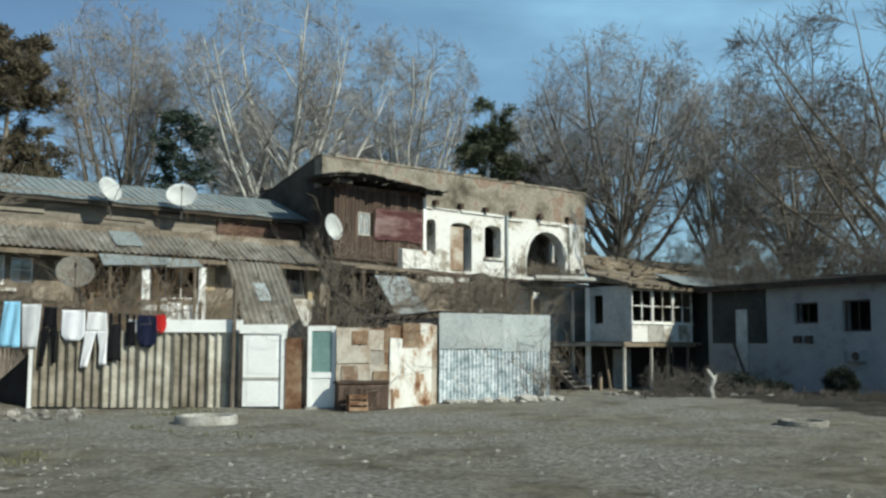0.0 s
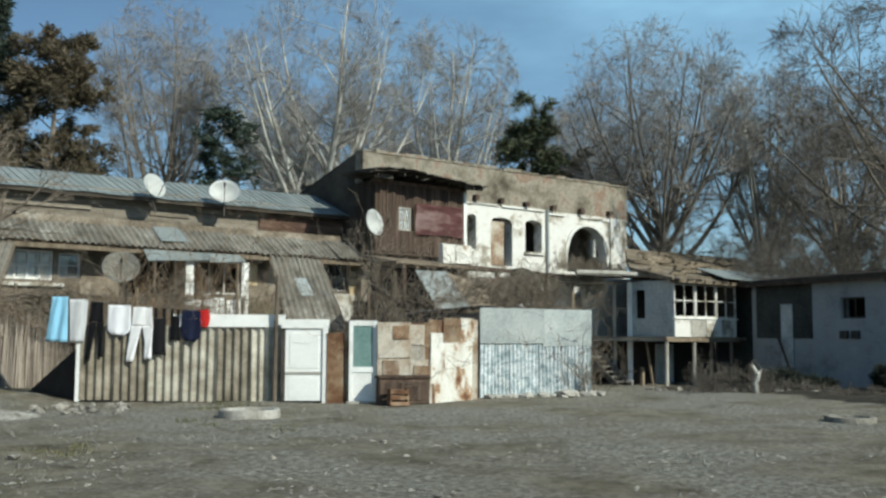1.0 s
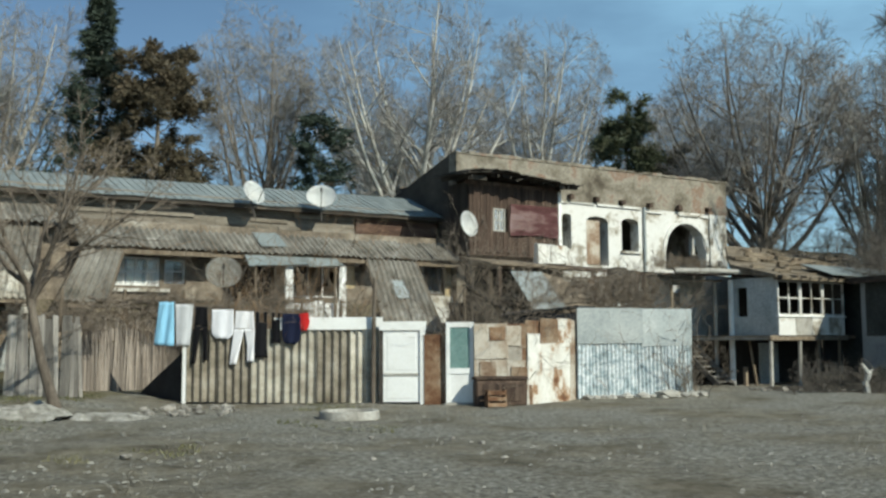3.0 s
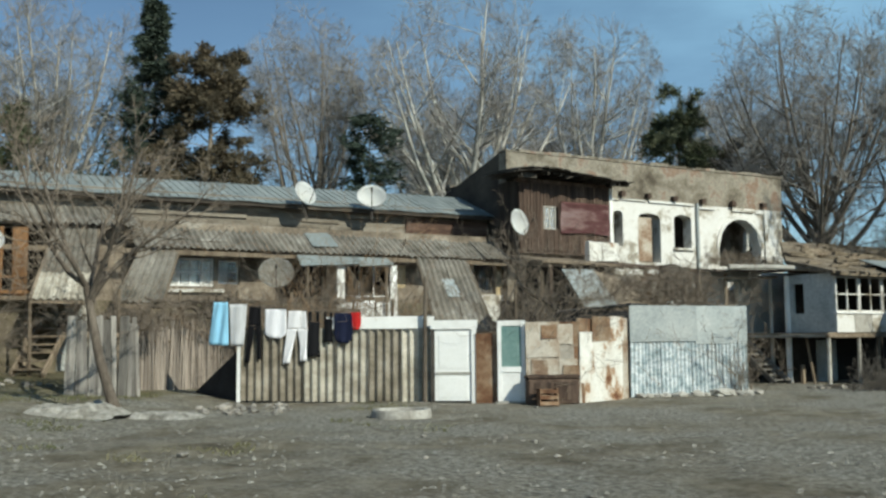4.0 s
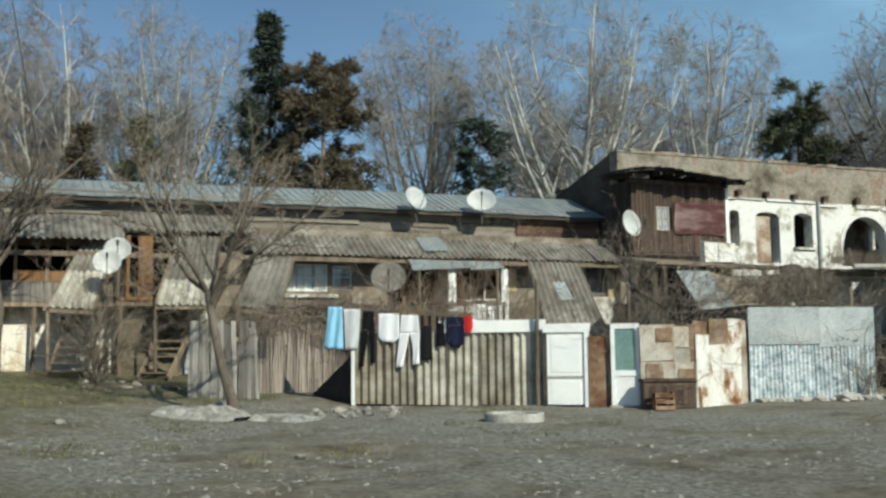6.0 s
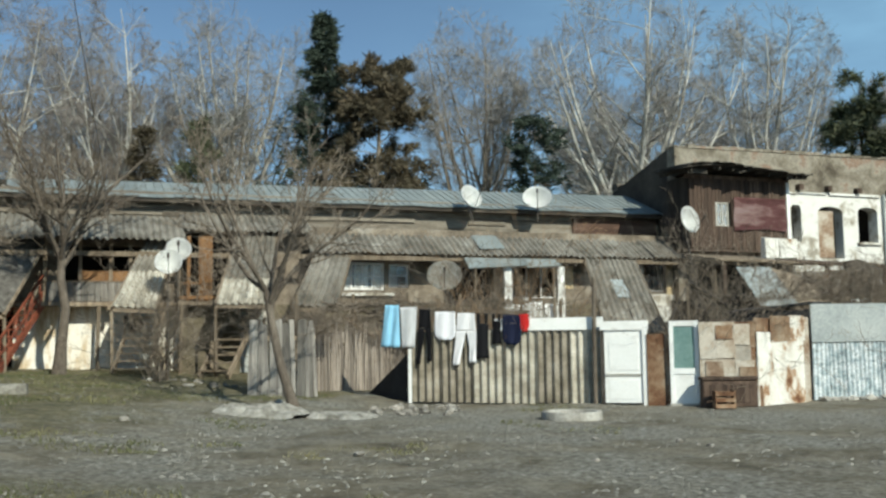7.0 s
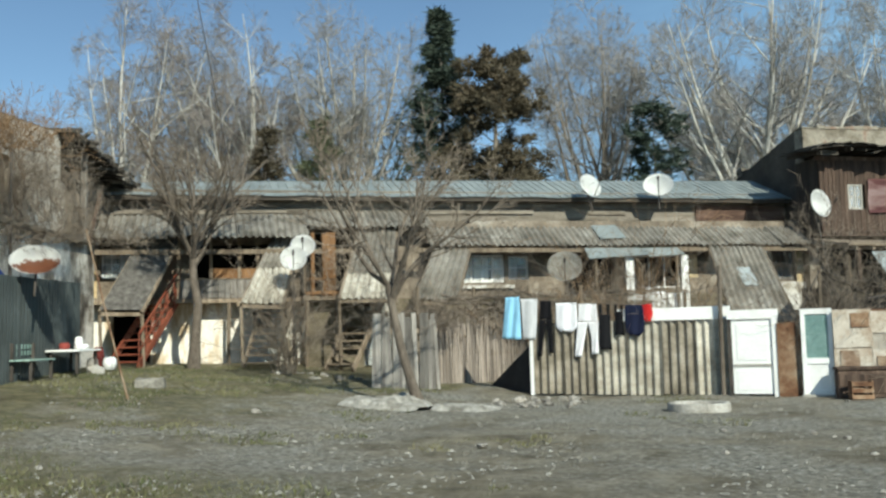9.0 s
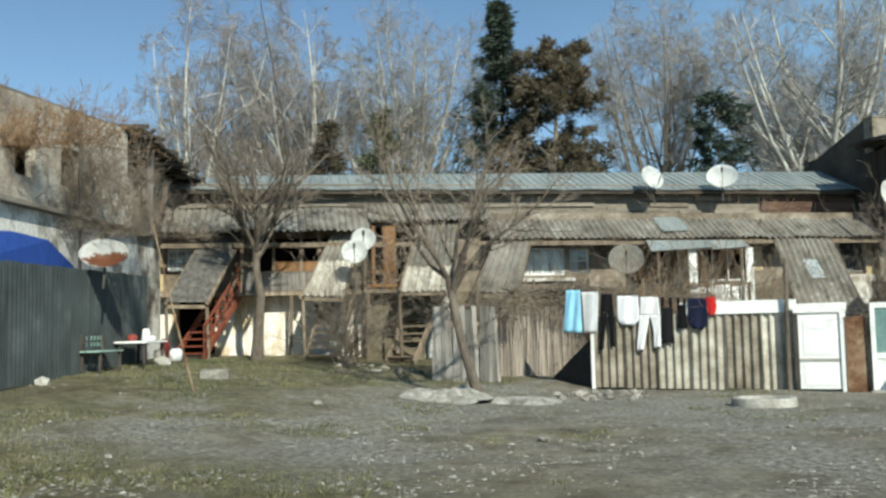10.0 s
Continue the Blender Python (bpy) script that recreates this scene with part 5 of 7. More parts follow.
# ragged grey sheets hanging from the verandah eave
awning = thing("tin_awning", "bent grey tin sheets as awning under the eave", "awning", facade(13, 29.4, 3.9), origin=(13, 29.4, 3.9))
for a, b2, dz in ((11.35, 12.35, 0.0), (12.25, 13.6, 0.05), (13.4, 14.7, 0.06)):
    bm = bmesh.new()
    slab(bm, [(a, 29.35, 3.84 + dz), (b2, 29.4, 3.9 + dz + rnd.uniform(-0.08, 0.08)), (b2 - 0.06, 29.9, 4.24), (a + 0.05, 29.9, 4.24)], 0.012)
    part("sheet", bm, M_METALROOF, awning)
for u in (11.6, 14.4):
    bm = bmesh.new()
    tube(bm, [(u, 29.45, 0.0), (u, 29.45, 3.9)], 0.045, 6)
    part("post", bm, M_WOOD, awning)


def dish(name, label, m, rx, rz, mat=None, pole=0.0, bowl=0.22, arm=True):
    """A satellite dish facing -y of m, with rim, feed arm and mast."""
    mat = mat or M_DISH
    ob = thing(name, label, "satellite dish", m)
    bm = bmesh.new()
    rings = []
    for k in range(6):
        r = k / 5
        rings.append([bm.verts.new((rx * r * math.cos(a * math.tau / 28), -bowl * r * r + bowl, rz * r * math.sin(a * math.tau / 28))) for a in range(28)] if k else [bm.verts.new((0, bowl, 0))])
    for a in range(28):
        bm.faces.new((rings[0][0], rings[1][a], rings[1][(a + 1) % 28]))
    for r, s in zip(rings[1:], rings[2:]):
        for a in range(28):
            bm.faces.new((r[a], s[a], s[(a + 1) % 28], r[(a + 1) % 28]))
    res = bmesh.ops.solidify(bm, geom=bm.faces[:], thickness=0.012)
    part("reflector", bm, mat, ob, smooth=True)
    bm = bmesh.new()
    if arm:
        tube(bm, [(0, -0.02, -rz * 0.95), (0, -0.55, -0.12)], 0.014, 5)
        tube(bm, [(0, -0.5, -0.14), (0, -0.62, -0.06)], 0.035, 6)
        part("feed_arm", bm, M_IRON, ob)
    else:
        bm.free()
    if pole:
        bm = bmesh.new()
        tube(bm, [(0, bowl + 0.06, 0.1), (0, bowl + 0.08, -pole)], 0.028, 6)
        part("mast", bm, M_IRON, ob)
        bm = bmesh.new()
        beam(bm, (0, bowl + 0.01, 0), (0, bowl + 0.12, 0), 0.12, 0.2)
        part("bracket", bm, M_IRON, ob)
    return ob


def tip(turn, tilt):
    return Matrix.Rotation(radians(turn), 4, "Z") @ Matrix.Rotation(radians(tilt), 4, "X")


dish("satellite_dish", "round white satellite dish on the metal roof edge", facade(12.13, 31.0, 6.47) @ tip(16, -24), 0.42, 0.44, pole=0.85)
dish("satellite_dish", "wide white satellite dish on the metal roof edge", facade(14.60, 31.0, 6.52) @ tip(-25, -24), 0.52, 0.45, pole=0.85)
dish("satellite_dish", "tilted white satellite dish on a pole among vines", facade(17.75, 26.4, 5.26) @ tip(16, -12), 0.42, 0.44, pole=5.2)
dish("satellite_dish", "white satellite dish beside the ochre gallery", facade(2.26, 29.0, 4.27) @ tip(-5, -22), 0.37, 0.37, pole=1.4)
dish("satellite_dish", "white satellite dish in front of another dish", facade(1.93, 28.2, 3.84) @ tip(-5, -22), 0.38, 0.38, pole=3.2)
dish("satellite_dish", "weathered grey-white dish behind dry brushwood", facade(10.17, 28.4, 3.55) @ tip(-20, -24), 0.54, 0.52, M_CONC, pole=3.5)


# ---- wooden box balcony and lower gallery of the white house ----
# darker copy of the brown boards, painting shade on the balcony's left side
M_SHADESIDE = surf("shaded_side_boards", [(0.3, (0.025, 0.020, 0.016)), (0.6, (0.06, 0.048, 0.038))], 2.0, 0.9, 0.3, 30, stretch=(4, 4, 0.25), rnd=0.3)
balcony = thing("box_balcony", "closed dark-brown wooden box balcony with ragged roof", "balcony", facade(20, 27.4, 4.2), origin=(20, 27.4, 4.2))
x = 18.02
while x < 21.8:
    wd = rnd.uniform(0.11, 0.18)
    a, b2 = x, min(x + wd - 0.012, 21.82)
    if 18.98 < (a + b2) / 2 < 19.5:
        part("board", B(a, b2, 26.8, 26.84, 4.4, 5.12, 0.006), M_BROWNWOOD, balcony)
        part("board", B(a, b2, 26.8, 26.84, 5.9, 6.68, 0.006), M_BROWNWOOD, balcony)
    else:
        part("board", B(a, b2, 26.8, 26.84, 4.4 + rnd.uniform(-0.04, 0.03), 6.68, 0.006), M_BROWNWOOD, balcony)
    x += wd
x = 26.9
while x < 28.0:
    part("board", B(18.02, 18.06, x, x + 0.14, 4.4, 6.75, 0.006), M_SHADESIDE, balcony)
    part("board", B(21.79, 21.83, x, x + 0.14, 4.8, 6.7, 0.006), M_BROWNWOOD, balcony)
    x += 0.15
part("corner_post", B(21.80, 21.92, 26.78, 26.9, 4.75, 6.7), M_WHITEPAINT, balcony)
part("floor", B(18.0, 21.85, 26.85, 28.0, 4.3, 4.42), M_BROWNWOOD, balcony)
window(balcony, 18.98, 19.48, 26.79, 5.12, 5.9, 2, 2, M_CONC)
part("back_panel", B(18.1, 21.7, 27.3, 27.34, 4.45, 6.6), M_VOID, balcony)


def bent_roof(u0, u1, v0, v1, low, bow, rise, th, ragged):
    """A thin roof skin that bows up between its ends and climbs to the wall, with a torn front edge."""
    bm = bmesh.new()
    n, grid = 22, []
    tear = [rnd.uniform(-ragged, ragged) for _ in range(n + 1)]
    for side in (0, 1):
        layer = []
        for j in range(4):
            row = []
            for i in range(n + 1):
                q, t = i / n, j / 3
                z = low + bow * math.sin(math.pi * min(1, q * 1.15) ** 0.8) + rise * t - side * th + 0.015 * math.sin(9 * q + 4 * t)
                row.append(bm.verts.new((u0 + (u1 - u0) * q, v0 + (v1 - v0) * t + (tear[i] if j == 0 else 0), z - (0.05 * abs(tear[i]) / ragged if j == 0 else 0))))
            layer.append(row)
        grid.append(layer)
    a, b = grid
    for j in range(3):
        for i in range(n):
            bm.faces.new((a[j][i], a[j][i + 1], a[j + 1][i + 1], a[j + 1][i]))
            bm.faces.new((b[j][i], b[j + 1][i], b[j + 1][i + 1], b[j][i + 1]))
    for i in range(n):
        bm.faces.new((a[0][i], b[0][i], b[0][i + 1], a[0][i + 1]))
        bm.faces.new((a[-1][i], a[-1][i + 1], b[-1][i + 1], b[-1][i]))
    for j in range(3):
        bm.faces.new((a[j][0], a[j + 1][0], b[j + 1][0], b[j][0]))
        bm.faces.new((a[j][-1], b[j][-1], b[j + 1][-1], a[j + 1][-1]))
    return bm


M_FELT = surf("rotten_roof_felt", [(0.3, (0.022, 0.020, 0.017)), (0.55, (0.055, 0.048, 0.040)), (0.75, (0.11, 0.098, 0.082))], 1.4, 0.95, 0.6, 14, rnd=0.2)
for u0, u1, v0, low in ((17.25, 22.3, 26.0, 6.86), (17.35, 20.6, 25.9, 6.93), (19.4, 22.15, 26.08, 6.80)):
    part("roof_felt", bent_roof(u0, u1, v0, 28.0, low, 0.17, 0.10, 0.035, 0.10), M_FELT, balcony, "rotten black roof felt")
for u in np.arange(17.7, 22.2, 0.5):
    bm = bmesh.new()
    q = (u - 17.3) / 5
    z = 6.72 + 0.17 * math.sin(math.pi * min(1, q * 1.15) ** 0.8)
    beam(bm, (u, 26.2 + rnd.uniform(-0.15, 0.1), z + rnd.uniform(-0.04, 0.02)), (u, 28.0, z + 0.1), 0.07, 0.10)
    part("rafter", bm, M_FELT, balcony)
x = 17.6
while x < 22.0:
    wd = rnd.uniform(0.3, 0.8)
    z = 6.80 + 0.17 * math.sin(math.pi * min(1, (x - 17.3) / 5 * 1.15) ** 0.8)
    part("fascia_lath", B(x, x + wd, 26.22, 26.25, z - rnd.uniform(0.06, 0.16), z, 0.02), M_FELT, balcony)
    x += wd * rnd.uniform(0.9, 1.4)
part("wall_plate", B(17.9, 21.9, 26.76, 26.88, 6.66, 6.78), M_BROWNWOOD, balcony)

M_BANNER = surf("faded_maroon_cloth", [(0.35, (0.12, 0.050, 0.050)), (0.50, (0.195, 0.090, 0.090)), (0.58, (0.34, 0.215, 0.205)), (0.72, (0.47, 0.35, 0.335))], 1.3, 0.9, 0.15, 40, stretch=(0.6, 1, 2.2), grain=0.1, rnd=0.0)


def hanging(width, drop, folds, depth=0.03, nx=24, nz=12, taper=0.0, wave=0.0, th=0.006):
    """A hanging cloth: x across, z down from 0, with folds that grow downwards."""
    bm = bmesh.new()
    g = []
    for j in range(nz + 1):
        t = j / nz
        row = []
        for i in range(nx + 1):
            s = i / nx
            x = (s - 0.5) * width * (1 - taper * t) + 0.02 * math.sin(7 * t + 3 * s)
            y = depth * (0.35 + t) * math.sin(folds * s * math.tau + 1.3 * t) + 0.4 * depth * math.sin(9 * s + 5 * t)
            row.append(bm.verts.new((x, y, -drop * t * (1 - 0.05 * math.sin(3 * s)) - wave * math.sin(math.pi * s))))
        g.append(row)
    for j in range(nz):
        for i in range(nx):
            bm.faces.new((g[j][i], g[j][i + 1], g[j + 1][i + 1], g[j + 1][i]))
    bmesh.ops.solidify(bm, geom=bm.faces[:], thickness=th)
    return bm


banner = part("banner", hanging(2.05, 1.1, 2.5, 0.03), M_BANNER, None, smooth=True)
banner.matrix_world = BACK @ facade(20.68, 26.72, 6.08)
balcony.matrix_world = BACK @ balcony.matrix_world
tagged(banner, "faded maroon cloth hung on the wooden balcony", "cloth")

# lower roof line and clutter in front of the white house
lower = thing("lower_gallery", "collapsing dark timber gallery roof below the white house", "gallery", facade(21.5, 26.5, 0), origin=(21.5, 26.5, 0))
bm = bmesh.new()
slab(bm, [(18.3, 25.9, 3.98), (21.3, 25.7, 3.9), (21.4, 27.9, 4.25), (18.3, 27.9, 4.3)], 0.06)
part("roof_sheet", bm, M_WOOD, lower)
bm = bmesh.new()
slab(bm, [(21.2, 25.7, 3.92), (25.4, 25.9, 3.80), (25.3, 27.9, 4.12), (21.2, 27.9, 4.24)], 0.06)
part("roof_sheet", bm, M_BROWNWOOD, lower)
for u in np.arange(18.4, 25.4, 0.6):
    bm = bmesh.new()
    beam(bm, (u, 25.75 + rnd.uniform(-0.2, 0.1), 3.82 + rnd.uniform(-0.05, 0.03)), (u + 0.05, 27.9, 4.1), 0.07, 0.09)
    part("rafter", bm, M_WOOD, lower)
for u in (18.6, 20.2, 22.6, 25.0):
    bm = bmesh.new()
    tube(bm, [(u, 26.0, 0), (u + 0.05, 26.0, 3.85)], 0.08, 6)
    part("post", bm, M_BROWNWOOD, lower)
part("rear_boarding", B(18.4, 22.6, 27.6, 27.66, 0.0, 4.05), M_VOID, lower)
part("white_rubble_wall", B(20.95, 22.3, 26.9, 27.1, 4.12, 4.80, 0.04), M_WHITERUST, lower, "peeling whitewashed rubble parapet")
bm = bmesh.new()
slab(bm, [(18.1, 23.5, 2.4), (19.35, 23.4, 2.42), (19.3, 24.6, 3.62), (18.0, 24.5, 3.6)], 0.015)
part("tin_sheet", bm, M_TIN, lower, "leaning grey tin sheet")
bm = bmesh.new()
slab(bm, [(19.3, 23.6, 2.4), (20.9, 23.6, 2.4), (20.3, 24.7, 3.4), (19.3, 24.6, 3.6)], 0.02)
part("felt_sheet", bm, M_WOOD, lower)
# rolled dark matting that hangs from the gallery
bm = bmesh.new()
rings = []
for k in range(9):
    a = k / 8
    rr = 0.62 * (1 - 0.55 * abs(a - 0.45) ** 1.5)
    rings.append([bm.verts.new((22.9 + 1.15 * a, 25.4 + 0.22 * math.sin(t * math.tau / 14), 3.40 - 0.1 * a + rr * math.cos(t * math.tau / 14) * (1 + 0.06 * math.sin(3 * t)))) for t in range(14)])
for r, s in zip(rings, rings[1:]):
    for t in range(14):
        bm.faces.new((r[t], r[(t + 1) % 14], s[(t + 1) % 14], s[t]))
bm.faces.new(rings[0])
bm.faces.new(rings[-1])
roll = part("rolled_matting", bm, M_DARKWALL, lower, "dark rolled reed matting", smooth=True)
for k in range(9):
    u = 20.3 + k * 0.33
    part("pinkish_board", B(u, u + 0.36, 25.3 + rnd.uniform(0, 0.2), 25.4 + rnd.uniform(0.05, 0.25), 2.5 + rnd.uniform(0, 0.3), 3.1 + rnd.uniform(0, 0.5), 0.06), (M_PALERUST, M_WOOD, M_RUST)[k % 3], lower)

# dark shed and its pitched tarp behind the glazed door
tent = thing("dark_lean_to", "black pitched lean-to behind the yard doors", "lean-to", facade(14.5, 23.5, 0), origin=(14.5, 23.5, 0))
bm = bmesh.new()
slab(bm, [(14.1, 22.6, 1.5), (14.95, 22.4, 3.05), (16.3, 24.5, 3.1), (15.5, 24.6, 1.6)], 0.03)
part("tarp", bm, M_BLACK, tent)
bm = bmesh.new()
slab(bm, [(14.95, 22.4, 3.05), (16.8, 22.3, 2.0), (17.9, 24.4, 2.1), (16.3, 24.5, 3.1)], 0.03)
part("tarp", bm, M_BLACK, tent)
part("back_panel", B(16.0, 17.8, 24.9, 24.95, 0, 2.6), M_VOID, tent)
bm = bmesh.new()
tube(bm, [(14.95, 22.5, 0), (14.95, 22.5, 3.05)], 0.05, 6)
part("post", bm, M_WOOD, tent)

# ---- gallery wing on the far side ----
U0, U1, V0, V1 = 28.05, 31.72, 22.55, 24.4
wing = thing("gallery_wing", "two-storey wooden gallery wing with glazed bay on posts", "house", facade(30, 24, -0.2), origin=(30, 24, -0.2))
part("floor", B(U0 - 0.4, 33.2, V0 + 0.05, 28.0, 1.46, 1.58), M_WOOD, wing)
bm = bmesh.new()
pierced(bm, V0 + 0.06, V1 + 0.2, -U0 - 0.12, -U0, 1.58, 3.62, [(V1 - 0.5, V1 - 0.02, 2.25, 3.3, 0)])
for v in bm.verts:
    v.co = Vector((-v.co.y, v.co.x, v.co.z))
part("bay_side", bm, M_WING, wing, "blue-grey boarded side wall")
bm = bmesh.new()
pierced(bm, 24.2, U0 + 3.6, 26.6, 26.8, 1.58, 3.9, [(25.0, 25.7, 1.58, 3.4, 0), (27.0, 27.7, 1.58, 3.5, 0)])
part("recessed_wall", bm, M_WING, wing)
part("recessed_base", B(27.2, 31.0, 26.85, 26.95, -0.3, 1.46), M_DARKWALL, wing)
# dark back added so the space below the bay reads as shade
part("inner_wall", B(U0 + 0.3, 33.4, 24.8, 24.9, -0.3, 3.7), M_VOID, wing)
part("rear_wall", B(32.5, 40.0, 28.3, 28.5, -0.3, 5.0), M_DARKWALL, wing)
for k, mt in enumerate((M_WHITEWALL, M_CONC, M_WHITEWALL, M_WHITEWALL)):
    w = (U1 - U0) / 4
    part("bay_panel", B(U0 + k * w, U0 + (k + 1) * w - 0.015, V0, V0 + 0.05, 1.58, 2.22, 0.008), mt, wing)
part("bay_sill", B(U0 - 0.03, U1 + 0.03, V0 - 0.05, V0 + 0.1, 2.222, 2.27), M_WHITEPAINT, wing)
for k in range(3):
    w = (U1 - U0) / 3
    window(wing, U0 + k * w, U0 + (k + 1) * w - 0.02, V0, 2.275, 3.5, 2, 2, M_WHITEWALL, pane=False, bar=0.055)
part("bay_plate", B(U0 - 0.1, U1 + 0.2, V0 - 0.05, V0 + 0.1, 3.505, 3.6, 0.01), M_WOOD, wing)
part("bay_side", B(U1 - 0.06, U1, V0 + 0.1, V1 + 0.2, 1.58, 3.6), M_DARKWALL, wing)
part("gap_boarding", B(U1 + 0.02, 33.6, V0 + 0.9, V0 + 1.0, 0.6, 3.5), M_BLACK, wing)
for u, v, z1, r, mt in ((27.7, V0 + 0.1, 1.46, 0.07, M_CONC), (29.24, V0 + 0.1, 1.46, 0.065, M_CONC), (30.4, V0 + 0.2, 1.46, 0.06, M_WOOD), (31.6, V0 + 0.2, 1.46, 0.06, M_WOOD), (28.0, 24.6, 3.6, 0.1, M_WHITEPAINT), (28.0, 25.35, 3.6, 0.07, M_CONC), (26.0, 25.6, 3.7, 0.07, M_WOOD)):
    bm = bmesh.new()
    tube(bm, [(u, v, -0.3), (u + 0.02, v, z1)], r, 8)
    part("post", bm, mt, wing)
bm = bmesh.new()
tube(bm, [(28.1, 23.6, -0.25), (28.15, 23.95, 1.44)], 0.05, 6)
part("prop", bm, M_WOOD, wing)
bm = bmesh.new()
tube(bm, [(28.2, 24.2, -0.25), (28.2, 24.2, 0.45)], 0.09, 6)
part("stump", bm, M_WOOD, wing)
part("store_door", B(29.6, 30.6, 24.68, 24.76, -0.2, 1.3), M_WING, wing)
part("edge_beam", B(U0 - 0.45, U1 + 0.2, V0, V0 + 0.14, 1.40, 1.50, 0.015), M_WOOD, wing)
part("edge_beam", B(U0 - 0.45, U0 - 0.33, V0 + 0.15, 26.6, 1.42, 1.52, 0.015), M_CONC, wing)
M_EARTHROOF = surf("earth_and_straw_roof", [(0.3, (0.065, 0.05, 0.036)), (0.48, (0.155, 0.125, 0.09)), (0.62, (0.25, 0.205, 0.15)), (0.76, (0.33, 0.28, 0.215))], 1.6, 0.97, 0.9, 11, stretch=(0.6, 1, 1), rnd=0.2)
bm = bmesh.new()
slab(bm, [(27.8, 22.15, 3.62), (33.4, 22.15, 3.58), (36.2, 24.5, 4.17), (27.9, 24.5, 4.17)], 0.12)
part("roof", bm, M_EARTHROOF, wing, "sagging earth and straw roof")
bm = bmesh.new()
slab(bm, [(27.9, 24.5, 4.17), (36.2, 24.5, 4.17), (41.1, 28.6, 5.35), (32.3, 28.6, 5.4)], 0.12)
part("roof", bm, M_EARTHROOF, wing, "sagging earth and straw roof")
bm = bmesh.new()
slab(bm, [(30.3, 22.0, 3.74), (34.6, 22.0, 3.66), (37.4, 24.0, 4.24), (31.2, 24.0, 4.27)], 0.02)
part("roof_sheet", bm, M_METALROOF, wing, "pale grey tin roofing")
for k in range(70):
    t, q = rnd.random(), rnd.random()
    u, v = 27.9 + 4.3 * max(0, q - 0.33) / 0.67 + (5.0 + 3.0 * q) * t, 22.3 + 6.1 * q
    z = 3.66 + 1.72 * q
    part("roof_clod", B(u, u + rnd.uniform(0.3, 1.4), v, v + rnd.uniform(0.1, 0.3), z - 0.08, z + rnd.uniform(0.01, 0.07), 0.04), (M_EARTHROOF, M_EARTHROOF, M_EARTHROOF, M_WOOD)[k % 4], wing)
for k in range(12):
    u = 27.3 + k * 0.5
    bm = bmesh.new()
    beam(bm, (u, 22.0 + rnd.uniform(-0.15, 0.1), 3.60 - 0.007 * k), (u + 0.25, 23.2, 3.72), 0.06, 0.08)
    part("rafter", bm, M_WOOD, wing)
bm = bmesh.new()
slab(bm, [(25.2, 25.2, 3.82), (28.3, 24.2, 3.82), (29.2, 27.9, 4.02), (25.2, 27.9, 4.05)], 0.07)
part("porch_roof", bm, M_BROWNWOOD, wing)
bm = bmesh.new()
tube(bm, [(25.6, 25.0, 3.9), (27.2, 24.4, 3.9), (28.4, 23.9, 3.84)], 0.09, 7)
part("log", bm, M_CONC, wing)
bm = bmesh.new()
tube(bm, [(25.3, 25.6, 3.55), (27.9, 24.9, 3.58)], 0.05, 6)
part("log", bm, M_WOOD, wing)
part("plaster_base", B(26.6, 27.5, 26.2, 26.3, -0.3, 1.2, 0.02), M_PEACH, wing)
stairs((27.3, 24.3, -0.2), (27.3, 26.6, 1.55), 0.8, "steep open wooden stairs up to the gallery wing", M_GREYWOOD)


# ---- yard: washing line, well rings, chest, stones ----
line = thing("washing_line", "washing line between a wooden pole and the stick fence", "washing line", Matrix.Translation((-4.83, 22.67, 0)))
LP = [Vector((-10.27, 22.37, 2.49)), Vector((-8.33, 22.50, 2.22)), Vector((-6.62, 22.62, 2.115)), Vector((-4.83, 22.67, 2.52))]
o = Vector((-4.83, 22.67, 0))
bm = bmesh.new()
tube(bm, [p - o for p in LP], 0.006, 5)
part("cord", bm, M_IRON, line)
bm = bmesh.new()
tube(bm, [(0.0, 0, -0.1), (0.01, 0.0, 1.5), (0.03, 0.0, 2.95)], [0.055, 0.05, 0.04], 7)
part("pole", bm, M_YARDBARK, line)


def x_line(x):
    for a, b in zip(LP, LP[1:]):
        if a.x <= x <= b.x:
            return a.lerp(b, (x - a.x) / (b.x - a.x))
    return LP[-1]


def cloth_strip(bm, rows, folds=1.5, depth=0.012, nx=14, th=0.006, lean=0.0):
    """A hanging piece of cloth between side edges given as (z, left, right), from the top down."""
    zs, le, ri = (np.array(c, float) for c in zip(*rows))
    n = 14
    grid = []
    for j in range(n + 1):
        t = j / n
        z = zs[0] + (zs[-1] - zs[0]) * t
        a, b = np.interp(-z, -zs, le), np.interp(-z, -zs, ri)
        line = []
        for i in range(nx + 1):
            q = i / nx
            line.append((a + (b - a) * q + lean * t, depth * (0.5 + t) * math.sin(folds * q * math.tau + 1.7 * t) + 0.4 * depth * math.sin(9 * q + 6 * t), z - 0.012 * math.sin(5 * q + 2 * folds) * t))
        grid.append(line)
    front = [[bm.verts.new(p) for p in line] for line in grid]
    back = [[bm.verts.new((p[0], p[1] + th, p[2])) for p in line] for line in grid]
    for j in range(n):
        for i in range(nx):
            bm.faces.new((front[j][i], front[j + 1][i], front[j + 1][i + 1], front[j][i + 1]))
            bm.faces.new((back[j][i], back[j][i + 1], back[j + 1][i + 1], back[j + 1][i]))
        for i in (0, nx):
            bm.faces.new((front[j][i], front[j + 1][i], back[j + 1][i], back[j][i]))
    for i in range(nx):
        for j in (0, n):
            bm.faces.new((front[j][i], front[j][i + 1], back[j][i + 1], back[j][i]))
    return bm


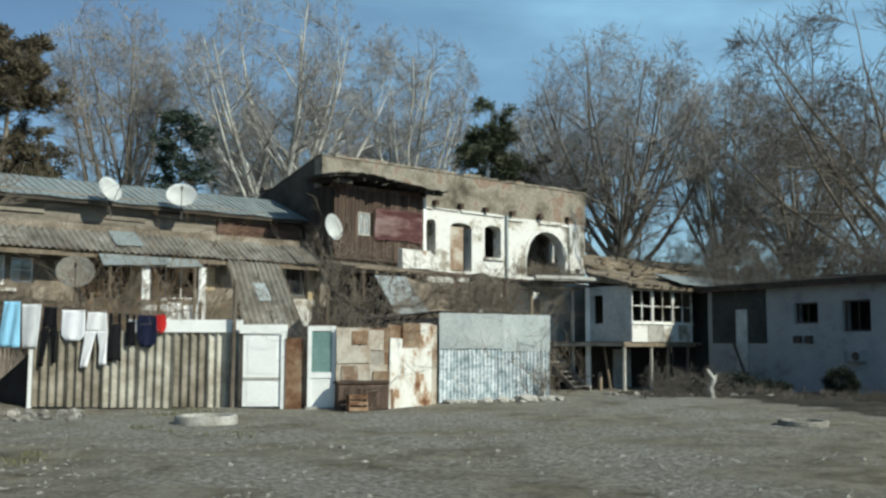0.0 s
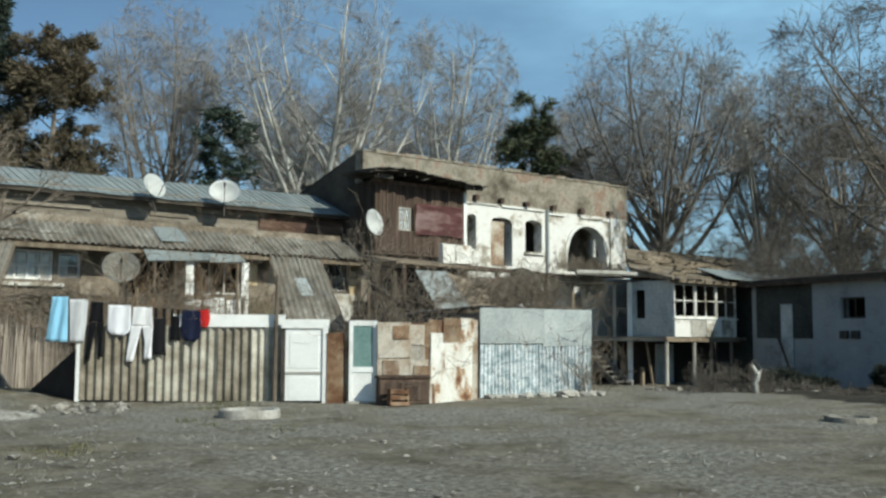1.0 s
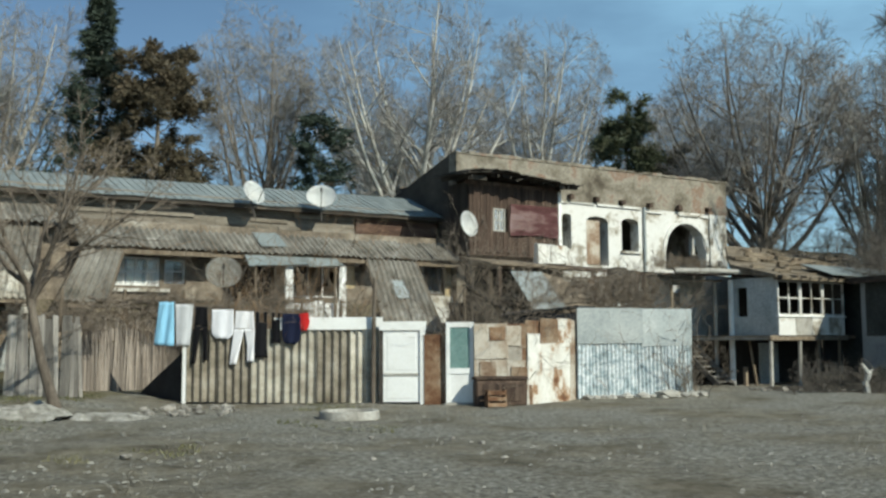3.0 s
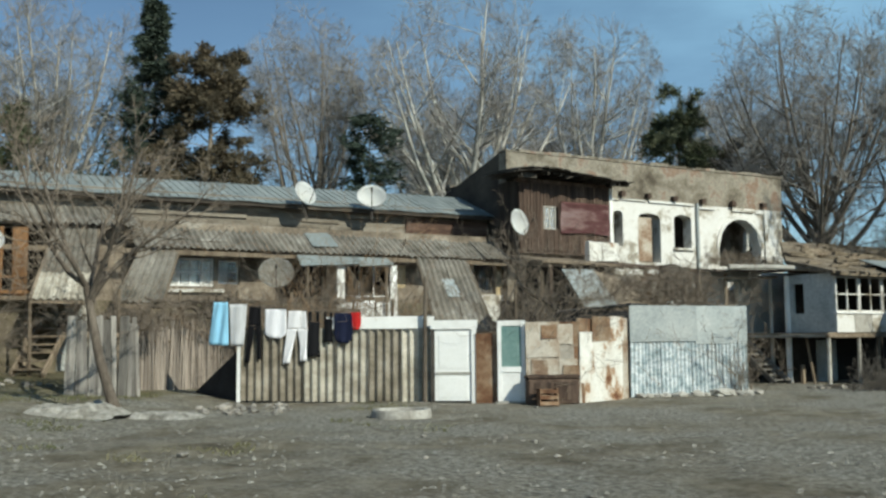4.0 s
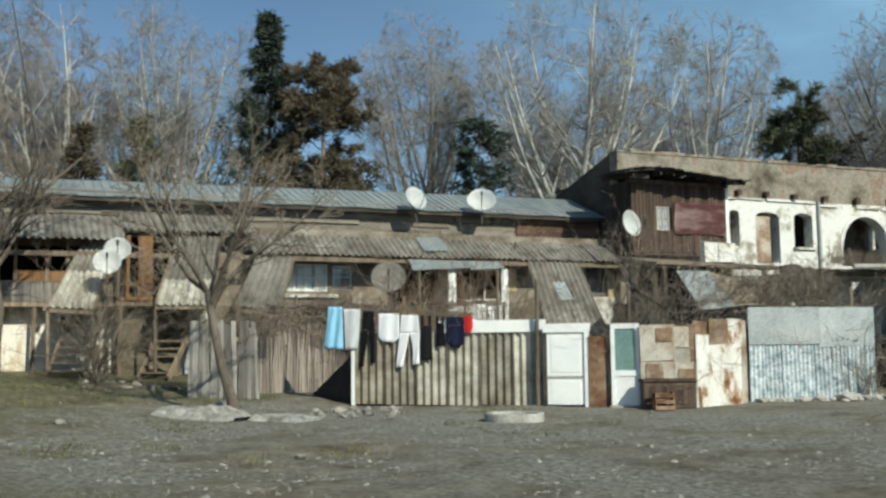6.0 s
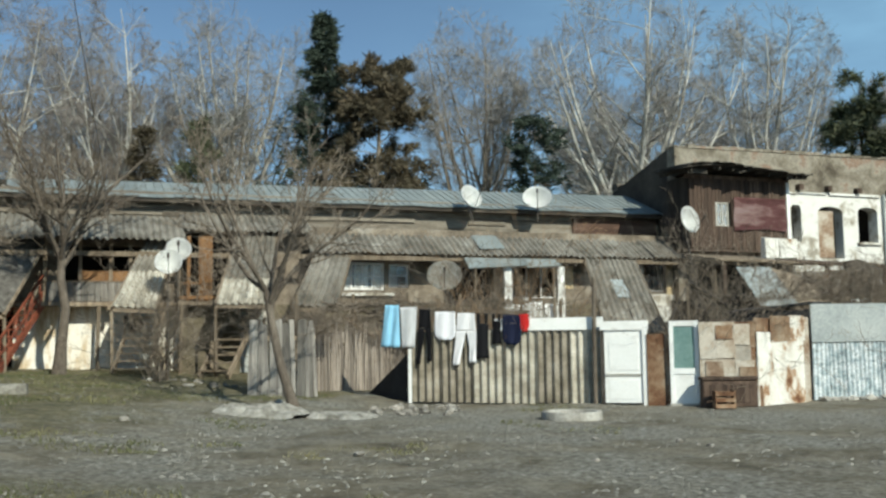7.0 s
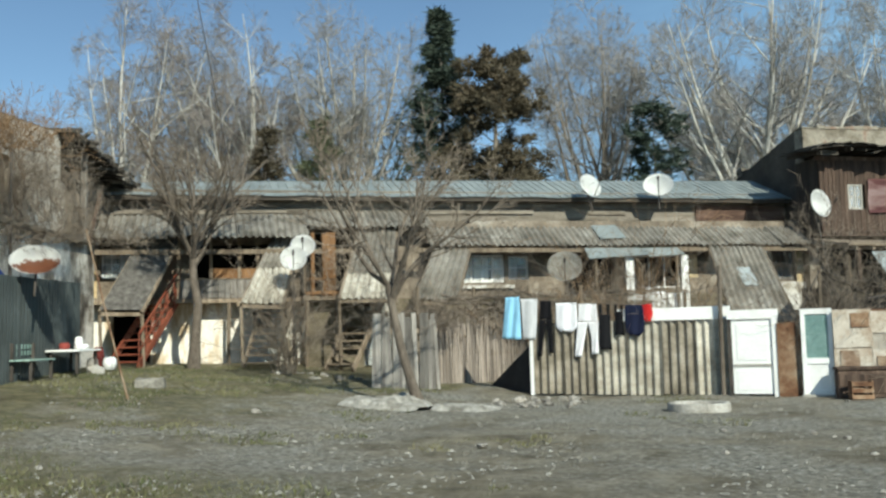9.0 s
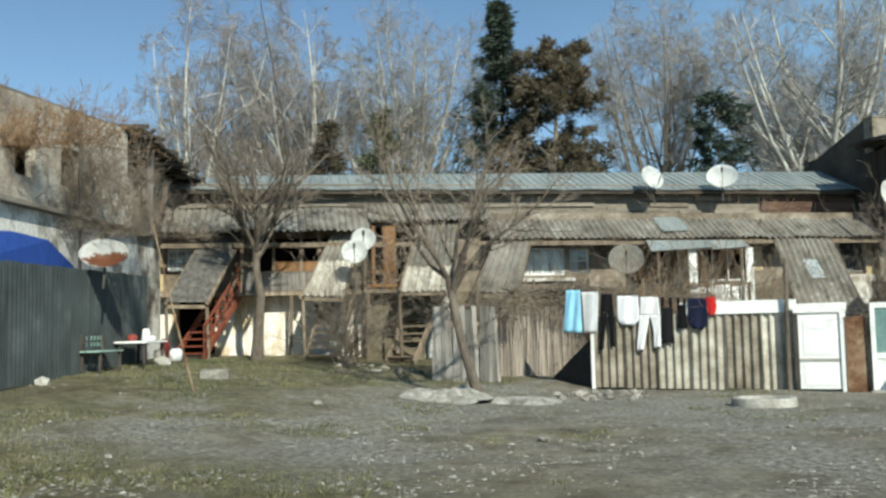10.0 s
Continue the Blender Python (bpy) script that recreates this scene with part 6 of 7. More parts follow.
def trousers(width, drop, lean=0.0, cuff=0.14):
    """A waist and two legs, pegged at the waist."""
    w, fork = width / 2, -drop * 0.34
    bm = cloth_strip(bmesh.new(), [(0, -w * 0.9, w * 0.9), (fork, -w * 1.05, w * 1.05)], 1.5)
    cloth_strip(bm, [(fork, -w * 1.05, 0.0), (-drop * 0.7, -w * 1.12, -w * 0.25), (-drop, -w * 1.15, -w * 1.15 + cuff)], 0.8, 0.014, 8, 0.02, lean)
    cloth_strip(bm, [(fork, 0.0, w * 1.05), (-drop * 0.65, w * 0.35, w * 1.05), (-drop * 0.95, w * 1.08 - cuff, w * 1.08)], 0.8, 0.014, 8, 0.02, lean * 0.3)
    return bm


def shirt(width, drop, sleeve):
    """A shirt pegged at its hem, the sleeves falling beside the body."""
    w = width / 2
    bm = cloth_strip(bmesh.new(), [(0, -w * 0.95, w * 0.95), (-drop * 0.6, -w, w), (-drop * 0.85, -w * 0.95, w * 0.95), (-drop, -w * 0.5, w * 0.45)], 1.5, 0.014)
    if sleeve:
        for e in (-1, 1):
            edge = sorted((e * w * 0.72, e * w * 1.02))
            cloth_strip(bm, [(-drop * 0.7, *edge), (-drop - sleeve, edge[0] + 0.02, edge[1] - 0.02)], 0.7, 0.01, 6)
    return bm


def vest(width, drop):
    """A sleeveless top, pegged by its two straps."""
    w = width / 2
    bm = cloth_strip(bmesh.new(), [(-drop * 0.22, -w * 0.9, w * 0.9), (-drop * 0.7, -w * 0.85, w * 0.85), (-drop, -w, w)], 1.2)
    for e in (-1, 1):
        edge = sorted((e * w * 0.35, e * w * 0.85))
        cloth_strip(bm, [(0, *edge), (-drop * 0.22, *edge)], 0.5, 0.006, 4)
    return bm


WASH = [
    ("towel", "light blue towel hanging on the washing line", -9.84, cloth_strip(bmesh.new(), [(0, -0.17, 0.19), (-0.5, -0.23, 0.20), (-1.04, -0.30, 0.20)], 2.0, 0.016), cloth("light_blue_cloth", (0.30, 0.60, 0.82))),
    ("towel", "pale grey towel hanging on the washing line", -9.40, cloth_strip(bmesh.new(), [(0, -0.22, 0.22), (-0.5, -0.20, 0.19), (-1.0, -0.18, 0.14)], 1.2, 0.014), cloth("pale_grey_cloth", (0.62, 0.63, 0.65))),
    ("trousers", "black trousers hanging on the washing line", -8.98, trousers(0.32, 1.35, -0.05, 0.10), cloth("black_cloth", (0.012, 0.012, 0.014))),
    ("shirt", "white shirt hanging on the washing line", -8.46, shirt(0.55, 0.70, 0.0), cloth("white_cloth", (0.82, 0.82, 0.86), 0.88)),
    ("trousers", "white trousers hanging on the washing line", -7.93, trousers(0.48, 1.27, -0.08, 0.17), cloth("white_linen", (0.84, 0.83, 0.85), 0.88)),
    ("vest", "long black sleeveless top hanging on the washing line", -7.52, vest(0.32, 1.08), cloth("charcoal_cloth", (0.016, 0.016, 0.018))),
    ("vest", "small black top hanging on the washing line", -7.17, vest(0.24, 0.72), cloth("jet_black_cloth", (0.010, 0.010, 0.012))),
    ("shirt", "navy blue shirt with white trim on the washing line", -6.80, shirt(0.46, 0.72, 0.0), cloth("navy_cloth", (0.016, 0.020, 0.045))),
    ("cap", "small red cloth hanging on the washing line", -6.50, cloth_strip(bmesh.new(), [(0, -0.10, 0.12), (-0.22, -0.12, 0.14), (-0.34, -0.08, 0.11), (-0.43, -0.02, 0.05)], 1.0), cloth("red_cloth", (0.55, 0.03, 0.03))),
]
for nm, lb, x, bm, mt in WASH:
    p = x_line(x)
    ob = part(nm, bm, mt, None, smooth=True)
    ob.matrix_world = Matrix.Translation((p.x, p.y - 0.005, p.z)) @ Matrix.Rotation(radians(4), 4, "Z")
    tagged(ob, lb, "laundry", "laundry on the washing line")


def ring_mesh(outer, inner, h):
    bm = bmesh.new()
    n = 36
    prof = [(outer, 0), (outer * 0.995, h * 0.85), (outer * 0.97, h), (inner * 1.03, h), (inner, h * 0.9), (inner, -0.1)]
    rr = [[bm.verts.new((r * math.cos(k * math.tau / n), r * math.sin(k * math.tau / n), z + (rnd.uniform(-0.008, 0.008) if z > 0 else 0))) for k in range(n)] for r, z in prof]
    for a, b in zip(rr, rr[1:]):
        for k in range(n):
            bm.faces.new((a[k], a[(k + 1) % n], b[(k + 1) % n], b[k]))
    return bm


for (x, y), r, h, lb in (((-4.42, 18.55), 0.58, 0.17, "low round concrete well ring set in the gravel"), ((6.82, 18.75), 0.46, 0.10, "broken concrete ring lying in the gravel")):
    well = thing("well_ring", lb, "well ring", Matrix.Translation((x, y, ground_z(x, y) - 0.01)), "well rings")
    part("ring", ring_mesh(r, r * 0.8, h), M_CONC if r > 0.5 else M_PAD, well, smooth=True)
    bm = bmesh.new()
    vs = [bm.verts.new((r * 0.8 * math.cos(k * math.tau / 20), r * 0.8 * math.sin(k * math.tau / 20), 0.02)) for k in range(20)]
    bm.faces.new(vs)
    part("earth_fill", bm, M_DARKWALL, well)

# brown chest by the patched fence
m, ln = along((-2.33, 22.02), (-1.22, 22.44))
chest = thing("metal_chest", "rusty dark-brown metal chest by the fence", "chest", m)
part("body", B(0.0, ln, 0.0, 0.32, 0.0, 0.58, 0.0, 0.03), M_BROWNWOOD, chest)
part("lid", B(-0.02, ln + 0.02, -0.02, 0.34, 0.585, 0.66, 0.0, 0.015), M_BROWNWOOD, chest)
for a in (0.12, 0.62):
    part("front_panel", B(a, a + 0.4, -0.015, 0.0, 0.1, 0.5, 0.01), M_BROWNWOOD, chest)
m, ln = along((-2.04, 21.68), (-1.64, 21.84))
crate = thing("wooden_crate", "small open rust-brown crate on the ground", "crate", m)
for z in (0.02, 0.15, 0.28):
    part("slat", B(0, ln, 0, 0.02, z, z + 0.08), M_RUST, crate)
    part("slat", B(0, ln, 0.26, 0.28, z, z + 0.08), M_RUST, crate)
for x in (0, ln - 0.03):
    part("side", B(x, x + 0.03, 0.02, 0.26, 0.0, 0.38), M_RUST, crate)


def stone_mesh(seed, mat, flat=0.6):
    g = np.random.default_rng(seed)
    bm = bmesh.new()
    bmesh.ops.create_icosphere(bm, subdivisions=1, radius=0.5)
    for v in bm.verts:
        v.co *= 1 + g.uniform(-0.28, 0.22)
        v.co.z *= flat
    return shared("stone", bm, mat)


STONES = [stone_mesh(k, M_STONE, f) for k, f in enumerate((0.5, 0.7, 0.6, 0.8, 0.45))]
PALE = [stone_mesh(20 + k, M_CONC, f) for k, f in enumerate((0.5, 0.65))]


def stone(x, y, s, k=0, label="loose grey stone lying in the yard", pool=None, z=None, stretch=1.0):
    ob = new("stone", (pool or STONES)[k % len(pool or STONES)])
    zz = ground_z(x, y) if z is None else z
    ob.matrix_world = Matrix.Translation((x, y, zz + 0.12 * s)) @ Matrix.Rotation(rnd.uniform(0, 6.28), 4, "Z") @ Matrix.Diagonal((s * stretch, s, s, 1))
    tagged(ob, label, "stone", "stones in the yard")


# pale rubble along the foot of the tin fence
for k in range(15):
    t = 0.08 + 0.95 * k / 14
    stone(-0.08 + 3.0 * t + rnd.uniform(-0.05, 0.05), 24.80 + 1.64 * t - 0.12 + rnd.uniform(-0.06, 0.03), rnd.uniform(0.22, 0.5) * (1.2 if k > 8 else 0.8), k, "pale rubble block at the foot of the tin fence", PALE, stretch=1.4)
for k in range(36):
    x, y = rnd.uniform(-12.5, 7.0), rnd.uniform(7.5, 21.5)
    stone(x, y, rnd.uniform(0.05, 0.12) * (1.6 if rnd.random() < 0.1 else 1), k)
for k in range(34):
    stone(rnd.uniform(-9.6, -7.2), rnd.uniform(18.6, 21.3), rnd.uniform(0.10, 0.28), k, "stone in the rubble patch before the fence")
for k in range(16):
    stone(rnd.uniform(-16.4, -13.9), rnd.uniform(20.6, 22.0), rnd.uniform(0.10, 0.30), k, "stone in the rubble beside the stairs")

# crumbled concrete mounds round the yard tree
def rubble_mound(label, x, y, wide, deep, high, seed):
    n, k = 44, 30
    ii, jj = np.meshgrid(np.linspace(-1, 1, n), np.linspace(-1, 1, k))
    V = []
    for p, q in zip(ii.ravel(), jj.ravel()):
        r = math.hypot(p, q) * (1 + 0.35 * noise.noise((p * 1.6, q * 1.6, seed)))
        h = high * max(0.0, min(1.0, (1.0 - r) * 3.2))
        crumb = noise.noise((p * wide * 2.2, q * deep * 2.2, seed + 3)) * 0.5 + noise.noise((p * wide * 6, q * deep * 6, seed + 7)) * 0.35
        V.append((p * wide, q * deep, h * (1 + crumb) - 0.05))
    i = np.arange(n * k).reshape(k, n)
    F = np.stack([i[:-1, :-1], i[:-1, 1:], i[1:, 1:], i[1:, :-1]], -1).reshape(-1, 4)
    ob = new("rubble_mound", raw_mesh("rubble_mound", np.array(V), F, M_RUBBLE, False))
    ob.matrix_world = Matrix.Translation((x, y, ground_z(x, y)))
    tagged(ob, label, "rubble", "rubble mounds")


M_RUBBLE = surf("crumbled_concrete", [(0.34, (0.13, 0.12, 0.10)), (0.46, (0.26, 0.245, 0.215)), (0.56, (0.35, 0.335, 0.30)), (0.68, (0.47, 0.45, 0.41))], 4.0, 0.97, 0.8, 30, rnd=0.08)
rubble_mound("crumbled grey concrete mound at the foot of the yard tree", -10.75, 17.5, 1.15, 0.95, 0.20, 1)
rubble_mound("low heap of crumbled concrete beside the yard tree", -9.2, 18.2, 0.95, 0.7, 0.14, 5)
for x, y, sx, lb in ((-15.75, 16.1, 0.62, "worn concrete block lying on the grass"),):
    ob = part("concrete_block", B(-0.5, 0.5, -0.22, 0.22, -0.08, 0.20, 0.05, 0.03), M_PAD, None)
    ob.matrix_world = Matrix.Translation((x, y, ground_z(x, y))) @ Matrix.Rotation(0.6, 4, "Z") @ Matrix.Diagonal((sx, 1, 0.9, 1))
    tagged(ob, lb, "concrete", "concrete blocks")

# leaning rod on the grass
rod = part("leaning_rod", bmesh.new(), M_RUST, None)
bm = bmesh.new()
tube(bm, [(0, 0, -0.1), (-0.55, -0.02, 1.5), (-1.25, 0.05, 3.4)], [0.022, 0.02, 0.016], 6)
bm.to_mesh(rod.data)
bm.free()
rod.matrix_world = Matrix.Translation((-14.26, 14.03, ground_z(-14.26, 14.03)))
tagged(rod, "thin rusty rod leaning out of the grass", "rod")

# cable across the sky
cable = part("hanging_cable", bmesh.new(), M_IRON, None)
bm = bmesh.new()
tube(bm, [(-17.75, 19.0, 13.5), (-17.5, 19.2, 12.0), (-17.3, 19.41, 10.43), (-17.05, 19.62, 8.6), (-16.85, 19.8, 7.1), (-16.71, 19.92, 6.0), (-16.6, 20.1, 4.2)], 0.014, 5)
bm.to_mesh(cable.data)
bm.free()
tagged(cable, "thin dark cable hanging beside the trees", "cable")

# ---- the raised corner: dark fence, tarp, table, bench ----
m, ln = along((-15.5, 10.2), (-20.44, 18.4), 0.72)
dark_fence = thing("dark_sheet_fence", "tall dark green-grey corrugated metal fence", "fence", m)
ds = [shared("sheet", wave_sheet(1.06, 2.32, 0.19, 0.03, ragged=0.012, seg=6), M_DKFENCE) for _ in range(2)]
k, x = 0, 0.0
while x < ln - 0.2:
    piece("sheet", ds[k % 2], dark_fence, Matrix.Translation((min(x, ln - 1.06), 0.01 * (k % 2), -0.1 + 0.2 * x / ln)) @ Matrix.Rotation(radians(90), 4, "X"))
    x += 1.05
    k += 1
part("rail", B(0, ln, 0.03, 0.09, 1.7, 1.78), M_IRON, dark_fence)
M_TARP = cloth("blue_tarpaulin", (0.03, 0.075, 0.30), 0.7)
bm = bmesh.new()
slab(bm, [(-0.9, 0.0, -0.12), (5.8, 0.0, 0.02), (5.7, 0.22, 1.15), (-0.9, 0.3, 0.46)], 0.02)
tarp = part("tarpaulin_roof", bm, M_TARP, None)
tarp.matrix_world = along((-16.6, 11.2), (-19.3, 15.6), 2.98)[0] @ Matrix.Translation((0, 0.1, 0.02))
tagged(tarp, "bright blue tarpaulin stretched behind the dark fence", "tarpaulin")
dish("satellite_dish", "large white dish with a rust-brown stain", Matrix.Translation((-17.76, 14.71, 3.40)) @ Matrix.Rotation(radians(42), 4, "Z") @ Matrix.Rotation(radians(-24), 4, "X"), 0.54, 0.36, M_DISHRUST, pole=0.75, arm=False)

table = thing("garden_table", "white-topped small table by the dark fence", "table", Matrix.Translation((-19.0, 16.9, 0.84)) @ Matrix.Rotation(radians(118), 4, "Z"))
part("tabletop", B(-0.75, 0.75, -0.4, 0.4, 0.52, 0.57, 0.0, 0.01), M_WHITEPAINT, table)
for x in (-0.62, 0.62):
    for y in (-0.3, 0.3):
        part("leg", B(x - 0.03, x + 0.03, y - 0.03, y + 0.03, 0, 0.52), M_IRON, table)
M_RED = cloth("red_plastic", (0.26, 0.06, 0.05))


def vessel(name, label, x, y, z, r, h, mt):
    bm = bmesh.new()
    prof = [(0.0, 0), (r * 0.85, 0), (r, h * 0.5), (r * 0.9, h * 0.85), (r * 0.6, h), (0.0, h)]
    n = 14
    rings = [[bm.verts.new((q * math.cos(a * math.tau / n), q * math.sin(a * math.tau / n), zz)) for a in range(n)] for q, zz in prof[1:-1]]
    for a_, b_ in zip(rings, rings[1:]):
        for a in range(n):
            bm.faces.new((a_[a], a_[(a + 1) % n], b_[(a + 1) % n], b_[a]))
    bm.faces.new(rings[0][::-1])
    bm.faces.new(rings[-1])
    ob = part(name, bm, mt, None, smooth=True)
    ob.matrix_world = Matrix.Translation((x, y, z))
    tagged(ob, label, name.replace("_", " "))


vessel("canister", "white plastic canister on the garden table", -18.95, 17.0, 1.415, 0.1, 0.3, M_WHITEPAINT)
vessel("bowl", "red plastic bowl on the garden table", -19.1, 16.7, 1.415, 0.13, 0.16, M_RED)
vessel("bowl", "pale plastic bowl on the garden table", -19.25, 17.35, 1.415, 0.18, 0.12, M_DISH)
vessel("bucket", "white bucket standing under the red stairs", -19.9, 18.3, 0.85, 0.15, 0.32, M_CONC)
vessel("bucket", "pale bucket standing under the red stairs", -19.55, 18.55, 0.85, 0.18, 0.34, M_DISH)
vessel("canister", "red and white canister under the red stairs", -19.95, 18.55, 0.85, 0.14, 0.6, M_RED)
M_GREENPAINT = surf("pale_green_paint", [(0.3, (0.22, 0.34, 0.29)), (0.6, (0.36, 0.48, 0.42)), (0.8, (0.5, 0.6, 0.55))], 2.0, 0.6, 0.15, 25, grain=0.15, rnd=0.08)
bench = thing("garden_bench", "pale green wooden bench by the dark fence", "bench", Matrix.Translation((-18.1, 14.9, 0.78)) @ Matrix.Rotation(radians(120), 4, "Z"))
for y in (-0.28, -0.12, 0.04):
    part("seat_slat", B(-0.75, 0.75, y, y + 0.13, 0.42, 0.45), M_GREENPAINT, bench)
for z in (0.54, 0.68):
    part("back_slat", B(-0.75, 0.75, 0.2, 0.23, z, z + 0.1), M_GREENPAINT, bench)
for x in (-0.6, 0.6):
    for y in (-0.24, 0.16):
        part("leg", B(x - 0.03, x + 0.03, y - 0.03, y + 0.03, 0.0, 0.42 if y < 0 else 0.8), M_IRON, bench)
stone(-16.6, 12.3, 0.34, 1, "pale stone block beside the dark fence", PALE)
stone(-19.0, 17.6, 0.5, 1, "pale stone at the foot of the fence", PALE)

# ---- ruined two-storey house on the raised side ----
rm, rl = along((-17.1, 10.3), (-21.75, 19.5), 0.6)
ruin = thing("ruined_house", "ruined two-storey grey-white plastered house with broken wall", "house", rm)
bm = bmesh.new()
pierced(bm, -3.0, rl - 1.35, 0.0, 0.22, 3.75, 6.35, [(2.95, 3.8, 4.45, 5.35, 0.2), (5.05, 6.2, 4.5, 5.45, 0.2), (-1.6, -0.7, 4.2, 5.5, 0.2)])
upper = part("upper_wall", bm, M_RUINUPPER, ruin, "stained grey-brown upper wall")
for v in upper.data.vertices:
    if v.co.z > 6.3:
        v.co.z = 5.98 + 0.07 * max(0.0, v.co.x) + 0.06 * noise.noise((v.co.x * 3, 0, 0))
part("lower_wall", B(-3.0, rl + 0.2, -0.35, 0.1, -0.2, 3.7, 0.0), M_RUINWALL, ruin, "flaking limewashed lower wall")
part("ledge", B(-3.0, rl + 0.1, -0.55, 0.0, 3.68, 3.80, 0.04), M_MUD, ruin)
part("pier", B(rl - 1.34, rl - 0.95, 0.05, 0.45, 3.75, 5.3, 0.05), M_RUINUPPER, ruin)
part("broken_wall", B(rl - 0.94, rl - 0.3, 0.3, 0.6, 3.75, 4.9, 0.12), M_WHITEWALL, ruin)
part("post", B(rl - 0.06, rl + 0.08, -0.2, -0.06, 3.8, 6.6), M_GREYWOOD, ruin)
part("inner_wall", B(-3.0, rl + 2.0, 2.6, 2.8, 3.0, 6.6), M_DARKWALL, ruin)
M_THATCH = surf("rotten_thatch", [(0.3, (0.020, 0.018, 0.015)), (0.5, (0.055, 0.048, 0.040)), (0.66, (0.12, 0.105, 0.086)), (0.8, (0.20, 0.18, 0.15))], 2.2, 0.97, 0.9, 16, rnd=0.3)
bm = bmesh.new()
slab(bm, [(rl - 1.7, -0.5, 6.66), (rl + 5.0, -0.5, 5.75), (rl + 5.6, 2.4, 5.95), (rl - 1.7, 2.4, 6.80)], 0.10)
part("roof", bm, M_THATCH, ruin, "sagging roof of rotten thatch and earth")
for k in range(90):
    q = rnd.random() ** 0.8
    x = rl - 1.75 + 6.5 * q + rnd.uniform(-0.2, 0.2)
    z = 6.62 - 0.135 * 6.5 * q
    bm = bmesh.new()
    beam(bm, (x, -0.55 + rnd.uniform(-0.15, 0.25), z + rnd.uniform(-0.16, 0.10)), (x + rnd.uniform(-0.7, 0.7), rnd.uniform(-0.3, 0.9), z + rnd.uniform(-0.12, 0.12)), rnd.uniform(0.04, 0.10), rnd.uniform(0.04, 0.12))
    part("thatch_clump" if k % 3 else "rafter", bm, M_THATCH if k % 4 else M_GREYWOOD, ruin)
bm = bmesh.new()
slab(bm, [(-3.0, 0.05, 5.9), (rl - 1.7, 0.05, 6.62), (rl - 1.7, 2.6, 6.75), (-3.0, 2.6, 6.05)], 0.12)
part("roof", bm, M_MUD, ruin)
part("rubble_wall", B(rl + 0.12, rl + 5.0, 0.3, 0.6, 3.4, 5.9, 0.05), M_MUD, ruin, "mud and stone infill under the thatch")
bm = bmesh.new()
beam(bm, (rl + 0.1, -0.25, 3.8), (rl + 1.2, -0.15, 5.35), 0.09, 0.1)
part("brace", bm, M_BROWNWOOD, ruin)
bm = bmesh.new()
tube(bm, [(5.0, -0.5, 0), (5.0, -0.5, 5.9)], 0.04, 6)
part("drainpipe", bm, M_IRON, ruin)

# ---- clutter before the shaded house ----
# leafy earth strip; its near-black colour also stands in for ground shadow here
M_BED = surf("shade_dark_leafy_earth", [(0.3, (0.018, 0.016, 0.012)), (0.5, (0.042, 0.036, 0.027)), (0.68, (0.085, 0.07, 0.05))], 2.4, 0.97, 0.9, 14, rnd=0)
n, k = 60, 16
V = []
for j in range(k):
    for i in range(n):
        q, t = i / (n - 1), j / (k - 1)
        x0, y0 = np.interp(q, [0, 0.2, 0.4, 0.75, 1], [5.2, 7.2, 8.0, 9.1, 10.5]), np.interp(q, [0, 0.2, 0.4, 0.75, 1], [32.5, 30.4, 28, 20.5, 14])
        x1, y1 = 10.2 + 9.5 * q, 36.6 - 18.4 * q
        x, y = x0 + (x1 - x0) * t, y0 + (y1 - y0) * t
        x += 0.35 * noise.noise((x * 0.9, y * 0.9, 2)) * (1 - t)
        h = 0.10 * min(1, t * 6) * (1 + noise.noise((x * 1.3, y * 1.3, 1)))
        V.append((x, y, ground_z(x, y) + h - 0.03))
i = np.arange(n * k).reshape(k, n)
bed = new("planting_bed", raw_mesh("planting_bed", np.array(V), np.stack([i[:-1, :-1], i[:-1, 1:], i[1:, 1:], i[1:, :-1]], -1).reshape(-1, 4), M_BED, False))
tagged(bed, "strip of leafy earth with house shade put into its dark colour", "earth bed", kind="structure")
for k in range(24):
    t = k / 23
    stone(5.3 + 6.5 * t + rnd.uniform(-0.2, 0.2), 31.6 - 4.4 * t + rnd.uniform(-0.3, 0.3), rnd.uniform(0.15, 0.35), k, "rubble stone at the edge of the drive")
pole = part("leaning_pole", bmesh.new(), M_IRON, None)
bm = bmesh.new()
tube(bm, [(1.43, -0.15, 1.8), (3.34, -1.2, 0.08)], 0.05, 6)
bm.to_mesh(pole.data)
bm.free()
pole.matrix_world = right_house.matrix_world.copy()
tagged(pole, "dark pole leaning against the shaded house", "pole")
gst = part("gnarled_stump", bmesh.new(), M_BARKPALE, None)
bm = bmesh.new()
tube(bm, [(0, 0, -0.1), (-0.05, 0, 0.3), (0.04, 0, 0.55), (-0.14, 0, 0.85)], [0.12, 0.09, 0.08, 0.04], 7)
tube(bm, [(0.02, 0, 0.5), (0.14, 0, 0.7)], [0.05, 0.03], 6)
bm.to_mesh(gst.data)
bm.free()
gst.matrix_world = Matrix.Translation((7.7, 28.2, -0.05))
tagged(gst, "pale gnarled stump at the edge of the drive", "stump")


